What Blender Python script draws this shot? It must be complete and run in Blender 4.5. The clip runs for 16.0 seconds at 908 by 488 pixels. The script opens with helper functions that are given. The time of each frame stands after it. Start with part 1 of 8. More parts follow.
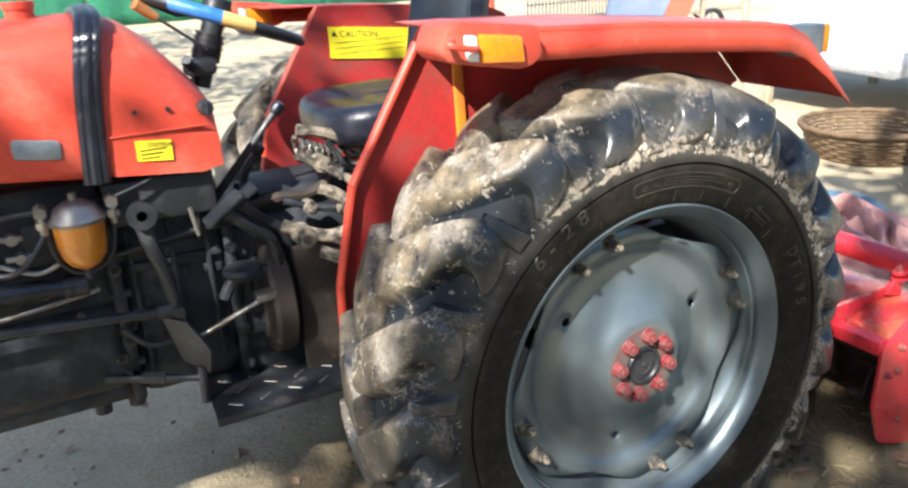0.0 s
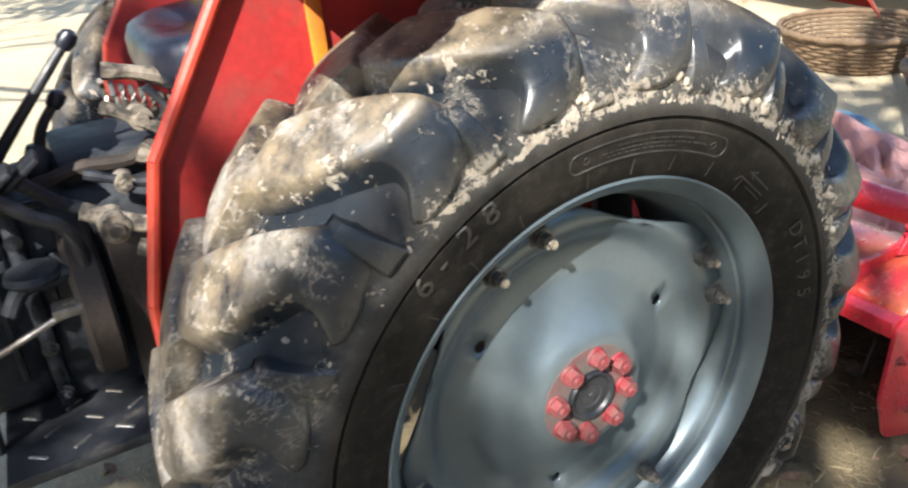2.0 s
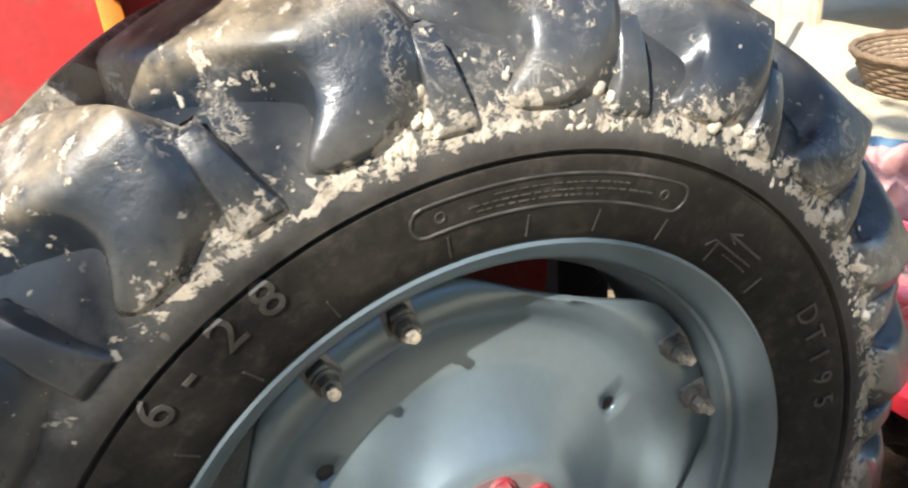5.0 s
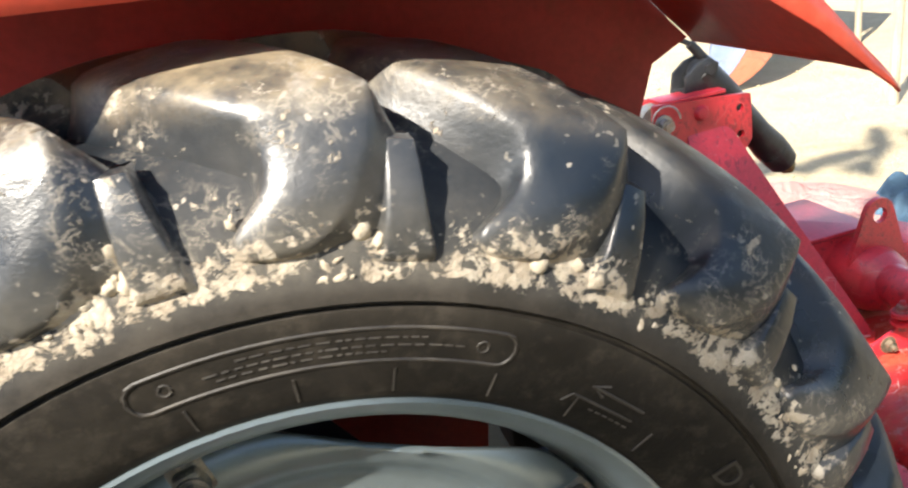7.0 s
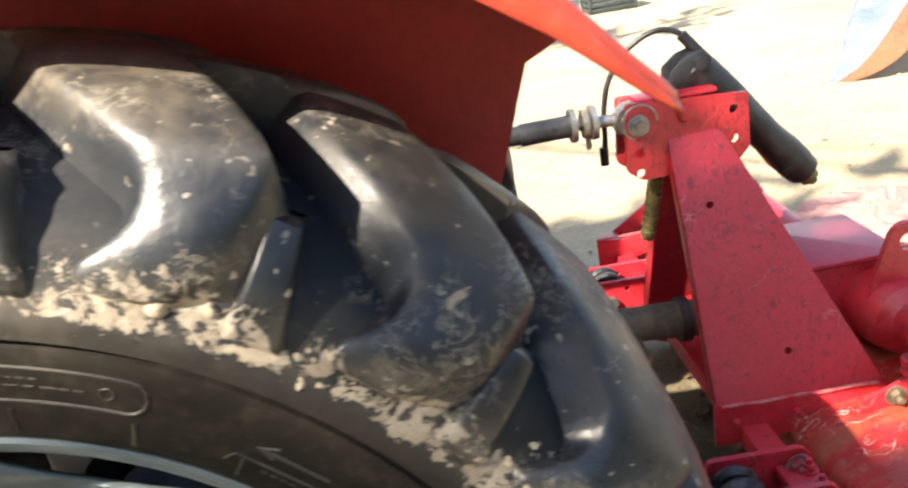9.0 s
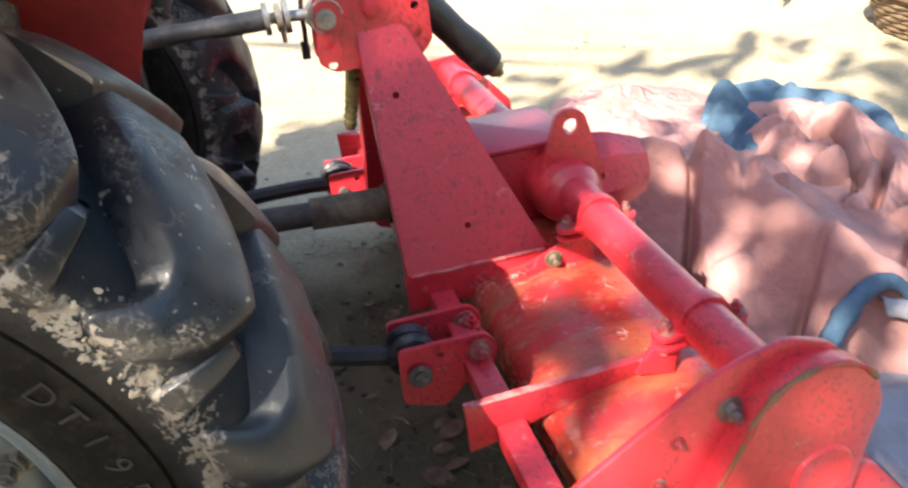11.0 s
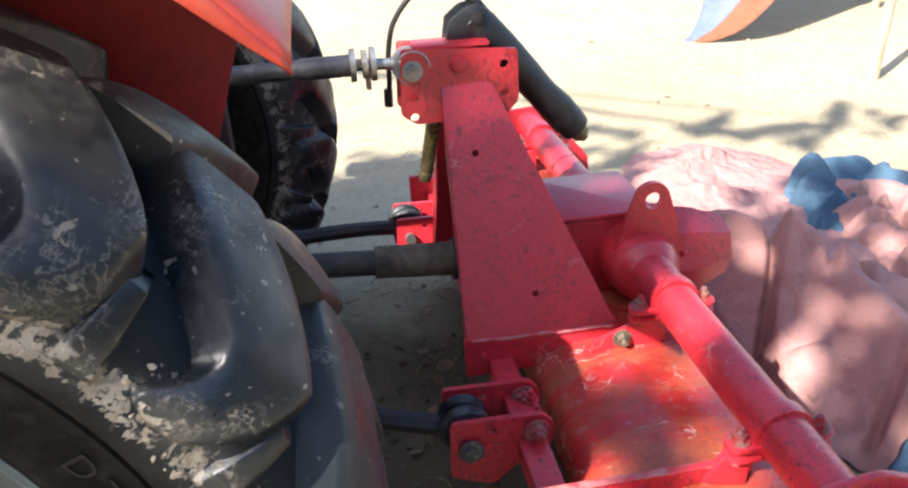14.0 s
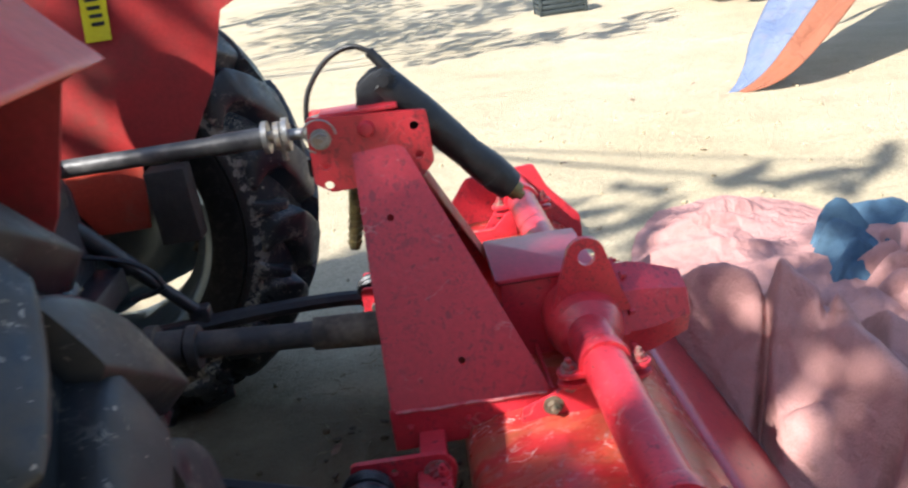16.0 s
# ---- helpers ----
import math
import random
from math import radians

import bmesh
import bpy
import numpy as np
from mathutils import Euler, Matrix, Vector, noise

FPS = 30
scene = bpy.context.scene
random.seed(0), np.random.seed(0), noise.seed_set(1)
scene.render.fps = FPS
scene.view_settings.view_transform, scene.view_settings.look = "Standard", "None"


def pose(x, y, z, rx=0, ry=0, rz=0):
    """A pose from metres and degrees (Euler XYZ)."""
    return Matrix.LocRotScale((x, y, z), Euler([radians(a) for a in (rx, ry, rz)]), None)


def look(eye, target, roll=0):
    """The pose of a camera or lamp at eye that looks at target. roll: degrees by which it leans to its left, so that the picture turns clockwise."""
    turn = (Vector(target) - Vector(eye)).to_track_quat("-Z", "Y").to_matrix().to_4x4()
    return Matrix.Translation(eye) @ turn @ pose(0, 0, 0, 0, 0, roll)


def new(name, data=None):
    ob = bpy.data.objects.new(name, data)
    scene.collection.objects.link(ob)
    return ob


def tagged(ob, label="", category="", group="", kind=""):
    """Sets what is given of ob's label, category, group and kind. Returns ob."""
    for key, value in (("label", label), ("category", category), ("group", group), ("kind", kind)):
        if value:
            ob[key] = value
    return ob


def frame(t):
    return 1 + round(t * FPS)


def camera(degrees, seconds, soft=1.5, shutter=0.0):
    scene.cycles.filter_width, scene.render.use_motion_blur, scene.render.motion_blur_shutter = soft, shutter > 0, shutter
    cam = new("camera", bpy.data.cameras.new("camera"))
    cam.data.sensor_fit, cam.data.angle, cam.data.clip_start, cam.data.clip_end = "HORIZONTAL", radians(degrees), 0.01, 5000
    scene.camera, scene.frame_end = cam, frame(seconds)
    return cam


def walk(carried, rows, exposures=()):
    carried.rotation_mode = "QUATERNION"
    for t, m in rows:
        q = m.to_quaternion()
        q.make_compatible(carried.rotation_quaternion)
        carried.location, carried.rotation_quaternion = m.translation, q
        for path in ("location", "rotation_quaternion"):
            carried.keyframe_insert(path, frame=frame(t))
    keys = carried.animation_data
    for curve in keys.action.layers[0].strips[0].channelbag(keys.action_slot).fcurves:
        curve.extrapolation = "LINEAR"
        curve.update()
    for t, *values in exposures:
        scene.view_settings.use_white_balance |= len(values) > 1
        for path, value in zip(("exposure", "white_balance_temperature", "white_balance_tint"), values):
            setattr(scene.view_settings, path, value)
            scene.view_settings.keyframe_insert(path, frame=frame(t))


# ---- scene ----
cam = camera(59.6, 16.0, soft=2.2, shutter=0.5)
# the whole path, turned and scaled into the tractor's axes: x to its rear, y across it, z up
METRES, ORIGIN, TILT, LEAN, TURN = 2.784, (-1.0862, -1.2758, 1.5246), -20.033, 3.384, -27.561
ROWS = [
    (0.0, 0.0, 0.0, 0.0, -0.0, 0.0, -0.0),
    (0.5, -0.0105, 0.0468, 0.0147, -3.05, -2.25, 2.07),
    (1.0, 0.0045, 0.0815, 0.0243, -4.34, -1.47, 2.82),
    (1.5, 0.0401, 0.1489, 0.0419, -2.2, -2.75, 1.2),
    (2.0, 0.0603, 0.1985, 0.0462, -2.28, -6.62, 1.58),
    (2.5, 0.0613, 0.2487, 0.065, -6.58, -7.71, 3.34),
    (3.0, 0.0535, 0.2859, 0.0746, -9.62, -9.62, 4.76),
    (5.5, 0.1821, 0.3468, 0.0549, 7.5, -4.04, 0.18),
    (6.0, 0.2019, 0.3673, 0.0637, 10.56, -3.5, 1.08),
    (6.5, 0.2308, 0.385, 0.0799, 10.82, -3.22, 1.13),
    (7.0, 0.2561, 0.3958, 0.0862, 12.73, -2.8, 1.14),
    (7.5, 0.2895, 0.4147, 0.0914, 16.79, -3.5, 0.35),
    (8.0, 0.3295, 0.4338, 0.0939, 21.12, -4.91, -2.29),
    (8.5, 0.3466, 0.4545, 0.0975, 22.3, -5.46, -1.83),
    (9.0, 0.3704, 0.4703, 0.1021, 23.53, -4.62, -1.77),
    (9.5, 0.4313, 0.4739, 0.1032, 26.77, -7.59, -4.99),
    (10.0, 0.4624, 0.4681, 0.1013, 22.16, -8.18, -3.68),
    (12.5, 0.4494, 0.4466, 0.0898, 4.33, -15.64, -1.76),
    (13.0, 0.4401, 0.451, 0.0965, 7.3, -12.94, -2.83),
    (13.5, 0.4359, 0.4614, 0.106, 11.09, -10.1, -3.79),
    (14.0, 0.4501, 0.4774, 0.1152, 16.25, -9.31, -6.71),
    (14.5, 0.4682, 0.4865, 0.1195, 18.16, -8.75, -6.4),
    (15.0, 0.4923, 0.4917, 0.1202, 20.03, -7.24, -5.66),
    (15.5, 0.526, 0.5006, 0.1147, 22.48, -5.49, -3.43),
    (16.0, 0.5542, 0.5317, 0.1203, 22.93, -4.89, -3.19),
]
BASE = pose(*ORIGIN, TILT, LEAN, TURN)
EXPOSURES = [(0.0, 1.38, 6200, 10), (3.0, 1.50, 6150, 10), (6.5, 1.66, 6250, 9), (7.5, 1.60, 7100, 11), (9.0, 1.78, 7200, 12), (10.0, 1.80, 6700, 12), (12.5, 1.78, 7000, 12), (13.5, 1.66, 6700, 12), (14.2, 1.46, 6150, 13), (16.0, 1.18, 6050, 11)]
walk(cam, [(t, BASE @ pose(METRES * x, METRES * y, METRES * z, 90 + pitch, roll, yaw)) for t, x, y, z, yaw, pitch, roll in ROWS], EXPOSURES)

# ---- light ----
SUN = Vector((-0.58, -0.46, 0.67)).normalized()
world = bpy.data.worlds.new("sky")
scene.world = world
world.use_nodes = True
sky = world.node_tree.nodes.new("ShaderNodeTexSky")
sky.sky_type, sky.sun_disc = "NISHITA", False
sky.sun_elevation, sky.sun_rotation = math.asin(SUN.z), math.atan2(SUN.x, SUN.y)
world.node_tree.links.new(sky.outputs[0], world.node_tree.nodes["Background"].inputs[0])
world.node_tree.nodes["Background"].inputs[1].default_value = 0.115
lamp = bpy.data.lights.new("sun", "SUN")
lamp.energy, lamp.angle, lamp.color = 5.0, radians(0.6), (1.0, 0.94, 0.84)
sun = new("sun", lamp)
sun.matrix_world = look(SUN * 30, (0, 0, 0))


# ---- materials ----
def mix_rgb(nt, fac, a, b, mode="MIX"):
    n = nt.nodes.new("ShaderNodeMix")
    n.data_type, n.blend_type = "RGBA", mode
    for key, v in ((0, fac), (6, a), (7, b)):
        if isinstance(v, (int, float)):
            n.inputs[key].default_value = v
        elif isinstance(v, tuple):
            n.inputs[key].default_value = (*v, 1)
        else:
            nt.links.new(v, n.inputs[key])
    return n.outputs[2]


def noise_fac(nt, coord, scale, lo, hi, detail=6.0, rough=0.6, distort=0.0, stretch=None):
    if stretch:
        mp = nt.nodes.new("ShaderNodeMapping")
        mp.inputs["Scale"].default_value = stretch
        nt.links.new(coord, mp.inputs[0])
        coord = mp.outputs[0]
    n = nt.nodes.new("ShaderNodeTexNoise")
    n.inputs["Scale"].default_value, n.inputs["Detail"].default_value = scale, detail
    n.inputs["Roughness"].default_value, n.inputs["Distortion"].default_value = rough, distort
    nt.links.new(coord, n.inputs["Vector"])
    r = nt.nodes.new("ShaderNodeMapRange")
    r.inputs[1].default_value, r.inputs[2].default_value = lo, hi
    nt.links.new(n.outputs[0], r.inputs[0])
    return r.outputs[0]


def calc(nt, op, a, b=0.0):
    n = nt.nodes.new("ShaderNodeMath")
    n.operation = op
    n.use_clamp = op in ("MULTIPLY", "ADD", "SUBTRACT")
    for i, v in enumerate((a, b)):
        if isinstance(v, (int, float)):
            n.inputs[i].default_value = v
        else:
            nt.links.new(v, n.inputs[i])
    return n.outputs[0]


def from_middle(nt, v):
    """How far a noise value lies from its middle, to either side."""
    return calc(nt, "MAXIMUM", calc(nt, "SUBTRACT", v, 0.5), calc(nt, "SUBTRACT", 0.5, v))


def start(name):
    m = bpy.data.materials.new(name)
    m.use_nodes = True
    nt = m.node_tree
    tc = nt.nodes.new("ShaderNodeTexCoord")
    return m, nt, nt.nodes["Principled BSDF"], tc.outputs["Object"]


def bump(nt, p, height, strength, distance=0.01):
    b = nt.nodes.new("ShaderNodeBump")
    b.inputs["Strength"].default_value, b.inputs["Distance"].default_value = strength, distance
    nt.links.new(height, b.inputs["Height"])
    nt.links.new(b.outputs[0], p.inputs["Normal"])


def surface(name, base, worn, scale=12.0, lo=0.45, hi=0.7, rough=0.5, rough2=None, metal=0.0, relief=0.15, fine=90.0, dirt=None, dirt_lo=0.6, dirt_hi=0.75, dirt_scale=7.0, stretch=None, coat=0.0, grainy=0.12):
    """Paint, metal, rubber or cloth: a base colour, wear at one scale, dirt at another, fine relief."""
    m, nt, p, co = start(name)
    wear = noise_fac(nt, co, scale, lo, hi, stretch=stretch)
    col = mix_rgb(nt, wear, base, worn)
    grain = noise_fac(nt, co, fine, 0.3, 0.7, 3.0)
    col = mix_rgb(nt, grainy, col, mix_rgb(nt, grain, (0.0, 0.0, 0.0), (1.0, 1.0, 1.0)), "OVERLAY")
    rg = calc(nt, "ADD", calc(nt, "MULTIPLY", wear, (rough2 if rough2 is not None else rough + 0.15) - rough), rough)
    if dirt:
        d = noise_fac(nt, co, dirt_scale, dirt_lo, dirt_hi, 8.0, 0.7)
        col = mix_rgb(nt, d, col, dirt)
        rg = calc(nt, "ADD", rg, calc(nt, "MULTIPLY", d, 0.35))
    nt.links.new(col, p.inputs["Base Color"])
    nt.links.new(rg, p.inputs["Roughness"])
    p.inputs["Metallic"].default_value = metal
    p.inputs["Coat Weight"].default_value = coat
    p.inputs["Coat Roughness"].default_value = 0.32
    bump(nt, p, calc(nt, "ADD", calc(nt, "MULTIPLY", wear, 0.5), calc(nt, "MULTIPLY", grain, 0.4)), relief, 0.004)
    return m


RED = surface("red_paint", (0.56, 0.058, 0.030), (0.50, 0.060, 0.034), 6, rough=0.40, rough2=0.52, relief=0.05, dirt=(0.40, 0.20, 0.13), dirt_lo=0.52, dirt_hi=0.9, dirt_scale=5, coat=0.08)
ROTA_RED = surface("implement_red_paint", (0.58, 0.026, 0.040), (0.55, 0.025, 0.038), 9, rough=0.38, rough2=0.46, relief=0.12, dirt=(0.22, 0.025, 0.03), dirt_lo=0.60, dirt_hi=0.66, dirt_scale=60, coat=0.55)


def scuff(m, dark, pale, fine=95.0, chipped=0.85, rubbed_off=0.8):
    """Paint knocked off: dark pits and runs in patches, paler rubbed specks, and a few long thin scratches."""
    nt = m.node_tree
    p = nt.nodes["Principled BSDF"]
    co = next(n for n in nt.nodes if n.type == "TEX_COORD").outputs["Object"]
    src = p.inputs["Base Color"].links[0].from_socket
    area = noise_fac(nt, co, 6.5, 0.46, 0.56, 6.0, 0.7)
    chips = calc(nt, "MULTIPLY", noise_fac(nt, co, fine, 0.55, 0.60, 5.0, 0.65, 0.8, (1.0, 1.0, 0.5)), area)
    pits = calc(nt, "MULTIPLY", noise_fac(nt, co, fine * 2.2, 0.60, 0.64, 2.0, 0.5), noise_fac(nt, co, 4.0, 0.52, 0.60, 5.0, 0.7))
    rubbed = calc(nt, "MULTIPLY", noise_fac(nt, co, fine * 1.5, 0.60, 0.65, 5.0, 0.7, 0.4, (0.6, 1.0, 1.0)), noise_fac(nt, co, 7.0, 0.54, 0.62, 5.0, 0.7))
    web = from_middle(nt, noise_fac(nt, co, 14.0, 0.0, 1.0, 3.0, 0.5, 0.3, (0.5, 1.0, 1.0)))
    scratch = nt.nodes.new("ShaderNodeMapRange")
    scratch.inputs[1].default_value, scratch.inputs[2].default_value = 0.007, 0.003
    nt.links.new(web, scratch.inputs[0])
    scratch = calc(nt, "MULTIPLY", scratch.outputs[0], noise_fac(nt, co, 9.0, 0.54, 0.60, 3.0, 0.6))
    col = mix_rgb(nt, calc(nt, "MULTIPLY", calc(nt, "MAXIMUM", chips, pits), chipped), src, dark)
    col = mix_rgb(nt, calc(nt, "MULTIPLY", calc(nt, "MAXIMUM", rubbed, scratch), rubbed_off), col, pale)
    nt.links.new(col, p.inputs["Base Color"])


scuff(ROTA_RED, (0.15, 0.012, 0.022), (0.60, 0.30, 0.27), 95.0, 0.62, 0.4)
BLACK = surface("black_paint", (0.014, 0.016, 0.02), (0.035, 0.036, 0.038), 14, rough=0.4, rough2=0.6, relief=0.2, dirt=(0.16, 0.13, 0.10), dirt_lo=0.6, dirt_hi=0.85, dirt_scale=9)
CAST = surface("black_cast_iron", (0.016, 0.019, 0.024), (0.045, 0.048, 0.054), 18, rough=0.50, rough2=0.7, relief=0.4, dirt=(0.15, 0.12, 0.09), dirt_lo=0.6, dirt_hi=0.9, dirt_scale=8)
CAST.node_tree.nodes["Principled BSDF"].inputs["Specular IOR Level"].default_value = 0.28
STEEL = surface("worn_steel", (0.30, 0.29, 0.27), (0.16, 0.13, 0.10), 20, rough=0.35, rough2=0.6, metal=0.8, relief=0.2)
SILVER = surface("silver_wheel_paint", (0.150, 0.185, 0.200), (0.115, 0.140, 0.150), 4, rough=0.30, rough2=0.40, metal=0.50, relief=0.02, dirt=(0.27, 0.245, 0.20), dirt_lo=0.60, dirt_hi=1.0, dirt_scale=5, grainy=0.03)
CLAMP = surface("muddy_clamp_steel", (0.12, 0.115, 0.105), (0.06, 0.05, 0.042), 40, rough=0.45, rough2=0.65, metal=0.4, relief=0.3, dirt=(0.40, 0.34, 0.25), dirt_lo=0.50, dirt_hi=0.6, dirt_scale=22)
GALV = surface("zinc_bolts", (0.42, 0.42, 0.40), (0.25, 0.20, 0.14), 40, rough=0.35, rough2=0.6, metal=0.7, relief=0.2, dirt=(0.45, 0.38, 0.28), dirt_lo=0.52, dirt_hi=0.6, dirt_scale=30)
HUB_RING = surface("grimy_hub_paint", (0.115, 0.095, 0.085), (0.15, 0.055, 0.052), 22, 0.42, 0.66, rough=0.6, relief=0.2, dirt=(0.12, 0.10, 0.085), dirt_lo=0.52, dirt_hi=0.7, dirt_scale=30)
NUT_RED = surface("red_nut_paint", (0.24, 0.014, 0.024), (0.17, 0.065, 0.06), 26, 0.38, 0.62, rough=0.5, relief=0.3)
PLATE_BOLT = surface("dull_red_bolt", (0.33, 0.035, 0.04), (0.26, 0.15, 0.12), 60, 0.45, 0.6, rough=0.55, relief=0.3)
WORN_EDGE = surface("rubbed_paint_edge", (0.58, 0.20, 0.18), (0.54, 0.05, 0.06), 40, 0.42, 0.6, rough=0.5, relief=0.2)
DUSTY = surface("dusty_black_steel", (0.035, 0.031, 0.028), (0.15, 0.12, 0.09), 9, 0.42, 0.68, rough=0.6, rough2=0.9, relief=0.25)
VINYL = surface("black_vinyl", (0.008, 0.010, 0.018), (0.018, 0.020, 0.030), 20, rough=0.30, rough2=0.42, relief=0.2, dirt=(0.25, 0.22, 0.17), dirt_lo=0.62, dirt_hi=0.9)
HOSE = surface("black_rubber_hose", (0.012, 0.012, 0.013), (0.03, 0.03, 0.03), 30, rough=0.45, relief=0.2)
YELLOW = surface("yellow_sticker", (0.85, 0.72, 0.02), (0.80, 0.66, 0.03), 20, rough=0.4, relief=0.02)
INK = surface("sticker_ink", (0.02, 0.02, 0.02), (0.04, 0.04, 0.04), 20, rough=0.5, relief=0.02)


# ---- building blocks ----
def shade(me, smooth=True, angle=35.0):
    for p in me.polygons:
        p.use_smooth = smooth
    if smooth:
        me.set_sharp_from_angle(angle=radians(angle))


def part(name, bm, material, parent=None, label="", smooth=True, angle=35.0):
    me = bpy.data.meshes.new(name)
    bmesh.ops.recalc_face_normals(bm, faces=bm.faces)
    bm.to_mesh(me)
    bm.free()
    shade(me, smooth, angle)
    me.materials.append(material)
    ob = new(name, me)
    ob.parent = parent
    if label:
        tagged(ob, label)
    return ob


def thing(name, at, label, category, group="", kind=""):
    e = new(name)
    e.empty_display_size = 0.1
    e.location = at
    return tagged(e, label, category, group, kind)


def box(bm, lo, hi, bevel=0.004, m=None, seg=2):
    lo, hi = Vector(lo), Vector(hi)
    made = bmesh.ops.create_cube(bm, size=1.0, matrix=Matrix.Translation((lo + hi) / 2) @ Matrix.Diagonal((*(hi - lo), 1)))["verts"]
    if bevel:
        edges = list({e for v in made for e in v.link_edges})
        got = bmesh.ops.bevel(bm, geom=edges, offset=bevel, segments=seg, affect="EDGES", profile=0.5)
        made = list({v for f in got["faces"] for v in f.verts} | {v for v in made if v.is_valid})
    if m is not None:
        bmesh.ops.transform(bm, matrix=m, verts=made)
    return made


def rod(bm, a, b, r, r2=None, seg=16, cap=True):
    a, b = Vector(a), Vector(b)
    turn = (b - a).to_track_quat("Z", "Y").to_matrix().to_4x4()
    return bmesh.ops.create_cone(bm, cap_ends=cap, segments=seg, radius1=r, radius2=r if r2 is None else r2, depth=(b - a).length, matrix=Matrix.Translation((a + b) / 2) @ turn)["verts"]


def turned(bm, profile, origin, axis, seg=48, close=False):
    """A lathe: profile of (radius, distance along the axis)."""
    turn = Vector(axis).to_track_quat("Z", "Y").to_matrix()
    rings = []
    for r, h in profile:
        rings.append([bm.verts.new(Vector(origin) + turn @ Vector((r * math.cos(math.tau * i / seg), r * math.sin(math.tau * i / seg), h))) for i in range(seg)])
    pairs = list(zip(rings, rings[1:])) + ([(rings[-1], rings[0])] if close else [])
    for a, b in pairs:
        for i in range(seg):
            j = (i + 1) % seg
            bm.faces.new((a[i], a[j], b[j], b[i]))
    if not close:
        for ring in (rings[0], rings[-1]):
            bm.faces.new(ring)


def swept(bm, path, r, seg=10, cap=True):
    """A round tube along a path of points; r is a number or one for each point."""
    path = [Vector(p) for p in path]
    rings, up = [], Vector((0.13, 0.21, 1)).normalized()
    for i, p in enumerate(path):
        d = (path[min(i + 1, len(path) - 1)] - path[max(i - 1, 0)]).normalized()
        a = d.cross(up)
        a = a.normalized() if a.length > 1e-4 else d.orthogonal().normalized()
        b = d.cross(a)
        rr = r[i] if isinstance(r, (list, tuple)) else r
        rings.append([bm.verts.new(p + rr * (math.cos(math.tau * k / seg) * a + math.sin(math.tau * k / seg) * b)) for k in range(seg)])
    for q, w in zip(rings, rings[1:]):
        for k in range(seg):
            bm.faces.new((q[k], q[(k + 1) % seg], w[(k + 1) % seg], w[k]))
    if cap:
        bm.faces.new(rings[0])
        bm.faces.new(rings[-1])


def curve_points(keys, n=10):
    """A smooth line through the key points."""
    keys = [Vector(k) for k in keys]
    out = []
    for i in range(len(keys) - 1):
        p0, p1, p2, p3 = keys[max(i - 1, 0)], keys[i], keys[i + 1], keys[min(i + 2, len(keys) - 1)]
        for j in range(n):
            t = j / n
            out.append(0.5 * (2 * p1 + (p2 - p0) * t + (2 * p0 - 5 * p1 + 4 * p2 - p3) * t * t + (3 * p1 - p0 - 3 * p2 + p3) * t ** 3))
    return out + [keys[-1]]


def plate(bm, outline, normal, thick, bevel=0.002):
    """A flat plate: outline of points in space, grown by thick along normal."""
    vs = [bm.verts.new(Vector(p)) for p in outline]
    f = bm.faces.new(vs)
    got = bmesh.ops.extrude_face_region(bm, geom=[f])
    top = [v for v in got["geom"] if isinstance(v, bmesh.types.BMVert)]
    bmesh.ops.translate(bm, verts=top, vec=Vector(normal) * thick)
    if bevel:
        edges = list({e for v in vs + top for e in v.link_edges})
        bmesh.ops.bevel(bm, geom=edges, offset=bevel, segments=2, affect="EDGES", profile=0.5)


def plate_y(bm, outline, y, thick, bevel=0.002):
    plate(bm, [(x, y, z) for x, z in outline], (0, 1, 0), thick, bevel)


def bolt(bm, at, axis, r=0.011, h=0.008, washer=True):
    at, axis = Vector(at), Vector(axis).normalized()
    if washer:
        rod(bm, at, at + axis * 0.003, r * 1.55, seg=18)
    rod(bm, at + axis * 0.003, at + axis * (0.003 + h), r * 1.1, r * 1.02, seg=6)
    rod(bm, at + axis * (0.003 + h), at + axis * (0.006 + h * 1.6), r * 0.6, r * 0.5, seg=10)


def loft(bm, rows, closed=False):
    """A skin over rows of points."""
    grid = [[bm.verts.new(Vector(p)) for p in row] for row in rows]
    for a, b in zip(grid, grid[1:]):
        n = len(a)
        for i in range(n if closed else n - 1):
            j = (i + 1) % n
            bm.faces.new((a[i], a[j], b[j], b[i]))
    return grid


def solid(ob, thick, offset=-1.0):
    md = ob.modifiers.new("thickness", "SOLIDIFY")
    md.thickness, md.offset = thick, offset
    return ob


def fbm(x, y, z=0.0, octaves=4):
    return noise.fractal(Vector((x, y, z)), 1.0, 2.0, octaves)


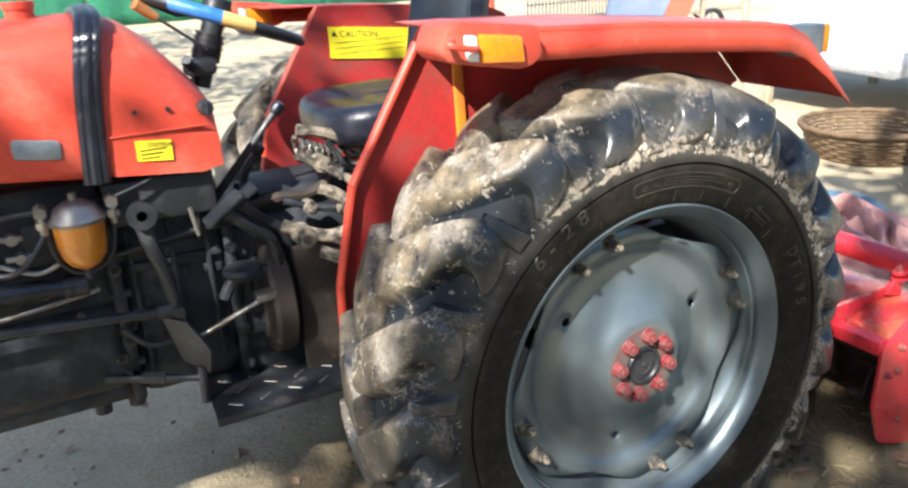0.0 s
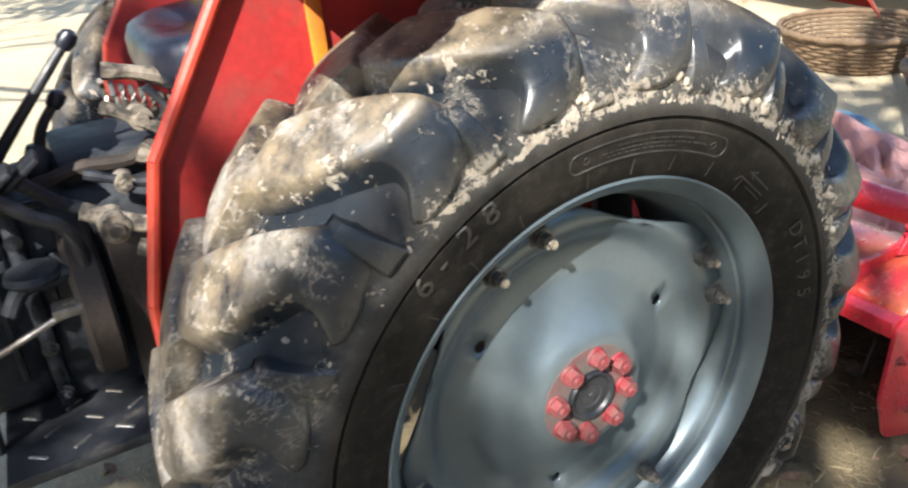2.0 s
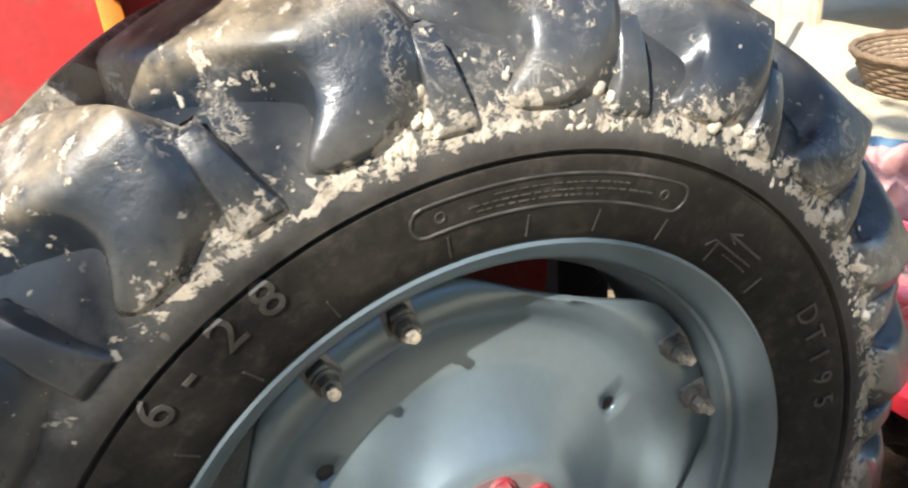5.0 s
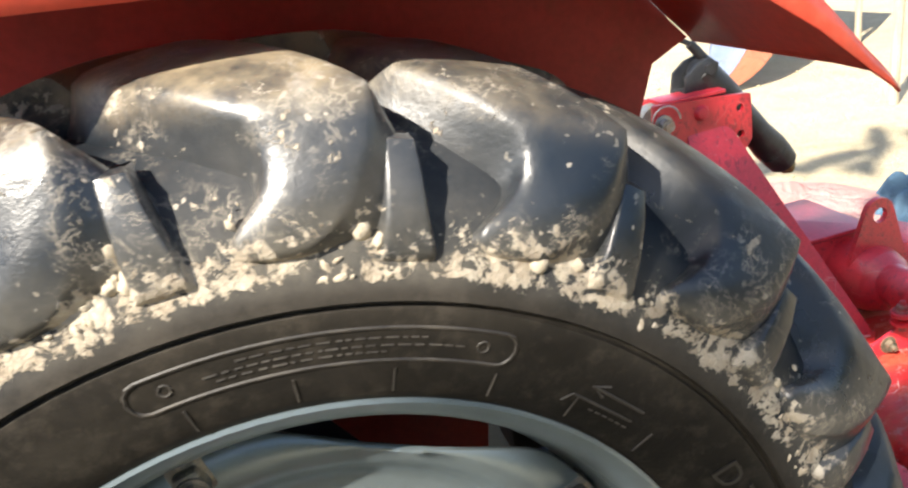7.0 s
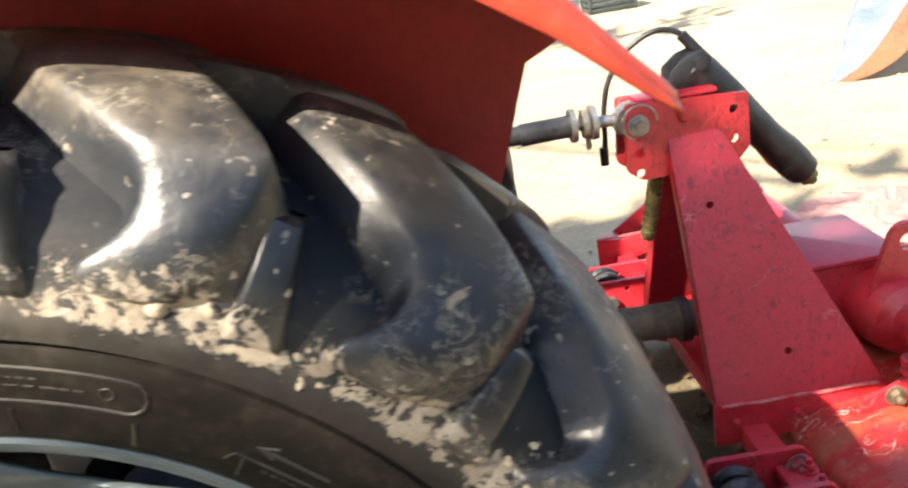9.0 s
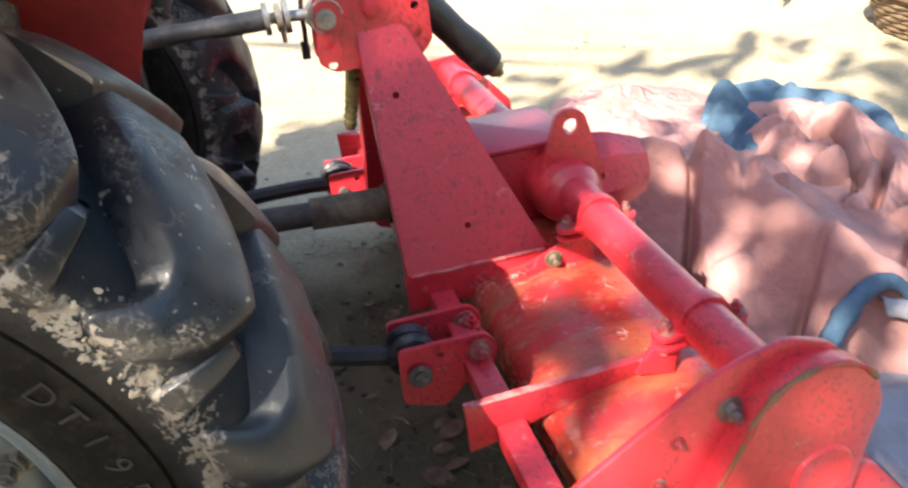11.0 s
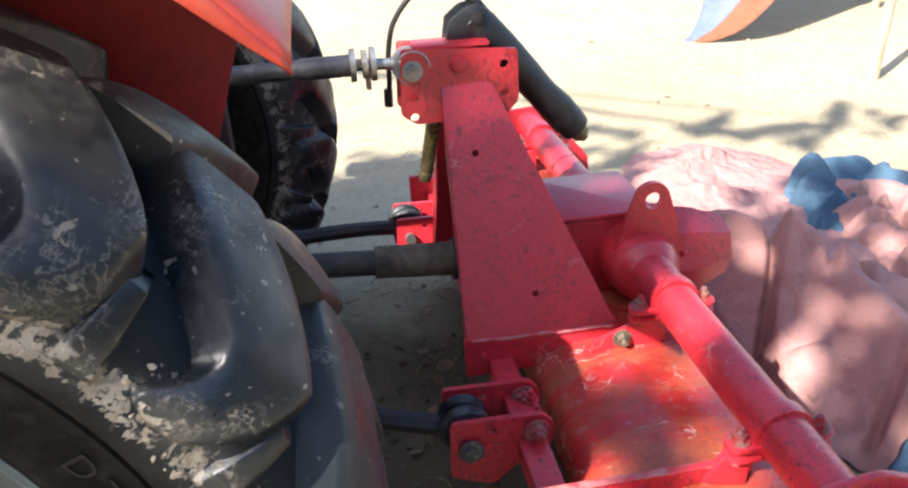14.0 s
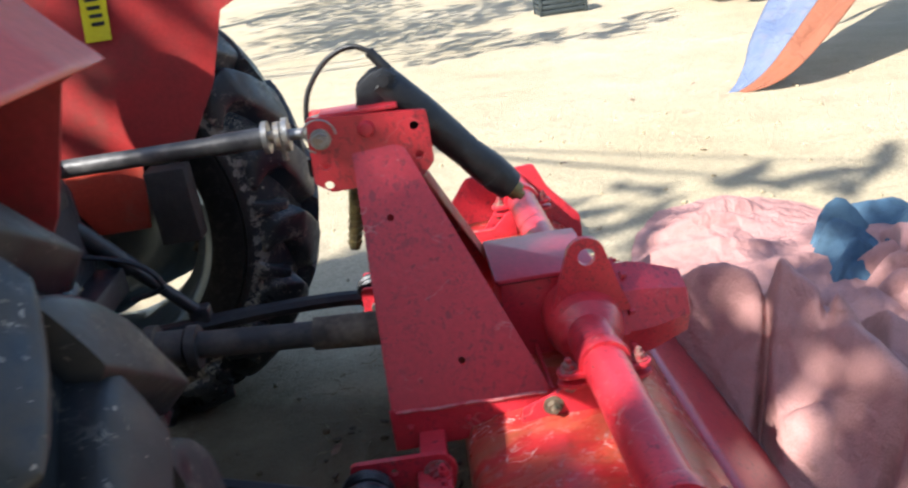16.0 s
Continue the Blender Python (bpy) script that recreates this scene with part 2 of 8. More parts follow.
# ---- ground ----
def dirt_material():
    m, nt, p, co = start("dry_dirt")
    big = noise_fac(nt, co, 0.5, 0.35, 0.65, 5)
    mid = noise_fac(nt, co, 4.0, 0.35, 0.7, 8, 0.65)
    fine = noise_fac(nt, co, 60.0, 0.3, 0.7, 5, 0.7)
    col = mix_rgb(nt, big, (0.455, 0.375, 0.235), (0.54, 0.46, 0.320))
    col = mix_rgb(nt, calc(nt, "MULTIPLY", mid, 0.6), col, (0.35, 0.28, 0.17))
    col = mix_rgb(nt, 0.25, col, mix_rgb(nt, fine, (0.1, 0.1, 0.1), (0.9, 0.9, 0.9)), "OVERLAY")
    # brown soil round the tractor, with the shade under it darkened into the colour
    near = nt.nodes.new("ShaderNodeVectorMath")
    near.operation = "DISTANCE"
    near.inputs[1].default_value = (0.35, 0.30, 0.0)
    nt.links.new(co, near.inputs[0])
    darkened = nt.nodes.new("ShaderNodeMapRange")
    darkened.inputs[1].default_value, darkened.inputs[2].default_value = 2.15, 1.55
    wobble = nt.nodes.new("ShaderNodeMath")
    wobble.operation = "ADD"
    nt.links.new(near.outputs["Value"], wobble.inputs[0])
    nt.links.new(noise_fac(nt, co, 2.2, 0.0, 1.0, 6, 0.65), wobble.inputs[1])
    nt.links.new(wobble.outputs[0], darkened.inputs[0])
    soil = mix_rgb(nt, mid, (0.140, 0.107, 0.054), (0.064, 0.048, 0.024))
    col = mix_rgb(nt, calc(nt, "MULTIPLY", darkened.outputs[0], 0.93), col, soil)
    pit = noise_fac(nt, co, 25.0, 0.62, 0.75, 6, 0.7)
    col = mix_rgb(nt, calc(nt, "MULTIPLY", pit, 0.3), col, (0.16, 0.12, 0.08))
    nt.links.new(col, p.inputs["Base Color"])
    p.inputs["Roughness"].default_value = 0.95
    bump(nt, p, calc(nt, "ADD", calc(nt, "MULTIPLY", mid, 0.6), calc(nt, "MULTIPLY", fine, 0.3)), 0.6, 0.03)
    return m


DIRT = dirt_material()


def ground_z(x, y):
    d = max(abs(x), abs(y))
    fade = 1.0 if d < 25 else max(0.0, 1 - (d - 25) / 30)
    return fade * (0.018 * fbm(x * 0.5, y * 0.5) + 0.012 * fbm(x * 2.1, y * 2.1, 3)) + 0.045 * min(1.0, max(0.0, (math.hypot(x - 0.4, y - 0.6) - 1.2) / 2.5))


def ground():
    ticks = [i * 0.08 for i in range(75)] + [6 + i * 0.5 for i in range(40)] + [26 + i * 6 for i in range(12)] + [140, 250, 400]
    axis_x = [-t for t in ticks[:0:-1]] + ticks
    bm = bmesh.new()
    loft(bm, [[(x, y + 0.5, ground_z(x, y + 0.5)) for x in axis_x] for y in axis_x])
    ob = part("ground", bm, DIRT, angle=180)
    tagged(ob, "pale dry dirt yard, trodden and dusty", "ground", kind="structure")


ground()

# ---- tractor ----
AXLE_Z, MID_Y = 0.615, 0.82
tractor = thing("tractor", (0, MID_Y, 0), "red farm tractor with big muddy rear tyres, parked on dirt", "tractor")


def own(ob):
    """Parent to the tractor, keeping the place in the world."""
    ob.parent = tractor
    ob.matrix_parent_inverse = Matrix.Translation((0, -MID_Y, 0))
    return ob


def rubber_material(name, kind):
    """Black rubber: dust film, dried mud at the foot of the lugs, and a dusty front of the tread. Patterns run in the wheel's own space."""
    m, nt, p, co = start(name)
    sep = nt.nodes.new("ShaderNodeSeparateXYZ")
    nt.links.new(co, sep.inputs[0])

    def op(kind_of, a, b=0.0):
        n = nt.nodes.new("ShaderNodeMath")
        n.operation = kind_of
        for i, v in enumerate((a, b)):
            if isinstance(v, (int, float)):
                n.inputs[i].default_value = v
            else:
                nt.links.new(v, n.inputs[i])
        return n.outputs[0]

    def step(v, lo, hi):
        n = nt.nodes.new("ShaderNodeMapRange")
        n.interpolation_type = "SMOOTHSTEP"
        n.inputs[1].default_value, n.inputs[2].default_value = lo, hi
        nt.links.new(v, n.inputs[0])
        return n.outputs[0]

    rad = op("SQRT", op("ADD", op("MULTIPLY", sep.outputs[0], sep.outputs[0]), op("MULTIPLY", sep.outputs[2], sep.outputs[2])))
    foot = op("MULTIPLY", step(rad, 0.490, 0.510), step(rad, 0.575, 0.515))
    crown = step(rad, 0.560, 0.610)
    front = op("MULTIPLY", step(op("SUBTRACT", op("MULTIPLY", sep.outputs[2], 0.55), sep.outputs[0]), 0.22, 0.60), step(sep.outputs[1], -0.085, -0.02))
    front = op("MULTIPLY", front, op("ADD", op("MULTIPLY", step(sep.outputs[2], -0.12, 0.22), 0.65), 0.35))
    # casing dust cut back: shade in the gaps and bare rubber, put into colour
    if kind == "casing":
        front = op("MULTIPLY", front, 0.35)
    high = op("ADD", op("MULTIPLY", op("MULTIPLY", foot, op("ADD", op("MULTIPLY", step(sep.outputs[0], -0.40, -0.24), 0.75), 0.25)), 0.15), op("ADD", op("MULTIPLY", front, 0.050), op("MULTIPLY", crown, 0.035)))
    patch = noise_fac(nt, co, 34.0, 0.0, 1.0, 9.0, 0.76, 0.5)
    crust = step(op("ADD", op("ADD", op("MULTIPLY", patch, 0.75), op("MULTIPLY", noise_fac(nt, co, 130.0, 0.0, 1.0, 4.0, 0.6), 0.25)), op("ADD", high, op("MULTIPLY", noise_fac(nt, co, 9.0, 0.35, 0.65, 3.0, 0.5), 0.05))), 0.655, 0.675)
    crust = op("MULTIPLY", crust, step(op("ADD", rad, op("MULTIPLY", patch, 0.02)), 0.496, 0.510))
    crust = op("MULTIPLY", crust, op("ADD", op("MULTIPLY", step(sep.outputs[0], 0.60, 0.36), 0.5), 0.5))
    film = noise_fac(nt, co, 4.5, 0.40, 0.72, 6.0, 0.62)
    dust = op("MULTIPLY", step(op("ADD", noise_fac(nt, co, 9.0, 0.0, 1.0, 8.0, 0.72), op("ADD", op("MULTIPLY", front, 0.09), op("MULTIPLY", foot, 0.08))), 0.60, 0.76), step(rad, 0.48, 0.52))
    rear = op("ADD", op("MULTIPLY", step(sep.outputs[0], 0.32, 0.05), 0.88), 0.12)
    streak = noise_fac(nt, co, 13.0, 0.48, 0.72, 7.0, 0.72, 1.2)
    side = mix_rgb(nt, noise_fac(nt, co, 5.0, 0.38, 0.68, 7.0, 0.68), (0.007, 0.0065, 0.006), (0.023, 0.020, 0.016))
    side = mix_rgb(nt, op("MULTIPLY", step(rad, 0.455, 0.515), noise_fac(nt, co, 11.0, 0.30, 0.70, 7.0, 0.7)), side, (0.060, 0.052, 0.042))
    side = mix_rgb(nt, op("MULTIPLY", noise_fac(nt, co, 42.0, 0.50, 0.66, 7.0, 0.72), 0.45), side, (0.055, 0.047, 0.037))
    side = mix_rgb(nt, op("MULTIPLY", noise_fac(nt, co, 3.0, 0.50, 0.72, 5.0, 0.65), 0.6), side, (0.004, 0.004, 0.004))
    tread = mix_rgb(nt, film, (0.004, 0.008, 0.013), (0.013, 0.018, 0.024))
    tread = mix_rgb(nt, op("MULTIPLY", op("MULTIPLY", step(rad, 0.530, 0.560), op("MULTIPLY", rear, op("ADD", op("MULTIPLY", step(sep.outputs[0], -0.10, 0.12), 0.85), 0.15))), noise_fac(nt, co, 6.0, 0.35, 0.70, 7.0, 0.7)), tread, (0.078, 0.075, 0.071))
    col = mix_rgb(nt, step(rad, 0.485, 0.52), side, tread)
    col = mix_rgb(nt, op("MULTIPLY", op("MULTIPLY", streak, rear), 0.12), col, (0.09, 0.075, 0.058))
    upper = op("ADD", op("MULTIPLY", step(sep.outputs[2], -0.05, 0.32), 0.7), 0.3)
    top_dust = op("MULTIPLY", op("MULTIPLY", step(rad, 0.610, 0.642), step(sep.outputs[1], -0.075, -0.045)), noise_fac(nt, co, 16.0, 0.35, 0.62, 7.0, 0.7))
    col = mix_rgb(nt, op("MULTIPLY", top_dust, op("MULTIPLY", upper, op("ADD", op("MULTIPLY", step(sep.outputs[0], 0.36, 0.08), 0.70), 0.15))), col, (0.25, 0.195, 0.12))
    worn_high = op("ADD", op("MULTIPLY", op("MULTIPLY", step(rad, 0.590, 0.640), rear), 0.85), op("ADD", op("MULTIPLY", step(sep.outputs[0], 0.25, 0.0), 0.15), 0.06))
    worn_high = op("MULTIPLY", worn_high, upper)
    col = mix_rgb(nt, op("MULTIPLY", dust, worn_high), col, (0.25, 0.225, 0.19))
    # thin dried splashes in branching lines over the bars
    web = noise_fac(nt, co, 26.0, 0.0, 1.0, 9.0, 0.78, 0.5)
    vein = step(op("ABSOLUTE", op("SUBTRACT", web, 0.5)), 0.014, 0.004)
    vein = op("MULTIPLY", op("MULTIPLY", vein, noise_fac(nt, co, 9.0, 0.52, 0.60, 4.0, 0.6)), step(rad, 0.50, 0.53))
    col = mix_rgb(nt, op("MULTIPLY", vein, 0.75), col, (0.30, 0.26, 0.205))
    film_at = op("MULTIPLY", step(rad, 0.488, 0.512), step(rad, 0.585, 0.525))
    col = mix_rgb(nt, op("MULTIPLY", op("MULTIPLY", film_at, noise_fac(nt, co, 14.0, 0.32, 0.66, 7.0, 0.7)), op("ADD", op("MULTIPLY", op("MULTIPLY", rear, upper), 0.42), op("ADD", op("MULTIPLY", step(sep.outputs[0], -0.05, 0.15), 0.18), 0.06))), col, (0.18, 0.16, 0.128))
    speck = op("MULTIPLY", step(noise_fac(nt, co, 75.0, 0.0, 1.0, 2.0, 0.5), 0.685, 0.715), op("MULTIPLY", noise_fac(nt, co, 8.0, 0.45, 0.60, 4.0, 0.6), step(rad, 0.49, 0.52)))
    col = mix_rgb(nt, op("MULTIPLY", speck, 0.8), col, (0.36, 0.32, 0.26))
    mud = mix_rgb(nt, noise_fac(nt, co, 45, 0.3, 0.7, 5, 0.7), (0.42, 0.375, 0.30), (0.23, 0.185, 0.135))
    col = mix_rgb(nt, crust, col, mud)
    nt.links.new(col, p.inputs["Base Color"])
    rg = op("ADD", op("MULTIPLY", film, 0.14), op("ADD", 0.55 if kind == "casing" else 0.25, op("ADD", op("MULTIPLY", dust, 0.34), op("MULTIPLY", top_dust, 0.35))))
    rg = op("ADD", rg, op("MULTIPLY", noise_fac(nt, co, 30, 0.4, 0.7), 0.10))
    nt.links.new(calc(nt, "ADD", rg, op("MULTIPLY", crust, 0.5)), p.inputs["Roughness"])
    p.inputs["Specular IOR Level"].default_value = 0.14 if kind == "casing" else 0.55
    fine = noise_fac(nt, co, 28, 0.3, 0.7, 6, 0.65)
    bump(nt, p, op("ADD", op("MULTIPLY", op("MULTIPLY", crust, mud_height(nt, co)), 1.0), op("MULTIPLY", fine, 0.10)), 0.55, 0.010)
    return m


def mud_height(nt, co):
    return noise_fac(nt, co, 38.0, 0.15, 0.75, 5.0, 0.65)


RUBBER = rubber_material("tyre_rubber", "casing")
LUG_RUBBER = rubber_material("lug_rubber", "lug")
TYRE_Y = 0.105

# half of the casing's section: radius and distance from the tyre's middle plane
CASING = [(0.375, 0.130), (0.388, 0.158), (0.400, 0.166), (0.425, 0.174), (0.455, 0.180), (0.474, 0.1835), (0.478, 0.1835), (0.4800, 0.1790), (0.4830, 0.1790), (0.4855, 0.1868), (0.491, 0.1855), (0.520, 0.182), (0.548, 0.170), (0.572, 0.150), (0.592, 0.122), (0.605, 0.085), (0.613, 0.040), (0.615, 0.0)]


def casing_at(s):
    """Point (radius, half width) and outward normal at s from 0 (foot of the lugs) to 1 (middle of the tread)."""
    line = [Vector((r, w)) for r, w in CASING if r >= 0.52]
    lens = [0.0]
    for a, b in zip(line, line[1:]):
        lens.append(lens[-1] + (b - a).length)
    d = min(max(s, 0.0), 1.0) * lens[-1]

    def normal(k):
        t = (line[k + 1] - line[k]).normalized()
        return Vector((-t.y, t.x))

    for i in range(len(line) - 1):
        if d <= lens[i + 1] + 1e-9:
            f = (d - lens[i]) / (lens[i + 1] - lens[i])
            n0 = normal(i) if i == 0 else (normal(i - 1) + normal(i)) / 2
            n1 = normal(i) if i == len(line) - 2 else (normal(i) + normal(i + 1)) / 2
            return line[i].lerp(line[i + 1], f), n0.lerp(n1, f).normalized()


def bar_top(s):
    """The worn outer face of a bar: flat side, crisp shoulder, gently crowned tread."""
    s = min(max(s, 0.0), 1.0)
    if s < 0.33:
        t = s / 0.33
        return Vector((0.522 + 0.122 * t, 0.190 - 0.006 * t - 0.028 * t ** 2.2))
    t = (s - 0.33) / 0.67
    return Vector((0.644 + 0.020 * (1 - (1 - t) ** 2), 0.156 * (1 - t)))


# the bar's outline on the tyre: place from foot to head, its rear edge and its front edge in degrees round the wheel
BAR = [(0.012, 5.6, 8.2), (0.020, 4.9, 8.9), (0.035, 4.0, 9.6), (0.055, 3.1, 10.0), (0.08, 2.2, 9.9), (0.11, 1.4, 9.2), (0.15, 0.7, 8.3), (0.19, 0.25, 7.5), (0.23, 0.05, 7.1), (0.27, 0.0, 7.1), (0.30, 0.0, 7.5), (0.33, 0.1, 8.2), (0.37, 0.5, 9.3), (0.43, 1.2, 10.9), (0.50, 2.2, 12.6), (0.58, 3.4, 14.4), (0.66, 4.6, 16.0), (0.74, 5.9, 17.2), (0.82, 7.2, 18.2), (0.90, 8.5, 19.0), (0.97, 9.6, 19.4), (1.05, 10.9, 19.6)]


def lug_mesh(side):
    """One bar of the tread: a rounded foot on the side of the tyre, a bend at the shoulder, a head at the middle of the tread; side -1 faces the near side."""
    bm = bmesh.new()
    grid = []
    for k, (s, rear, front) in enumerate(BAR):
        lift = (0.0, 0.80, 0.97)[k] if k < 3 else 1.0
        wide = front - rear
        inner = min(1.0, max(0.0, (s - 0.30) / 0.20))
        low = min(1.0, s / 0.16)
        back = (0.5 + 4.4 * low) * (1 - 0.35 * inner)
        fore = (0.35 + 0.75 * low) * (1 + 0.9 * inner)
        # the face leans forward from its crisp rear edge, most at the bend
        drop = 0.17 + 0.30 * math.exp(-((s - 0.16) / 0.13) ** 2)
        section = [(rear - back, -0.12), (rear - 0.72 * back, 0.16), (rear - 0.40 * back, 0.50), (rear - 0.12 * back, 0.84), (rear - 0.02 * back, 0.95)]
        for f in (0.03, 0.09, 0.18, 0.28, 0.38, 0.48, 0.58, 0.68, 0.78, 0.87, 0.94, 0.985):
            round_off = 0.025 * max(0.0, 1 - f / 0.10) + 0.10 * max(0.0, (f - 0.80) / 0.2) ** 2
            section.append((rear + f * wide, 1.01 - drop * f - round_off))
        edge = section[-1][1]
        section += [(front + 0.12 * fore, edge * 0.80), (front + 0.32 * fore, edge * 0.52), (front + 0.56 * fore, edge * 0.26), (front + 0.80 * fore, 0.05), (front + fore, -0.12)]
        # the face is hollowed a little above the bend, where it turns on to the tread
        waist = 0.006 * math.exp(-((s - 0.36) / 0.09) ** 2)
        swell = 0.005 * math.exp(-((s - 0.15) / 0.10) ** 2)
        ring = []
        for i, (deg, h) in enumerate(section):
            (rb, wb), _ = casing_at(s)
            base, top = Vector((rb, wb)), bar_top(s)
            p = base + (top - base) * (h * lift if h > 0 else h)
            across = (deg - rear) / max(wide, 0.1)
            if 0 < across < 1:
                arch = 4 * across * (1 - across)
                p.y += swell * arch
                p.x -= waist * (0.3 + 0.7 * across)
            if s > 1:
                p.y = -(s - 1) * 0.20
            th = radians(deg)
            ring.append(bm.verts.new((p.x * math.cos(th), side * p.y, p.x * math.sin(th))))
        grid.append(ring)
    for a, b in zip(grid, grid[1:]):
        for k in range(len(a) - 1):
            bm.faces.new((a[k], a[k + 1], b[k + 1], b[k]))
    bm.faces.new(grid[0])
    bm.faces.new(grid[-1])
    bmesh.ops.recalc_face_normals(bm, faces=bm.faces)
    me = bpy.data.meshes.new("tread_lug")
    bm.to_mesh(me)
    bm.free()
    shade(me, True, 42)
    me.materials.append(LUG_RUBBER)
    return me


def wedge_mesh(side):
    """The small sloping block that stands against the rear flank of a bar, on the shoulder."""
    bm = bmesh.new()
    rows = []
    for r, w, lo, hi, h in ((0.512, 0.180, -4.9, -1.2, 0.0), (0.516, 0.182, -5.1, -1.1, 0.006), (0.522, 0.182, -5.1, -1.1, 0.008), (0.545, 0.175, -4.5, -1.1, 0.012), (0.570, 0.160, -3.9, -1.1, 0.018), (0.590, 0.145, -3.4, -1.2, 0.021), (0.597, 0.140, -3.2, -1.4, 0.012), (0.600, 0.130, -3.2, -1.4, -0.006)):
        row = []
        for f, e in ((-0.16, -0.5), (0.0, 0.80), (0.06, 0.96), (0.14, 1.0), (0.86, 1.0), (0.94, 0.96), (1.0, 0.80), (1.12, -0.5)):
            th, lift = radians(lo + f * (hi - lo)), h * e
            row.append(((r + lift * 0.55) * math.cos(th), side * (w + lift * 0.85), (r + lift * 0.55) * math.sin(th)))
        rows.append(row)
    g = loft(bm, rows)
    bm.faces.new(g[0])
    bm.faces.new(g[-1])
    bmesh.ops.recalc_face_normals(bm, faces=bm.faces)
    me = bpy.data.meshes.new("shoulder_block")
    bm.to_mesh(me)
    bm.free()
    shade(me, True, 40)
    me.materials.append(LUG_RUBBER)
    return me


def wheel(at, flip, with_detail=True):
    """Rear wheel about its axle, outer face towards -y unless flipped: rim, with tyre, disc, nuts, clamps and tread under it."""
    bm = bmesh.new()
    # steel rim: lip, bead seat, well, and the inner lip
    prof = [(0.3865, -0.0575), (0.3900, -0.0560), (0.3910, -0.050), (0.387, -0.042), (0.376, -0.034), (0.368, -0.020), (0.364, 0.010), (0.345, 0.030), (0.338, 0.060), (0.338, 0.150), (0.360, 0.175), (0.364, 0.225), (0.374, 0.245), (0.390, 0.255), (0.390, 0.262), (0.372, 0.258), (0.356, 0.228), (0.352, 0.182), (0.331, 0.155), (0.331, 0.060), (0.335, 0.030), (0.348, 0.012), (0.352, 0.000), (0.3525, -0.006), (0.3575, -0.009), (0.3575, -0.015), (0.3555, -0.019), (0.360, -0.030), (0.368, -0.042), (0.378, -0.052)]
    turned(bm, [(r, -y) for r, y in prof], (0, 0, 0), (0, -1, 0), 96, close=True)
    rim = part("rear_wheel", bm, SILVER, None, "silver steel wheel rim, dusty", angle=50)
    own(rim)
    rim.matrix_basis = pose(*at, 0, 0, 180 if flip else 0)
    bm = bmesh.new()
    full = [(r, -w) for r, w in CASING] + [(r, w) for r, w in CASING[-2::-1]]
    turned(bm, [(r, -(w + TYRE_Y)) for r, w in full], (0, 0, 0), (0, -1, 0), 120, close=True)
    part("tyre", bm, RUBBER, rim, "worn black tyre caked with dried mud", angle=40)
    pitch = 360 / 19
    for side, offset in ((-1, 59.0), (1, 59.0 + pitch / 2)):
        me, wd = lug_mesh(side), wedge_mesh(side)
        for k in range(19):
            for data, turn in ((me, offset + pitch * k), (wd, offset + pitch * k)):
                lug = new(data.name.split(".")[0], data)
                lug.parent = rim
                lug.matrix_basis = Matrix.Translation((0, TYRE_Y, 0)) @ Matrix.Rotation(radians(-turn), 4, "Y")
    # dished disc, cut flat between the four pairs of clamps
    bm = bmesh.new()
    prof = [(0.040, -0.014), (0.098, -0.014), (0.107, -0.011), (0.116, -0.004), (0.130, 0.008), (0.150, 0.021), (0.170, 0.031), (0.186, 0.038), (0.198, 0.043), (0.206, 0.0445), (0.214, 0.0450), (0.228, 0.0455), (0.250, 0.045), (0.262, 0.042), (0.272, 0.034), (0.280, 0.026), (0.288, 0.021), (0.298, 0.019), (1.0, 0.017)]
    seg, rows = 96, []
    for r, y in prof:
        row = []
        for i in range(seg):
            a = math.tau * i / seg
            corner = 0.5 + 0.5 * math.cos(4 * (a - radians(22)))
            limit = 0.296 + 0.040 * min(1.0, corner * 1.7)
            rr = min(r, limit)
            row.append((rr * math.cos(a), y, rr * math.sin(a)))
        rows.append(row)
    cells = loft(bm, rows, closed=True)
    for deg in (23, 143, 263):
        k = round(deg / 360 * seg)
        row = next(i for i, pr in enumerate(prof) if pr[0] == 0.214)
        mid = cells[row][k]
        at_mid = mid.co.copy()
        ring = {v for f in mid.link_faces for v in f.verts} - {mid}
        bmesh.ops.delete(bm, geom=[mid], context="VERTS")
        for v in ring:
            d = v.co - at_mid
            d.y = 0
            v.co = at_mid + d.normalized() * 0.0115
    disc = solid(part("wheel_disc", bm, SILVER, rim, "silver pressed-steel wheel disc", angle=60), 0.007, 0.0)
    bm = bmesh.new()
    turned(bm, [(0.0005, -0.024), (0.004, -0.024), (0.005, -0.020), (0.020, -0.0195), (0.022, -0.021), (0.036, -0.0205), (0.039, -0.026), (0.044, -0.027), (0.047, -0.023), (0.047, 0.02)], (0, 0, 0), (0, 1, 0), 40)
    part("hub_cap", bm, BLACK, rim, "black hub end")
    bm = bmesh.new()
    turned(bm, [(0.046, 0.0), (0.046, -0.018), (0.092, -0.018), (0.096, -0.015), (0.096, 0.0)], (0, 0, 0), (0, 1, 0), 48)
    part("hub_flange", bm, HUB_RING, rim, "grimy hub flange with red overspray")
    nut = None
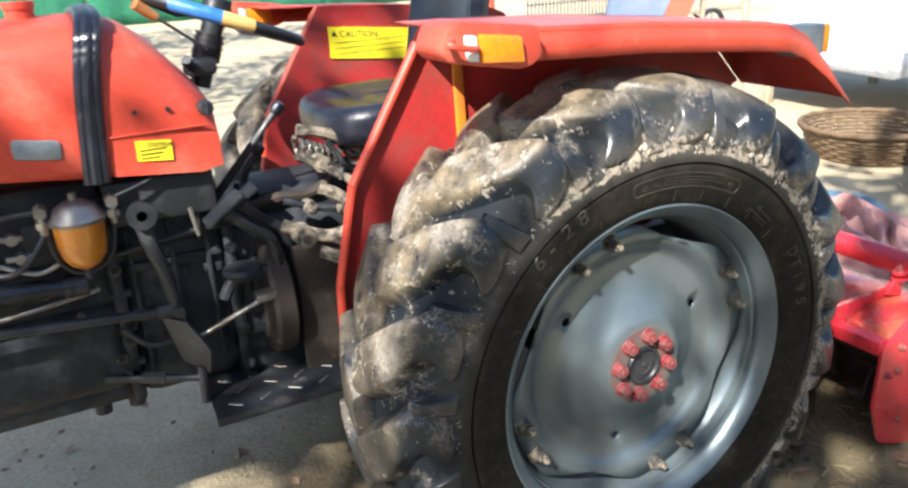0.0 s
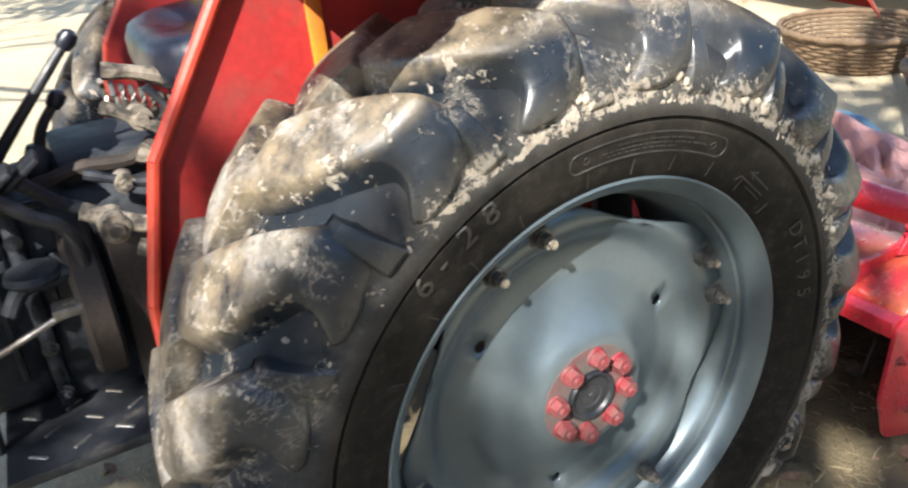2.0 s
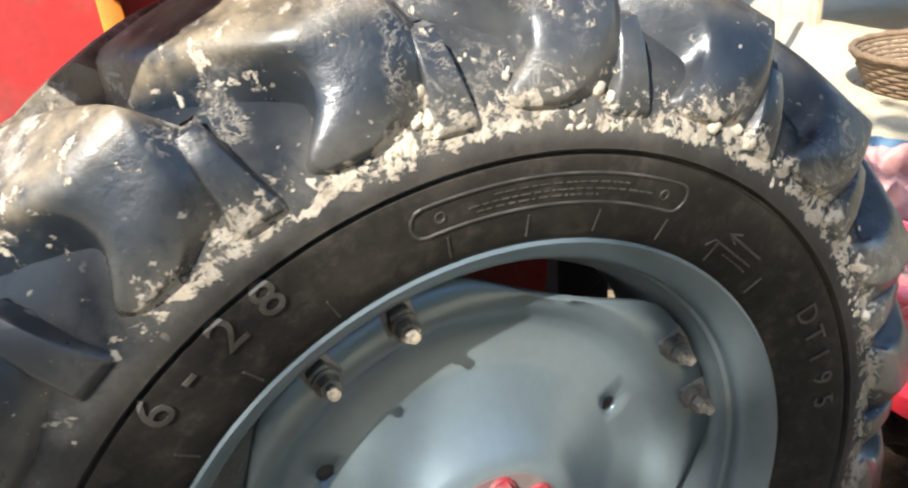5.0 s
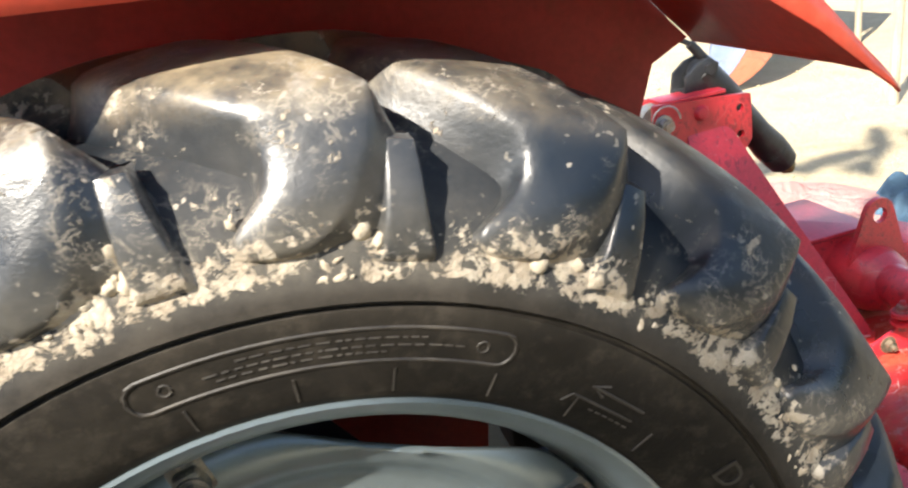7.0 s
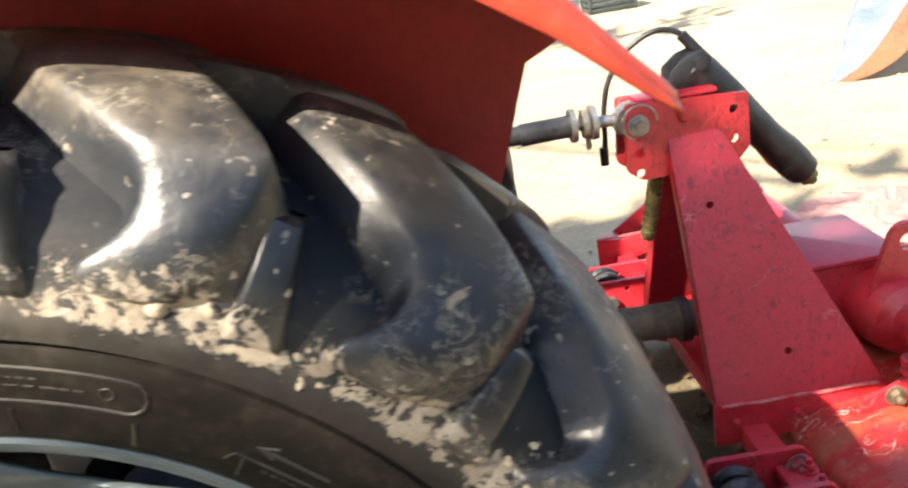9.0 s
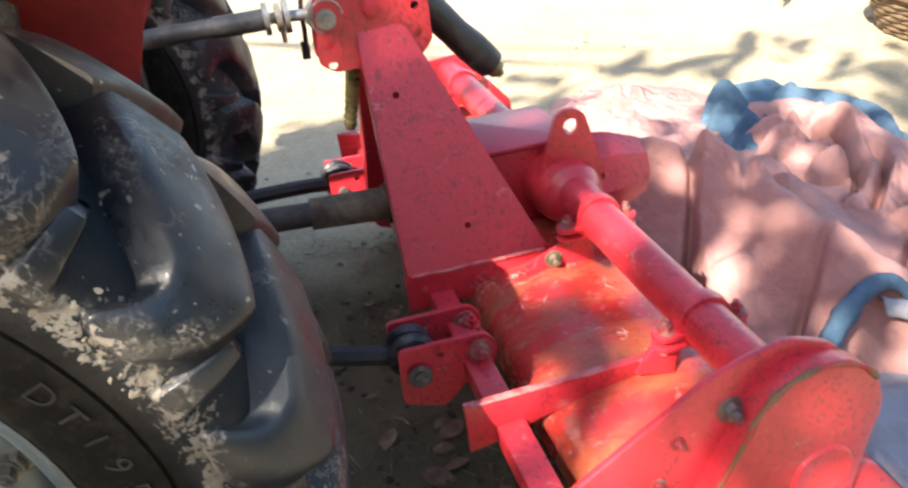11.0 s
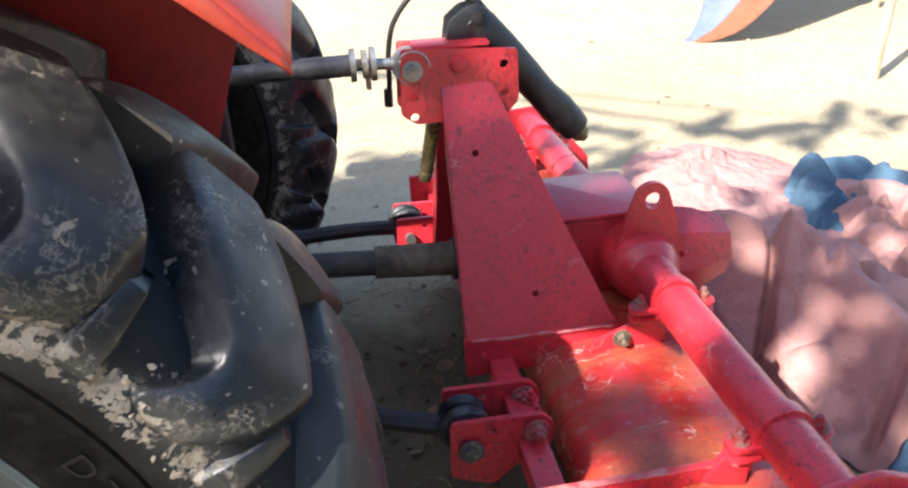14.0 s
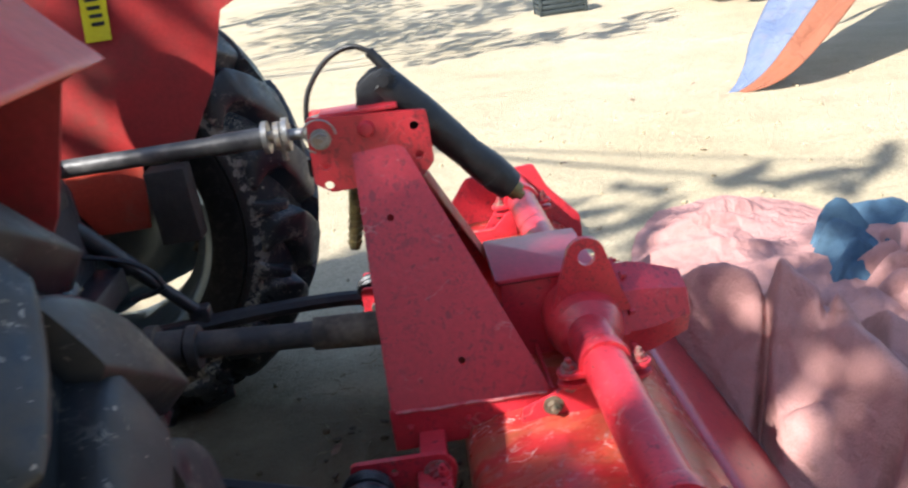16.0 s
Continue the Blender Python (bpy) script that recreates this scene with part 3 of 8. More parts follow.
    for k in range(8):
        a = radians(22.5 + 45 * k + 14)
        c = Vector((0.072 * math.cos(a), -0.017, 0.072 * math.sin(a)))
        if nut is None:
            bm = bmesh.new()
            rod(bm, (0, 0.004, 0), (0, -0.006, 0), 0.019, 0.017, seg=20)
            rod(bm, (0, -0.006, 0), (0, -0.022, 0), 0.0160, 0.0150, seg=6)
            rod(bm, (0, -0.020, 0), (0, -0.027, 0), 0.0075, 0.0065, seg=12)
            nut = part("wheel_nut", bm, NUT_RED, rim, "red-painted wheel nut")
            ob = nut
        else:
            ob = new("wheel_nut", nut.data)
            ob.parent = rim
            tagged(ob, "red-painted wheel nut")
        ob.matrix_basis = Matrix.Translation(c) @ Matrix.Rotation(a, 4, "Y")
    clamp = None
    for k in range(4):
        for d in (-8.5, 8.5):
            a = radians(22 + 90 * k + d)
            if clamp is None:
                bm = bmesh.new()
                box(bm, (0.300, 0.012, -0.018), (0.338, 0.030, 0.018), 0.004)
                box(bm, (0.304, 0.000, -0.012), (0.332, 0.016, 0.012), 0.005)
                rod(bm, (0.313, 0.02, 0), (0.313, -0.003, 0), 0.0155, seg=18)
                rod(bm, (0.313, -0.003, 0), (0.313, -0.015, 0), 0.0125, 0.0115, seg=6)
                rod(bm, (0.313, -0.015, 0), (0.313, -0.026, 0), 0.0065, seg=10)
                clamp = part("rim_clamp", bm, CLAMP, rim, "bolted rim clamp, muddy")
                ob = clamp
            else:
                ob = new("rim_clamp", clamp.data)
                ob.parent = rim
                tagged(ob, "bolted rim clamp, muddy")
            ob.matrix_basis = Matrix.Rotation(-a, 4, "Y")
    return rim


near_wheel = wheel((0, 0, AXLE_Z), False)
for m in (RUBBER, LUG_RUBBER):
    for n in m.node_tree.nodes:
        if n.type == "TEX_COORD":
            n.object = near_wheel


def letters(text, size, depth=0.0008):
    """The built-in font's outline of a word as vertices and faces, from x = 0."""
    cu = bpy.data.curves.new("word", "FONT")
    cu.body, cu.size, cu.extrude, cu.resolution_u = text, size, depth, 3
    ob = bpy.data.objects.new("word", cu)
    scene.collection.objects.link(ob)
    bpy.context.view_layer.update()
    me = bpy.data.meshes.new_from_object(ob.evaluated_get(bpy.context.evaluated_depsgraph_get()))
    bpy.data.objects.remove(ob)
    return me


def side_at(r):
    """How far out the tyre's outer side lies at radius r."""
    for (r0, w0), (r1, w1) in zip(CASING, CASING[1:]):
        if r0 <= r <= r1:
            return TYRE_Y - (w0 + (w1 - w0) * (r - r0) / (r1 - r0))
    return TYRE_Y - 0.18


def on_side(deg, r, lift=0.0):
    a = radians(deg)
    return Vector((r * math.cos(a), side_at(r) - lift, r * math.sin(a)))


def tyre_marks():
    """Raised words and marks moulded into the outer side of the tyre."""
    for text, deg, r, size, spread in (("DT195", 29.5, 0.434, 0.038, 4.9), ("6-28", 134.0, 0.447, 0.050, 5.2)):
        for i, ch in enumerate(text):
            me = letters(ch, size)
            bm = bmesh.new()
            bm.from_mesh(me)
            for v in bm.verts:
                v.co = on_side(deg - spread * i - math.degrees(v.co.x / r), r + v.co.y, 0.0012 + v.co.z)
            bpy.data.meshes.remove(me)
            part("moulded_letter", bm, MOULD, near_wheel, angle=30)
    bm = bmesh.new()
    ring = []
    for k in range(25):
        ring.append((99.0 - 35.0 * k / 24, 0.462))
    for k in range(1, 6):
        t = math.pi * k / 6
        ring.append((64.0 - 1.6 * math.sin(t), 0.447 + 0.015 * math.cos(t)))
    for k in range(25):
        ring.append((64.0 + 35.0 * k / 24, 0.432))
    for k in range(1, 6):
        t = math.pi * k / 6
        ring.append((99.0 + 1.6 * math.sin(t), 0.447 - 0.015 * math.cos(t)))
    swept(bm, [on_side(d, r) for d, r in ring + ring[:1]], 0.0016, 6)
    part("moulded_outline", bm, MOULD, near_wheel, "raised moulded outline")
    bm = bmesh.new()
    rnd = random.Random(4)
    for row_r, lo, hi in ((0.453, 72, 90), (0.446, 68, 93), (0.440, 76, 92)):
        d = lo
        while d < hi:
            wide = rnd.uniform(0.4, 1.4)
            swept(bm, [on_side(d, row_r), on_side(d + wide, row_r)], 0.0011, 5)
            d += wide + rnd.uniform(0.25, 0.6)
    for d in (66.0, 97.0):
        swept(bm, [on_side(d + 0.6 * math.cos(k * math.tau / 10), 0.447 + 0.005 * math.sin(k * math.tau / 10)) for k in range(11)], 0.0011, 5)
    swept(bm, [on_side(51.6, 0.437), on_side(43.6, 0.436)], 0.0016, 5)
    swept(bm, [on_side(49.6, 0.443), on_side(51.6, 0.437), on_side(49.6, 0.431)], 0.0016, 5)
    swept(bm, [on_side(54, 0.414), on_side(53.2, 0.424), on_side(44, 0.423)], 0.0014, 5)
    d = 50.0
    while d > 44:
        swept(bm, [on_side(d, 0.415), on_side(d - 0.7, 0.415)], 0.0011, 5)
        d -= 1.1
    tagged(part("moulded_print", bm, MOULD, near_wheel, "raised lines of unreadable moulded print"), kind="stuff")
    for d in (112, 96.1, 85.1, 74.5, 63, 52, 40, 124, 136, 150):
        bm = bmesh.new()
        swept(bm, [on_side(d, 0.400), on_side(d + 0.3, 0.424)], 0.0013, 5)
        part("moulded_tick", bm, MOULD, near_wheel)


def mud_clods():
    """Flakes and crumbs of dried mud stuck in the angle between the bars and the side."""
    rnd = random.Random(17)
    bm = bmesh.new()
    made = 0
    while made < 90:
        deg = rnd.uniform(5, 185) if made < 75 else rnd.uniform(0, 360)
        r = 0.502 + 0.036 * rnd.random() ** 1.4
        if rnd.random() < 0.12:
            r = rnd.uniform(0.53, 0.58)
        a = radians(deg)
        if noise.noise(Vector((r * math.cos(a) * 16, 3.3, r * math.sin(a) * 16))) < 0.22:
            continue
        made += 1
        size = rnd.choice((0.0012, 0.0016, 0.0022, 0.0030, 0.0038))
        y = side_at(min(r, 0.545))
        m = Matrix.Translation((r * math.cos(a), y - size * 0.05, r * math.sin(a))) @ Euler((rnd.uniform(-0.4, 0.4), rnd.uniform(0, 6), rnd.uniform(-0.4, 0.4))).to_matrix().to_4x4() @ Matrix.Diagonal((rnd.uniform(0.8, 2.2), rnd.uniform(0.35, 0.6), rnd.uniform(0.7, 1.2), 1))
        vs = bmesh.ops.create_icosphere(bm, subdivisions=1, radius=size, matrix=m)["verts"]
        for v in vs:
            v.co += Vector((rnd.uniform(-1, 1), rnd.uniform(-0.4, 0.4), rnd.uniform(-1, 1))) * size * 0.32
    for k in range(26):
        a, r, size = radians(rnd.choice((76.0, 76.0, 62.0, 97.0)) + rnd.gauss(0, 1.5)), rnd.uniform(0.522, 0.556), rnd.uniform(0.003, 0.0085)
        m = Matrix.Translation((r * math.cos(a), side_at(min(r, 0.545)) - size * 0.2, r * math.sin(a))) @ Euler((rnd.uniform(-0.4, 0.4), rnd.uniform(0, 6), rnd.uniform(-0.4, 0.4))).to_matrix().to_4x4() @ Matrix.Diagonal((rnd.uniform(0.9, 1.5), 0.7, 1.0, 1))
        for v in bmesh.ops.create_icosphere(bm, subdivisions=2, radius=size, matrix=m)["verts"]:
            v.co += Vector((rnd.uniform(-1, 1), rnd.uniform(-0.4, 0.4), rnd.uniform(-1, 1))) * size * 0.22
    tagged(part("mud_crust", bm, DRY_MUD, near_wheel, "crumbs of dried mud between the bars", angle=60), kind="stuff")


DRY_MUD = surface("dry_mud", (0.41, 0.355, 0.27), (0.28, 0.23, 0.17), 60, rough=0.95, relief=0.4)
mud_clods()
MOULD = surface("moulded_rubber", (0.022, 0.019, 0.016), (0.060, 0.052, 0.042), 30, rough=0.55, relief=0.1)
tyre_marks()
far_wheel = wheel((0, 2 * MID_Y, AXLE_Z), True)


def mirror(y, far):
    return 2 * MID_Y - y if far else y


# darker, dirtier copy of the red paint: the shade under the fender top in colour
SHADED_RED = surface("shaded_red_paint", (0.40, 0.026, 0.024), (0.30, 0.030, 0.026), 7, 0.40, 0.66, rough=0.5, rough2=0.65, relief=0.08, dirt=(0.17, 0.06, 0.04), dirt_lo=0.50, dirt_hi=0.80, dirt_scale=6)


def fender(far):
    Y = lambda y: mirror(y, far)
    yi, yo = 0.33, -0.015
    # top sheet with the sloping tail, from front to rear: x, z
    top = [(-0.400, 1.398), (-0.30, 1.396), (0.0, 1.380), (0.30, 1.352), (0.40, 1.340), (0.452, 1.318), (0.53, 1.245), (0.590, 1.180), (0.610, 1.160), (0.618, 1.150)]
    bm = bmesh.new()
    ys = [yo, yo + 0.012, 0.06, 0.20, yi - 0.004]
    loft(bm, [[(x, Y(y), z - (0.012 if y == yo else 0.003 if y == yo + 0.012 else 0.0)) for y in ys] for x, z in top])
    loft(bm, [[(x, Y(yo), z - 0.012) for x, z in top], [(x, Y(yo - 0.004), z - 0.012 - 0.050 * min(1.0, max(0.0, (0.640 - x) / 0.19))) for x, z in top]])
    f = own(solid(part("fender", bm, RED, None, "red sheet-metal fender over the rear tyre", angle=30), 0.003, 0.0))
    # inner wall
    bm = bmesh.new()
    wall = [(-0.33, 1.394), (-0.535, 1.065), (-0.588, 0.84), (-0.592, 0.74), (-0.50, 0.72), (-0.35, 0.80), (0.0, 0.82), (0.30, 0.80), (0.42, 0.83), (0.505, 0.97), (0.56, 1.13), (0.612, 1.155), (0.53, 1.242), (0.452, 1.315), (0.40, 1.337), (0.30, 1.349), (0.0, 1.377)]
    if far:
        wall = [(x + 0.085, z) if x < -0.32 else (x, z) for x, z in wall]
    plate_y(bm, wall, Y(yi), 0.004, 0)
    w = part("fender_wall", bm, SHADED_RED, f, "red inner fender wall")
    bm = bmesh.new()
    edge = [Vector((x, Y(yi - 0.012), z)) for x, z in wall[:4]]
    for a, b in zip(edge, edge[1:]):
        rod(bm, a, b, 0.011, seg=10)
    part("folded_edge", bm, RED, f)
    bm = bmesh.new()
    plate_y(bm, [(-0.275, 1.372), (-0.250, 1.372), (-0.235, 0.80), (-0.262, 0.80)], Y(yi - 0.012), 0.010, 0.004)
    part("stiffening_rib", bm, RIB, f, "orange-painted stiffening rib")
    # brace from the axle up to the fender wall
    bm = bmesh.new()
    plate_y(bm, [(0.02, 0.80), (0.09, 0.70), (0.13, 0.63), (0.26, 0.63), (0.285, 0.80)], Y(yi - 0.010) if not far else Y(yi), 0.010, 0.003)
    part("fender_brace", bm, RED, f, "red fender brace plate")
    bm = bmesh.new()
    box(bm, (0.300, min(Y(0.33), Y(0.40)), 0.60), (0.40, max(Y(0.33), Y(0.40)), 0.79), 0.006)
    part("brace_block", bm, RUST, f, "rusty brown brace block")
    # front lamp box at the outer corner
    bm = bmesh.new()
    plate_y(bm, [(-0.485, 1.372), (-0.470, 1.408), (-0.440, 1.420), (-0.285, 1.400), (-0.275, 1.345), (-0.300, 1.328), (-0.330, 1.326), (-0.470, 1.352)], Y(-0.052) if not far else Y(0.058), 0.11, 0.008)
    part("lamp_box", bm, RED, f, "red lamp housing")
    bm = bmesh.new()
    plate_y(bm, [(-0.414, 1.396), (-0.328, 1.386), (-0.322, 1.338), (-0.410, 1.346)], Y(-0.066) if not far else Y(0.066) - 0.0, 0.016, 0.006)
    part("indicator_lens", bm, AMBER, f, "amber indicator lens")
    # pale strip built for the bright reflection at the amber lens's front end
    bm = bmesh.new()
    plate_y(bm, [(-0.440, 1.396), (-0.4165, 1.394), (-0.4125, 1.348), (-0.436, 1.352)], Y(-0.063) if not far else Y(0.063), 0.014, 0.005)
    part("lens_glint", bm, GLINT, f, "pale strip for the bright reflection on the amber lens")
    bm = bmesh.new()
    swept(bm, curve_points([(-0.46, Y(-0.05), 1.388), (-0.475, Y(-0.072), 1.384), (-0.455, Y(-0.078), 1.378), (-0.425, Y(-0.072), 1.372), (-0.415, Y(-0.052), 1.372)], 6), 0.006, 8)
    part("lamp_guard", bm, RED, f)
    # tail lamp
    bm = bmesh.new()
    box(bm, (0.430, min(Y(-0.012), Y(0.05)), 1.262), (0.516, max(Y(-0.012), Y(0.05)), 1.330), 0.006)
    tail = own(part("tail_lamp", bm, GREY_PLASTIC, None, "grey tail lamp housing"))
    bm = bmesh.new()
    box(bm, (0.517, min(Y(-0.014), Y(0.052)), 1.264), (0.530, max(Y(-0.014), Y(0.052)), 1.328), 0.005)
    part("tail_lens", bm, AMBER, tail, "amber tail lens")
    return f


RIB = surface("orange_rib_paint", (0.60, 0.22, 0.02), (0.5, 0.14, 0.02), 10, rough=0.4, relief=0.05)
AMBER = surface("amber_plastic", (0.75, 0.24, 0.01), (0.65, 0.18, 0.01), 40, rough=0.2, relief=0.05, coat=0.5)
GLINT = surface("glint_plastic", (0.75, 0.74, 0.70), (0.65, 0.63, 0.6), 40, rough=0.15, relief=0.05, coat=0.6)
GREY_PLASTIC = surface("grey_plastic", (0.20, 0.23, 0.25), (0.14, 0.16, 0.18), 15, rough=0.3, relief=0.1)
RUST = surface("rusty_steel", (0.030, 0.022, 0.017), (0.055, 0.040, 0.030), 16, rough=0.7, relief=0.35, dirt=(0.20, 0.16, 0.12), dirt_lo=0.62, dirt_hi=0.74, dirt_scale=20)
near_fender, far_fender = fender(False), fender(True)


# ---- hood, dash and steering ----
def hood():
    bm = bmesh.new()
    hw = 0.25
    rows = []

    def section(x, zt, k, zb, d=0.0):
        return [(x, MID_Y + y * k, z) for y, z in ((-hw, zb), (-hw - d, zb + 0.02), (-hw - d, zb + 0.5 * (zt - zb)), (-hw + 0.004, zt - 0.115), (-hw + 0.014, zt - 0.06), (-hw + 0.036, zt - 0.022), (-hw + 0.08, zt - 0.004), (-hw + 0.15, zt + 0.006), (0, zt + 0.012), (hw - 0.15, zt + 0.006), (hw - 0.08, zt - 0.004), (hw - 0.036, zt - 0.022), (hw - 0.014, zt - 0.06), (hw - 0.004, zt - 0.115), (hw + d, zb + 0.5 * (zt - zb)), (hw + d, zb + 0.02), (hw, zb))]

    low = lambda x: 1.095 - (x + 0.84) * 0.115
    for x, zt, k in ((-2.5, 1.376, 0.94), (-2.3, 1.416, 1.0), (-1.9, 1.428, 1.0), (-1.5, 1.434, 1.0), (-1.2, 1.438, 1.0), (-1.02, 1.440, 1.0), (-0.995, 1.440, 1.0)):
        rows.append(section(x, zt, k, low(x), 0.002))
    g = loft(bm, rows)
    bm.faces.new(g[0])
    h = own(solid(part("hood", bm, RED, None, "glossy red engine hood", angle=40), 0.004))
    # rear cowl with the instrument panel
    bm = bmesh.new()
    rows = []
    for x, zt, k in ((-0.992, 1.436, 0.995), (-0.94, 1.432, 0.995), (-0.90, 1.412, 0.99), (-0.85, 1.372, 0.985), (-0.80, 1.312, 0.975), (-0.765, 1.268, 0.965), (-0.752, 1.245, 0.955)):
        rows.append(section(x, zt, k, low(x) + (0.012 if x > -0.78 else 0.0)))
    g = loft(bm, rows)
    bm.faces.new(g[-1])
    bm.faces.new(g[0])
    cowl = own(part("cowl", bm, RED, None, "red steel cowl below the steering wheel", angle=40))
    y = MID_Y - hw * 0.99
    # black rubber seal between hood and cowl
    bm = bmesh.new()
    line = curve_points([(-1.030, y - 0.003, 1.105), (-1.022, y - 0.004, 1.20), (-1.008, y - 0.004, 1.32), (-0.996, y + 0.002, 1.385), (-0.985, y + 0.022, 1.428), (-0.978, y + 0.08, 1.448), (-0.975, MID_Y, 1.456), (-0.978, 2 * MID_Y - y - 0.08, 1.448)], 6)
    swept(bm, [p + Vector((0.004, 0, 0)) for p in line], 0.016, 8)
    seal = own(part("hood_seal", bm, VINYL, None, "thick black rubber hood seal"))
    for dx in (-0.012, 0.020):
        bm = bmesh.new()
        swept(bm, [p + Vector((dx, 0, 0)) for p in line], 0.012, 8)
        part("seal_bead", bm, VINYL, seal)
    # seam, screws, knob, badge and sticker on the side
    bm = bmesh.new()
    box(bm, (-0.985, y - 0.006, 1.196), (-0.775, y + 0.004, 1.200), 0.0015)
    part("panel_seam", bm, RED, cowl)
    for x, z in ((-0.925, 1.245), (-0.855, 1.243)):
        bm = bmesh.new()
        rod(bm, (x, y + 0.004, z), (x, y - 0.006, z), 0.006, 0.005, seg=12)
        part("screw", bm, BLACK, cowl)
    bm = bmesh.new()
    rod(bm, (-0.775, y + 0.02, 1.236), (-0.775, y - 0.012, 1.236), 0.016, seg=16)
    rod(bm, (-0.775, y - 0.012, 1.236), (-0.775, y - 0.028, 1.236), 0.018, 0.014, seg=16)
    box(bm, (-0.778, y - 0.034, 1.221), (-0.772, y - 0.026, 1.251), 0.002)
    part("key_switch", bm, BLACK, cowl, "black key switch")
    bm = bmesh.new()
    plate_y(bm, [(-1.172, 1.216), (-1.165, 1.222), (-1.088, 1.210), (-1.080, 1.203), (-1.082, 1.172), (-1.090, 1.168), (-1.166, 1.180), (-1.173, 1.186)], y - 0.010, 0.010, 0.003)
    part("hood_badge", bm, GREY_PLASTIC, h, "grey plastic hood badge")
    bm = bmesh.new()
    plate_y(bm, [(-0.935, 1.184), (-0.860, 1.176), (-0.862, 1.130), (-0.936, 1.138)], y - 0.0035, 0.003, 0.0)
    st = own(part("caution_sticker", bm, YELLOW, None, "yellow CAUTION sticker"))
    words("CAUTION", 0.0125, (-0.913, y - 0.0045, 1.168), 0, st, -6)
    bm = bmesh.new()
    for k in range(3):
        box(bm, (-0.928, y - 0.0048, 1.159 - 0.009 * k), (-0.872 - 0.008 * k, y - 0.003, 1.1615 - 0.009 * k), 0)
    part("print_lines", bm, INK, st)
    return h


def words(text, size, at, turn, parent, slope=0.0, material=None):
    """A line of printing on a face that looks towards -y."""
    me = letters(text, size, 0.0003)
    me.transform(pose(*at, 90, 0, 0) @ Matrix.Rotation(radians(slope), 4, "Z"))
    me.materials.append(material or INK)
    ob = new("printed_word", me)
    ob.parent = parent
    return ob


hood_ob = hood()


def far_sticker():
    y = 2 * MID_Y - 0.33 - 0.006
    bm = bmesh.new()
    plate_y(bm, [(-0.222, 1.328), (0.075, 1.300), (0.075, 1.196), (-0.222, 1.226)], y, 0.002, 0.0)
    st = own(part("caution_sticker", bm, YELLOW, None, "large yellow CAUTION sticker"))
    words("CAUTION", 0.030, (-0.185, y - 0.001, 1.292), 0, st, -5)
    bm = bmesh.new()
    plate_y(bm, [(-0.212, 1.296), (-0.192, 1.294), (-0.202, 1.314)], y - 0.001, 0.002, 0)
    for k in range(3):
        box(bm, (-0.20, y - 0.001, 1.272 - 0.018 * k), (0.05, y + 0.001, 1.274 - 0.018 * k), 0)
    part("print_lines", bm, INK, st)
    # small tail sticker
    bm = bmesh.new()
    plate_y(bm, [(0.24, 1.10), (0.30, 1.10), (0.32, 1.25), (0.26, 1.26)], y, 0.002, 0.0)
    st = own(part("caution_sticker", bm, YELLOW, None, "yellow warning sticker"))
    bm = bmesh.new()
    for k in range(6):
        box(bm, (0.265, y - 0.001, 1.225 - 0.018 * k), (0.295, y + 0.001, 1.233 - 0.018 * k), 0)
    part("print_lines", bm, INK, st)


far_sticker()

BLUE_TAPE = surface("blue_tape", (0.03, 0.14, 0.42), (0.05, 0.2, 0.5), 30, rough=0.4, relief=0.1)
CREAM = surface("cream_tape", (0.62, 0.42, 0.14), (0.55, 0.36, 0.12), 30, rough=0.5, relief=0.1)
ORANGE_GRIP = surface("orange_grip", (0.70, 0.30, 0.10), (0.6, 0.24, 0.08), 30, rough=0.4, relief=0.1)


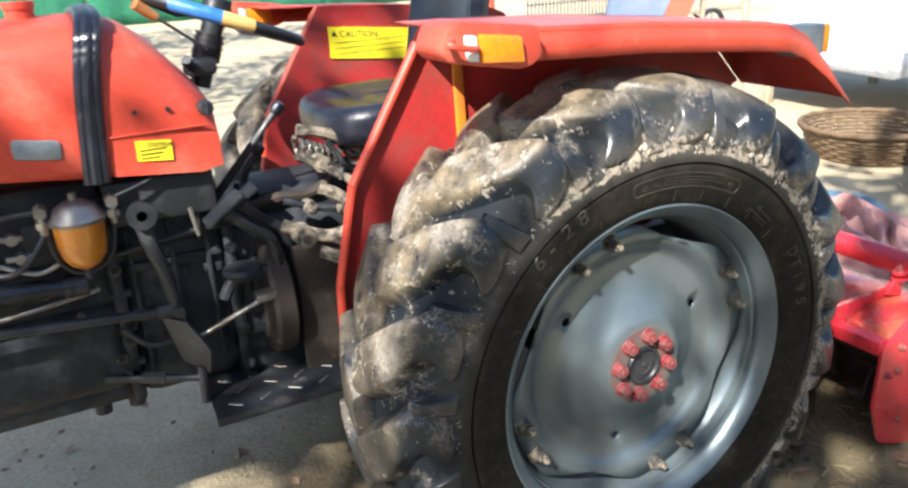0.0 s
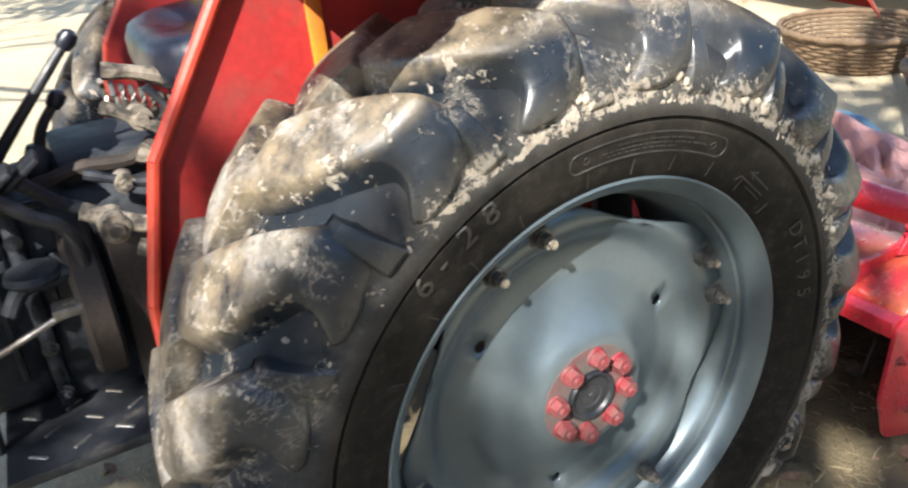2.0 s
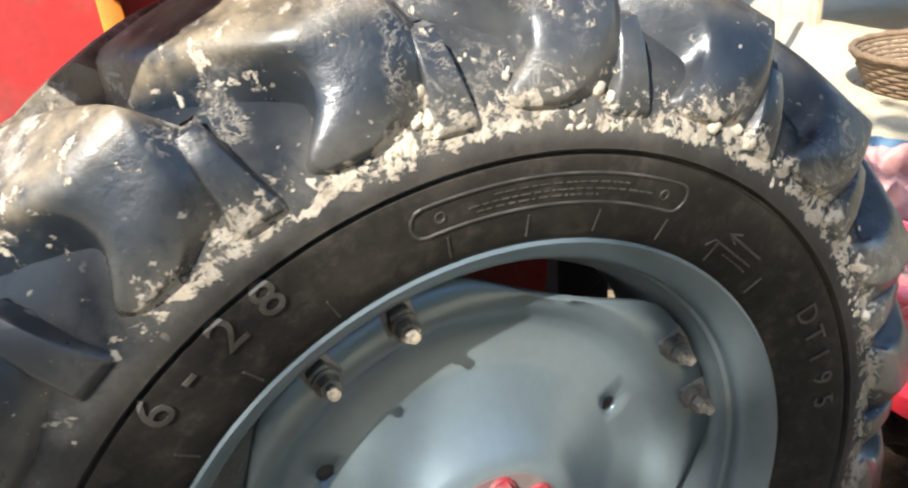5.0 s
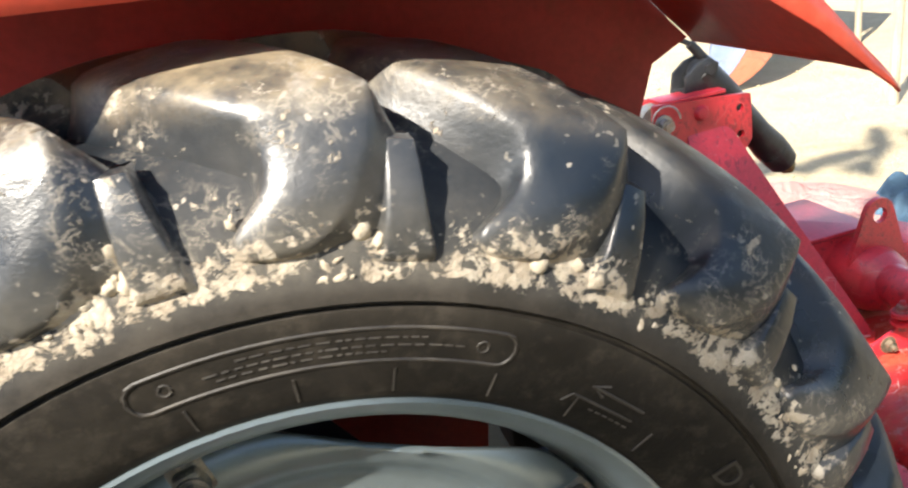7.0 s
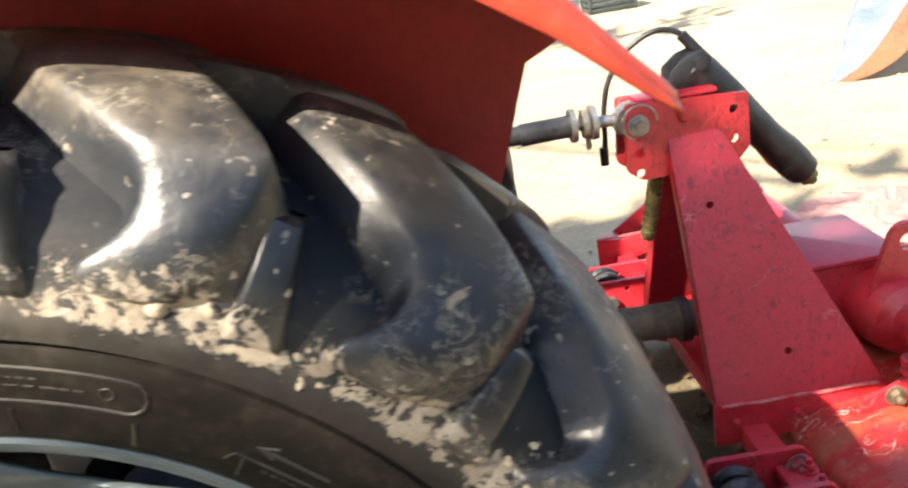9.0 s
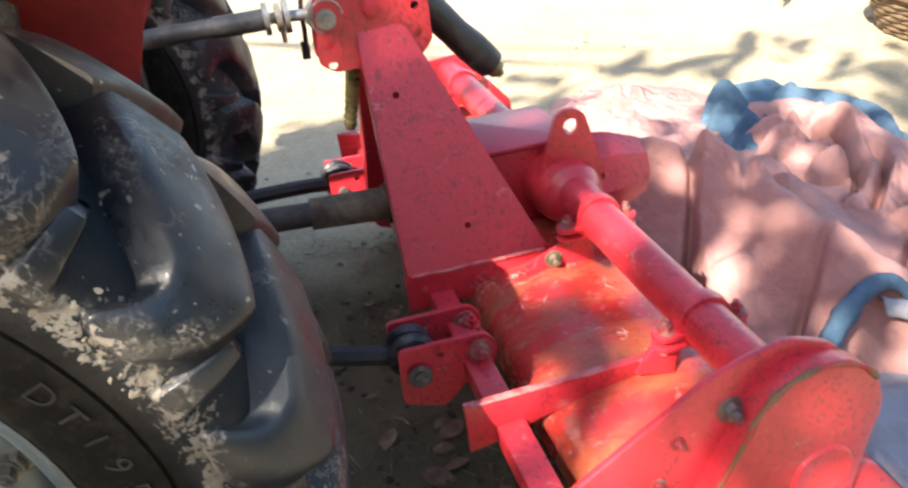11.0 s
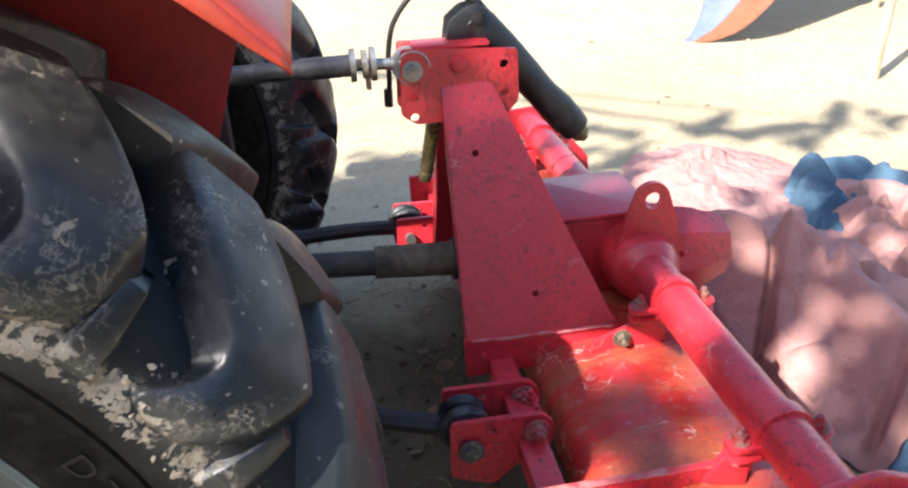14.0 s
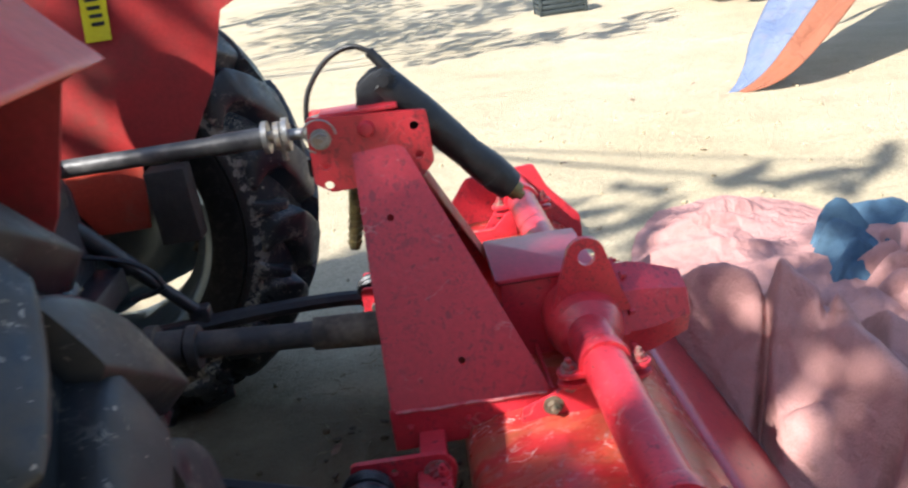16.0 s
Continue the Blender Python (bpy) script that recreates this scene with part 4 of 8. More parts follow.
def steering():
    top, axis = Vector((-0.668, 0.83, 1.425)), Vector((0.35, 0, 0.94)).normalized()
    bm = bmesh.new()
    rod(bm, (-0.735, 0.83, 1.25), top, 0.026, 0.028, seg=20)
    col = own(part("steering_column", bm, BLACK, None, "black steering column with rubber boot"))
    bm = bmesh.new()
    rod(bm, (-0.712, 0.83, 1.312), (-0.690, 0.83, 1.372), 0.036, 0.034, seg=20)
    part("rubber_boot", bm, HOSE, col)
    for k in range(4):
        a = Vector((-0.705, 0.83, 1.330)).lerp(Vector((-0.690, 0.83, 1.372)), k / 3)
        bm = bmesh.new()
        rod(bm, a, a + axis * 0.004, 0.038, seg=20)
        part("boot_ring", bm, HOSE, col)
    e1, e2 = Vector((0.94, 0, -0.35)), Vector((0, 1, 0))
    rim = lambda d, r=0.215: top - axis * 0.012 + r * (math.cos(radians(d)) * e1 + math.sin(radians(d)) * e2)
    bm = bmesh.new()
    swept(bm, [rim(d) for d in range(0, 361, 6)], 0.014, 12, cap=False)
    for d in (-52, 68, 188):
        swept(bm, [top + axis * 0.01, rim(d, 0.09) - axis * 0.015, rim(d)], 0.010, 8)
    rod(bm, top - axis * 0.01, top + axis * 0.035, 0.04, 0.035, seg=24)
    sw = own(part("steering_wheel", bm, BLACK, None, "black steering wheel wrapped in coloured tape"))
    for lo, hi, mt in ((-128, -97, BLUE_TAPE), (-97, -78, CREAM)):
        bm = bmesh.new()
        swept(bm, [rim(lo + (hi - lo) * k / 10) for k in range(11)], 0.0165, 12)
        part("rim_wrap", bm, mt, sw, "coloured tape wrap")
    bm = bmesh.new()
    rod(bm, (-1.10, MID_Y - 0.02, 1.435), (-1.10, MID_Y - 0.02, 1.475), 0.030, seg=20)
    rod(bm, (-1.10, MID_Y - 0.02, 1.47), (-1.10, MID_Y - 0.02, 1.485), 0.034, seg=20)
    part("filler_cap", bm, RED, hood_ob, "red filler cap")
    bm = bmesh.new()
    rod(bm, (-1.42, MID_Y + 0.05, 1.43), (-1.42, MID_Y + 0.05, 1.95), 0.045, seg=20)
    rod(bm, (-1.42, MID_Y + 0.05, 1.95), (-1.42, MID_Y + 0.05, 2.3), 0.028, seg=20)
    own(part("exhaust_stack", bm, BLACK, None, "black upright exhaust stack"))
    # throttle lever
    bm = bmesh.new()
    rod(bm, (-0.715, 0.76, 1.345), (-0.83, 0.72, 1.435), 0.004, seg=10)
    th = own(part("throttle_lever", bm, STEEL, None, "thin steel throttle lever with orange grip"))
    bm = bmesh.new()
    rod(bm, (-0.825, 0.722, 1.431), (-0.868, 0.707, 1.465), 0.012, 0.014, seg=14)
    part("grip", bm, ORANGE_GRIP, th, "orange plastic grip")
    bm = bmesh.new()
    box(bm, (-0.775, 0.74, 1.285), (-0.70, 0.80, 1.325), 0.01)
    rod(bm, (-0.76, 0.75, 1.305), (-0.775, 0.72, 1.33), 0.012, seg=12)
    own(part("switch_box", bm, BLACK, None, "black switch box"))


steering()


# ---- engine side ----
AMBER_FUEL = surface("amber_fuel_glass", (0.55, 0.20, 0.015), (0.42, 0.13, 0.01), 15, rough=0.12, rough2=0.2, relief=0.02, coat=0.8)


MUDDY = surface("mud_caked_steel", (0.22, 0.185, 0.14), (0.04, 0.034, 0.028), 30, 0.45, 0.6, rough=0.9, relief=0.6)


def engine():
    bm = bmesh.new()
    box(bm, (-2.4, 0.66, 0.62), (-1.02, 0.98, 1.10), 0.03)
    for k in range(6):
        x = -1.95 + 0.15 * k
        box(bm, (x, 0.64, 0.92), (x + 0.09, 0.68, 1.02), 0.012)
    own(part("engine_block", bm, CAST, None, "greasy black cast-iron engine block"))
    bm = bmesh.new()
    box(bm, (-2.4, 0.63, 0.565), (-1.02, 1.01, 0.80), 0.05, seg=3)
    box(bm, (-2.0, 0.66, 0.52), (-1.03, 0.98, 0.60), 0.03)
    for k in range(7):
        rod(bm, (-1.9 + 0.13 * k, 0.632, 0.79), (-1.9 + 0.13 * k, 0.622, 0.79), 0.011, seg=6)
    for k, x in enumerate((-1.12, -1.04)):
        rod(bm, (x, 0.70, 0.56), (x, 0.70, 0.495), 0.026, 0.020, seg=10)
    own(part("oil_sump", bm, CAST, None, "black oil sump"))
    # black box added below the cowl, in place of the shade there
    bm = bmesh.new()
    box(bm, (-1.02, 0.605, 0.985), (-0.775, 1.035, 1.090), 0.012)
    own(part("cowl_shade_box", bm, BLACK, None, "black box added for the shade below the cowl"))
    # clutch housing, gearbox and rear axle
    bm = bmesh.new()
    box(bm, (-1.03, 0.645, 0.525), (-0.76, 0.995, 1.02), 0.05, seg=3)
    box(bm, (-1.045, 0.62, 0.535), (-1.015, 1.02, 1.05), 0.012)
    for k in range(5):
        rod(bm, (-1.05, 0.632, 0.64 + 0.09 * k), (-1.005, 0.632, 0.64 + 0.09 * k), 0.012, seg=6)
    own(part("clutch_housing", bm, CAST, None, "black clutch housing"))
    bm = bmesh.new()
    box(bm, (-0.78, 0.655, 0.47), (-0.30, 0.985, 0.93), 0.05, seg=3)
    box(bm, (-0.775, 0.635, 0.48), (-0.745, 1.005, 0.95), 0.012)
    box(bm, (-0.72, 0.640, 0.72), (-0.45, 0.66, 0.84), 0.012)
    box(bm, (-0.66, 0.70, 0.92), (-0.34, 0.94, 0.985), 0.02)
    own(part("gearbox", bm, CAST, None, "black cast gearbox"))
    bm = bmesh.new()
    box(bm, (-0.32, 0.60, 0.42), (0.24, 1.04, 0.90), 0.07, seg=3)
    box(bm, (0.10, 0.72, 0.86), (0.26, 0.92, 0.98), 0.02)
    own(part("rear_axle_housing", bm, CAST, None, "black rear axle housing"))
    for s in (0, 1):
        bm = bmesh.new()
        yy = lambda v: mirror(v, s)
        rod(bm, (0, yy(0.62), AXLE_Z), (0, yy(0.36), AXLE_Z), 0.115, 0.085, seg=28)
        rod(bm, (0, yy(0.36), AXLE_Z), (0, yy(0.02), AXLE_Z), 0.075, seg=28)
        rod(bm, (0, yy(0.39), AXLE_Z), (0, yy(0.36), AXLE_Z), 0.125, seg=28)
        own(part("axle_tube", bm, CAST, None, "black flanged axle tube"))
    # brake drum flange and rusty plate in front of the axle
    bm = bmesh.new()
    turned(bm, [(0.05, 0.03), (0.150, 0.03), (0.160, 0.022), (0.160, -0.02), (0.148, -0.03), (0.05, -0.03)], (-0.665, 0.68, 0.72), (1, 0.0, 0), 40)
    own(part("brake_housing", bm, RUST, None, "rusty brake housing"))
    bm = bmesh.new()
    box(bm, (-0.62, 0.57, 0.52), (-0.40, 0.60, 0.86), 0.006)
    own(part("mud_shield", bm, RUST, None, "rusty brown mud shield"))


engine()


def engine_side():
    """Pipes, unions and castings along the near side of the engine and the gearbox."""
    bm = bmesh.new()
    turned(bm, [(0.016, 0.0), (0.024, 0.006), (0.024, 0.38), (0.020, 0.39), (0.020, 0.42), (0.026, 0.425), (0.026, 0.47), (0.014, 0.475)], (-1.56, 0.60, 0.905), (1, -0.02, -0.06), 24)
    own(part("injection_pump", bm, GLOSS_BLACK, None, "glossy black pump tube on the engine", angle=30))
    for x, z in ((-1.215, 1.01), (-1.26, 1.045), (-1.205, 0.965)):
        bm = bmesh.new()
        rod(bm, (x, 0.60, z), (x, 0.575, z), 0.013, seg=6)
        rod(bm, (x - 0.03, 0.588, z + 0.002), (x + 0.02, 0.588, z), 0.007, seg=10)
        own(part("pipe_union", bm, STEEL, None, "greasy steel pipe union"))
    bm = bmesh.new()
    swept(bm, curve_points([(-1.25, 0.59, 0.955), (-1.20, 0.585, 0.93), (-1.17, 0.585, 0.925), (-1.13, 0.585, 0.94)], 6), 0.006, 8)
    own(part("return_pipe", bm, STEEL, None, "thin bare return pipe"))
    # ribs, flange and bolts of the bell housing
    for x in (-0.995, -0.90, -0.82):
        bm = bmesh.new()
        box(bm, (x, 0.632, 0.60), (x + 0.012, 0.66, 0.98), 0.004)
        own(part("casting_rib", bm, CAST, None, "cast rib on the housing"))
    bm = bmesh.new()
    box(bm, (-1.00, 0.634, 0.865), (-0.78, 0.655, 0.885), 0.005)
    own(part("casting_rib", bm, CAST, None, "cast rib on the housing"))
    bm = bmesh.new()
    turned(bm, [(0.004, -0.012), (0.030, -0.012), (0.040, -0.006), (0.044, 0.0), (0.044, 0.02)], (-0.955, 0.640, 0.725), (0, 1, 0), 28)
    own(part("inspection_cover", bm, CAST, None, "round black inspection cover"))
    for x, z in ((-1.03, 0.60), (-1.03, 0.70), (-1.03, 0.88), (-0.76, 0.56), (-0.76, 0.66), (-0.76, 0.88), (-1.055, 0.66), (-1.045, 0.625)):
        bm = bmesh.new()
        bolt(bm, (x, 0.622, z), (0, -1, 0), 0.010, 0.008)
        own(part("housing_bolt", bm, GLOSS_BLACK))
    # slim bright stay beside the drop arm
    bm = bmesh.new()
    rod(bm, (-0.842, 0.60, 1.005), (-0.832, 0.60, 0.935), 0.006, seg=10)
    own(part("stay_pin", bm, STEEL, None, "bare steel stay pin"))
    # coil spring, bracket and levers below the seat, all caked with mud
    bm = bmesh.new()
    swept(bm, [(-0.545 + 0.0016 * k, 0.70 + 0.026 * math.sin(k * 0.62), 1.085 - 0.0007 * k + 0.026 * math.cos(k * 0.62)) for k in range(72)], 0.0055, 6)
    own(part("seat_spring", bm, STEEL, None, "muddy steel coil spring"))
    for keys, r, mt, label in (
            ([(-0.56, 0.66, 1.075), (-0.50, 0.64, 1.04), (-0.44, 0.62, 1.00), (-0.40, 0.60, 0.955)], 0.012, MUDDY, "mud-caked lever"),
            ([(-0.54, 0.69, 1.13), (-0.46, 0.68, 1.11), (-0.38, 0.68, 1.06), (-0.30, 0.68, 1.03)], 0.014, MUDDY, "mud-caked seat arm"),
            ([(-0.62, 0.60, 0.98), (-0.55, 0.58, 0.955), (-0.50, 0.57, 0.945)], 0.010, BLACK, "black lever"),
            ([(-0.52, 0.62, 0.99), (-0.47, 0.60, 0.96), (-0.43, 0.58, 0.91), (-0.44, 0.56, 0.87)], 0.018, MUDDY, "mud-caked link"),
            ([(-0.70, 0.70, 0.945), (-0.62, 0.69, 0.965), (-0.53, 0.69, 0.96), (-0.46, 0.70, 0.99)], 0.014, RUST, "rusty control shaft"),
            ([(-0.48, 0.64, 1.10), (-0.45, 0.63, 1.05), (-0.46, 0.62, 1.00)], 0.008, BLACK, "black control lever")):
        bm = bmesh.new()
        line = curve_points(keys, 6)
        swept(bm, line, [r * (1 + 0.25 * fbm(k * 0.4, r * 90)) for k in range(len(line))], 8)
        own(part("control_lever", bm, mt, None, label))
    for x, y, z, r in ((-0.50, 0.655, 1.045, 0.022), (-0.455, 0.60, 0.93, 0.026), (-0.56, 0.59, 0.955, 0.018)):
        bm = bmesh.new()
        rod(bm, (x, y + 0.02, z), (x, y - 0.02, z), r, seg=16)
        rod(bm, (x, y - 0.02, z), (x, y - 0.03, z), r * 0.6, seg=6)
        own(part("pivot_boss", bm, MUDDY, None, "mud-caked pivot boss"))


GLOSS_BLACK = surface("oily_black_paint", (0.010, 0.012, 0.016), (0.03, 0.032, 0.038), 16, rough=0.24, rough2=0.45, relief=0.2, dirt=(0.10, 0.085, 0.065), dirt_lo=0.62, dirt_hi=0.85, dirt_scale=10)
engine_side()


def bowl():
    c = Vector((-1.082, 0.575, 0))
    bm = bmesh.new()
    turned(bm, [(0.004, 0.915), (0.012, 0.918), (0.032, 0.930), (0.046, 0.950), (0.052, 0.975), (0.053, 1.030)], c, (0, 0, 1), 32)
    b = own(part("fuel_bowl", bm, AMBER_FUEL, None, "amber sediment bowl full of fuel"))
    bm = bmesh.new()
    turned(bm, [(0.058, 1.028), (0.060, 1.036), (0.052, 1.046), (0.044, 1.062), (0.024, 1.074), (0.008, 1.078)], c, (0, 0, 1), 32)
    rod(bm, c + Vector((0, 0, 1.07)), c + Vector((0, 0, 1.092)), 0.009, seg=8)
    part("bowl_cap", bm, STEEL, b, "dull steel bowl cap")
    bm = bmesh.new()
    swept(bm, curve_points([(-1.150, 0.575, 1.062), (-1.146, 0.575, 1.0), (-1.130, 0.575, 0.935), (-1.085, 0.575, 0.908), (-1.030, 0.575, 0.935), (-1.012, 0.575, 1.0), (-1.008, 0.575, 1.066)], 6), 0.005, 8)
    rod(bm, c + Vector((0, 0, 0.895)), c + Vector((0, 0, 0.918)), 0.010, seg=10)
    part("bail_wire", bm, BLACK, b)
    for x in (-1.150, -1.008):
        bm = bmesh.new()
        rod(bm, (x, 0.555, 1.062), (x, 0.60, 1.062), 0.014, seg=6)
        rod(bm, (x, 0.575, 1.01), (x, 0.575, 1.07), 0.009, seg=12)
        rod(bm, (x, 0.575, 1.025), (x, 0.575, 1.04), 0.015, seg=6)
        part("banjo_bolt", bm, STEEL, b, "steel union bolt")
    bm = bmesh.new()
    swept(bm, curve_points([(-1.15, 0.57, 1.01), (-1.19, 0.57, 0.96), (-1.24, 0.59, 0.93), (-1.32, 0.62, 0.95), (-1.5, 0.65, 0.97)], 6), 0.007, 8)
    swept(bm, curve_points([(-1.008, 0.575, 1.066), (-0.94, 0.58, 1.085), (-0.86, 0.60, 1.11), (-0.80, 0.64, 1.13)], 6), 0.004, 8)
    swept(bm, curve_points([(-1.45, 0.60, 1.05), (-1.30, 0.58, 1.04), (-1.22, 0.58, 1.06), (-1.16, 0.575, 1.062)], 6), 0.006, 8)
    part("fuel_pipe", bm, BLACK, b, "thin black fuel pipe")


bowl()


def linkages():
    bm = bmesh.new()
    swept(bm, [(-1.75, 0.55, 0.845), (-1.283, 0.565, 0.812), (-0.945, 0.565, 0.778)], 0.011, 12)
    rod(bm, (-0.96, 0.565, 0.780), (-0.915, 0.565, 0.776), 0.019, seg=14)
    rod(bm, (-1.01, 0.565, 0.785), (-0.985, 0.565, 0.783), 0.016, seg=6)
    own(part("drag_link", bm, BLACK, None, "long black steering drag link"))
    bm = bmesh.new()
    swept(bm, curve_points([(-1.55, 0.60, 0.815), (-1.28, 0.60, 0.830), (-1.10, 0.60, 0.850), (-1.07, 0.60, 0.858)], 6), 0.006, 8)
    own(part("control_rod", bm, STEEL, None, "thin steel control rod"))
    bm = bmesh.new()
    swept(bm, curve_points([(-0.953, 0.60, 1.015), (-0.945, 0.575, 0.95), (-0.930, 0.565, 0.88), (-0.915, 0.565, 0.79)], 6), [0.022 - 0.0004 * k for k in range(19)], 10)
    turned(bm, [(0.004, 0.0), (0.012, 0.002), (0.014, -0.004), (0.022, -0.004), (0.024, 0.001), (0.030, 0.0), (0.032, -0.01), (0.032, -0.03), (0.012, -0.03)], (-0.953, 0.575, 1.02), (0, 1, 0), 28)
    rod(bm, (-0.953, 0.59, 1.02), (-0.953, 0.545, 1.02), 0.013, seg=6)
    rod(bm, (-0.915, 0.60, 0.778), (-0.915, 0.535, 0.778), 0.014, seg=12)
    own(part("drop_arm", bm, BLACK, None, "black steering drop arm"))
    # step bracket
    bm = bmesh.new()
    plate(bm, [(-0.955, 0.56, 0.768), (-0.905, 0.52, 0.755), (-0.862, 0.52, 0.668), (-0.868, 0.55, 0.598), (-0.925, 0.57, 0.640)], (0.5, 0.8, 0.2), 0.010, 0.002)
    rod(bm, (-0.885, 0.56, 0.62), (-0.89, 0.56, 0.52), 0.012, seg=10)
    own(part("step_bracket", bm, BLACK, None, "black steel step bracket"))
    bm = bmesh.new()
    rod(bm, (-1.10, 0.62, 0.620), (-0.88, 0.56, 0.585), 0.010, seg=10)
    rod(bm, (-1.02, 0.60, 0.608), (-0.97, 0.586, 0.600), 0.016, seg=6)
    own(part("stay_rod", bm, BLACK, None, "black stay rod with turnbuckle"))
    bm = bmesh.new()
    swept(bm, curve_points([(-1.04, 0.61, 0.74), (-0.99, 0.60, 0.69), (-0.93, 0.60, 0.685), (-0.88, 0.60, 0.695)], 6), 0.008, 8)
    own(part("brake_pipe", bm, BLACK, None, "bent black pipe"))
    # brake rod, pedals
    bm = bmesh.new()
    rod(bm, (-0.880, 0.565, 0.692), (-0.722, 0.545, 0.757), 0.007, seg=10)
    box(bm, (-0.735, 0.53, 0.755), (-0.672, 0.575, 0.775), 0.004)
    box(bm, (-0.715, 0.543, 0.774), (-0.690, 0.563, 0.779), 0.001)
    own(part("brake_rod", bm, STEEL, None, "bare steel brake rod and clevis"))
    bm = bmesh.new()
    swept(bm, curve_points([(-0.80, 0.60, 0.76), (-0.77, 0.60, 0.80), (-0.72, 0.58, 0.815), (-0.675, 0.58, 0.82)], 6), 0.016, 10)
    turned(bm, [(0.01, 0.0), (0.045, 0.0), (0.05, 0.008), (0.045, 0.02), (0.01, 0.02)], (-0.745, 0.59, 0.818), (0, 0, 1), 24)
    own(part("cross_shaft", bm, CAST, None, "black brake cross shaft"))
    for dx, dy in ((0.0, 0.0), (0.045, 0.045)):
        bm = bmesh.new()
        swept(bm, curve_points([(-0.665 + dx, 0.60 + dy, 0.70), (-0.660 + dx, 0.575 + dy, 0.82), (-0.672 + dx, 0.57 + dy, 0.90), (-0.715 + dx, 0.57 + dy, 0.935), (-0.765 + dx, 0.57 + dy, 0.985)], 6), 0.013, 10)
        box(bm, (-0.055, -0.035, -0.006), (0.055, 0.035, 0.006), 0.004, pose(-0.772 + dx, 0.575 + dy, 0.995, 0, -35, 0))
        own(part("brake_pedal", bm, BLACK, None, "worn steel brake pedal"))
    # gear levers
    for base, bend, tip in (((-0.79, 0.73, 0.95), (-0.70, 0.70, 1.06), (-0.580, 0.70, 1.190)), ((-0.68, 0.80, 0.96), (-0.66, 0.80, 1.02), (-0.62, 0.80, 1.07))):
        bm = bmesh.new()
        swept(bm, curve_points([base, bend, tip], 8), [0.013 - 0.0003 * k for k in range(17)], 10)
        turned(bm, [(0.03, -0.03), (0.032, 0.0), (0.022, 0.02), (0.014, 0.035)], base, (0, 0, 1), 20)
        lv = own(part("gear_lever", bm, BLACK, None, "black gear lever"))
        bm = bmesh.new()
        d = (Vector(tip) - Vector(bend)).normalized()
        turned(bm, [(0.004, -0.018), (0.013, -0.016), (0.017, 0.0), (0.014, 0.014), (0.004, 0.020)], tip, d, 18)
        part("knob", bm, VINYL, lv, "black plastic knob")
    # muddy linkage in front of the fender
    bm = bmesh.new()
    swept(bm, curve_points([(-0.64, 0.56, 0.93), (-0.59, 0.53, 0.91), (-0.54, 0.50, 0.90), (-0.49, 0.47, 0.92)], 6), 0.016, 10)
    rod(bm, (-0.60, 0.50, 0.905), (-0.60, 0.56, 0.905), 0.026, seg=16)
    rod(bm, (-0.60, 0.49, 0.905), (-0.60, 0.50, 0.905), 0.014, seg=6)
    rod(bm, (-0.57, 0.50, 0.865), (-0.50, 0.46, 0.835), 0.016, seg=8)
    own(part("brake_linkage", bm, MUDDY, None, "mud-caked brake linkage"))
    # embossed marks on the clutch housing
    for k in range(5):
        bm = bmesh.new()
        box(bm, (-0.905 + 0.026 * k, 0.640, 0.835 - 0.003 * k), (-0.888 + 0.026 * k, 0.648, 0.857 - 0.003 * k), 0.003)
        own(part("cast_mark", bm, CAST, None, "raised casting mark"))
    bm = bmesh.new()
    rod(bm, (-0.83, 0.63, 0.915), (-0.82, 0.63, 0.985), 0.009, seg=8)
    swept(bm, curve_points([(-1.02, 0.62, 0.92), (-0.92, 0.61, 0.935), (-0.80, 0.62, 0.945), (-0.70, 0.64, 0.935)], 6), 0.008, 8)
    own(part("clutch_cable", bm, HOSE, None, "black cable along the housing"))


linkages()


def footboard():
    bm = bmesh.new()
    plate(bm, [(-0.885, 0.455, 0.515), (-0.60, 0.455, 0.515), (-0.42, 0.46, 0.515), (-0.42, 0.745, 0.515), (-0.872, 0.745, 0.515)], (0, 0, 1), 0.006, 0.002)
    box(bm, (-0.885, 0.452, 0.500), (-0.42, 0.460, 0.521), 0.002)
    fb = own(part("footboard", bm, BLACK, None, "worn black chequered footboard"))
    rnd = random.Random(7)
    for i in range(6):
        for j in range(4):
            x, y = -0.83 + 0.075 * i + (0.03 if j % 2 else 0), 0.50 + 0.065 * j
            bm = bmesh.new()
            box(bm, (-0.019, -0.004, 0.0), (0.019, 0.004, 0.0035), 0.0015, pose(x, y, 0.5205, 0, 0, 35 if (i + j) % 2 else -40), 1)
            part("tread_bar", bm, STEEL, fb)


footboard()


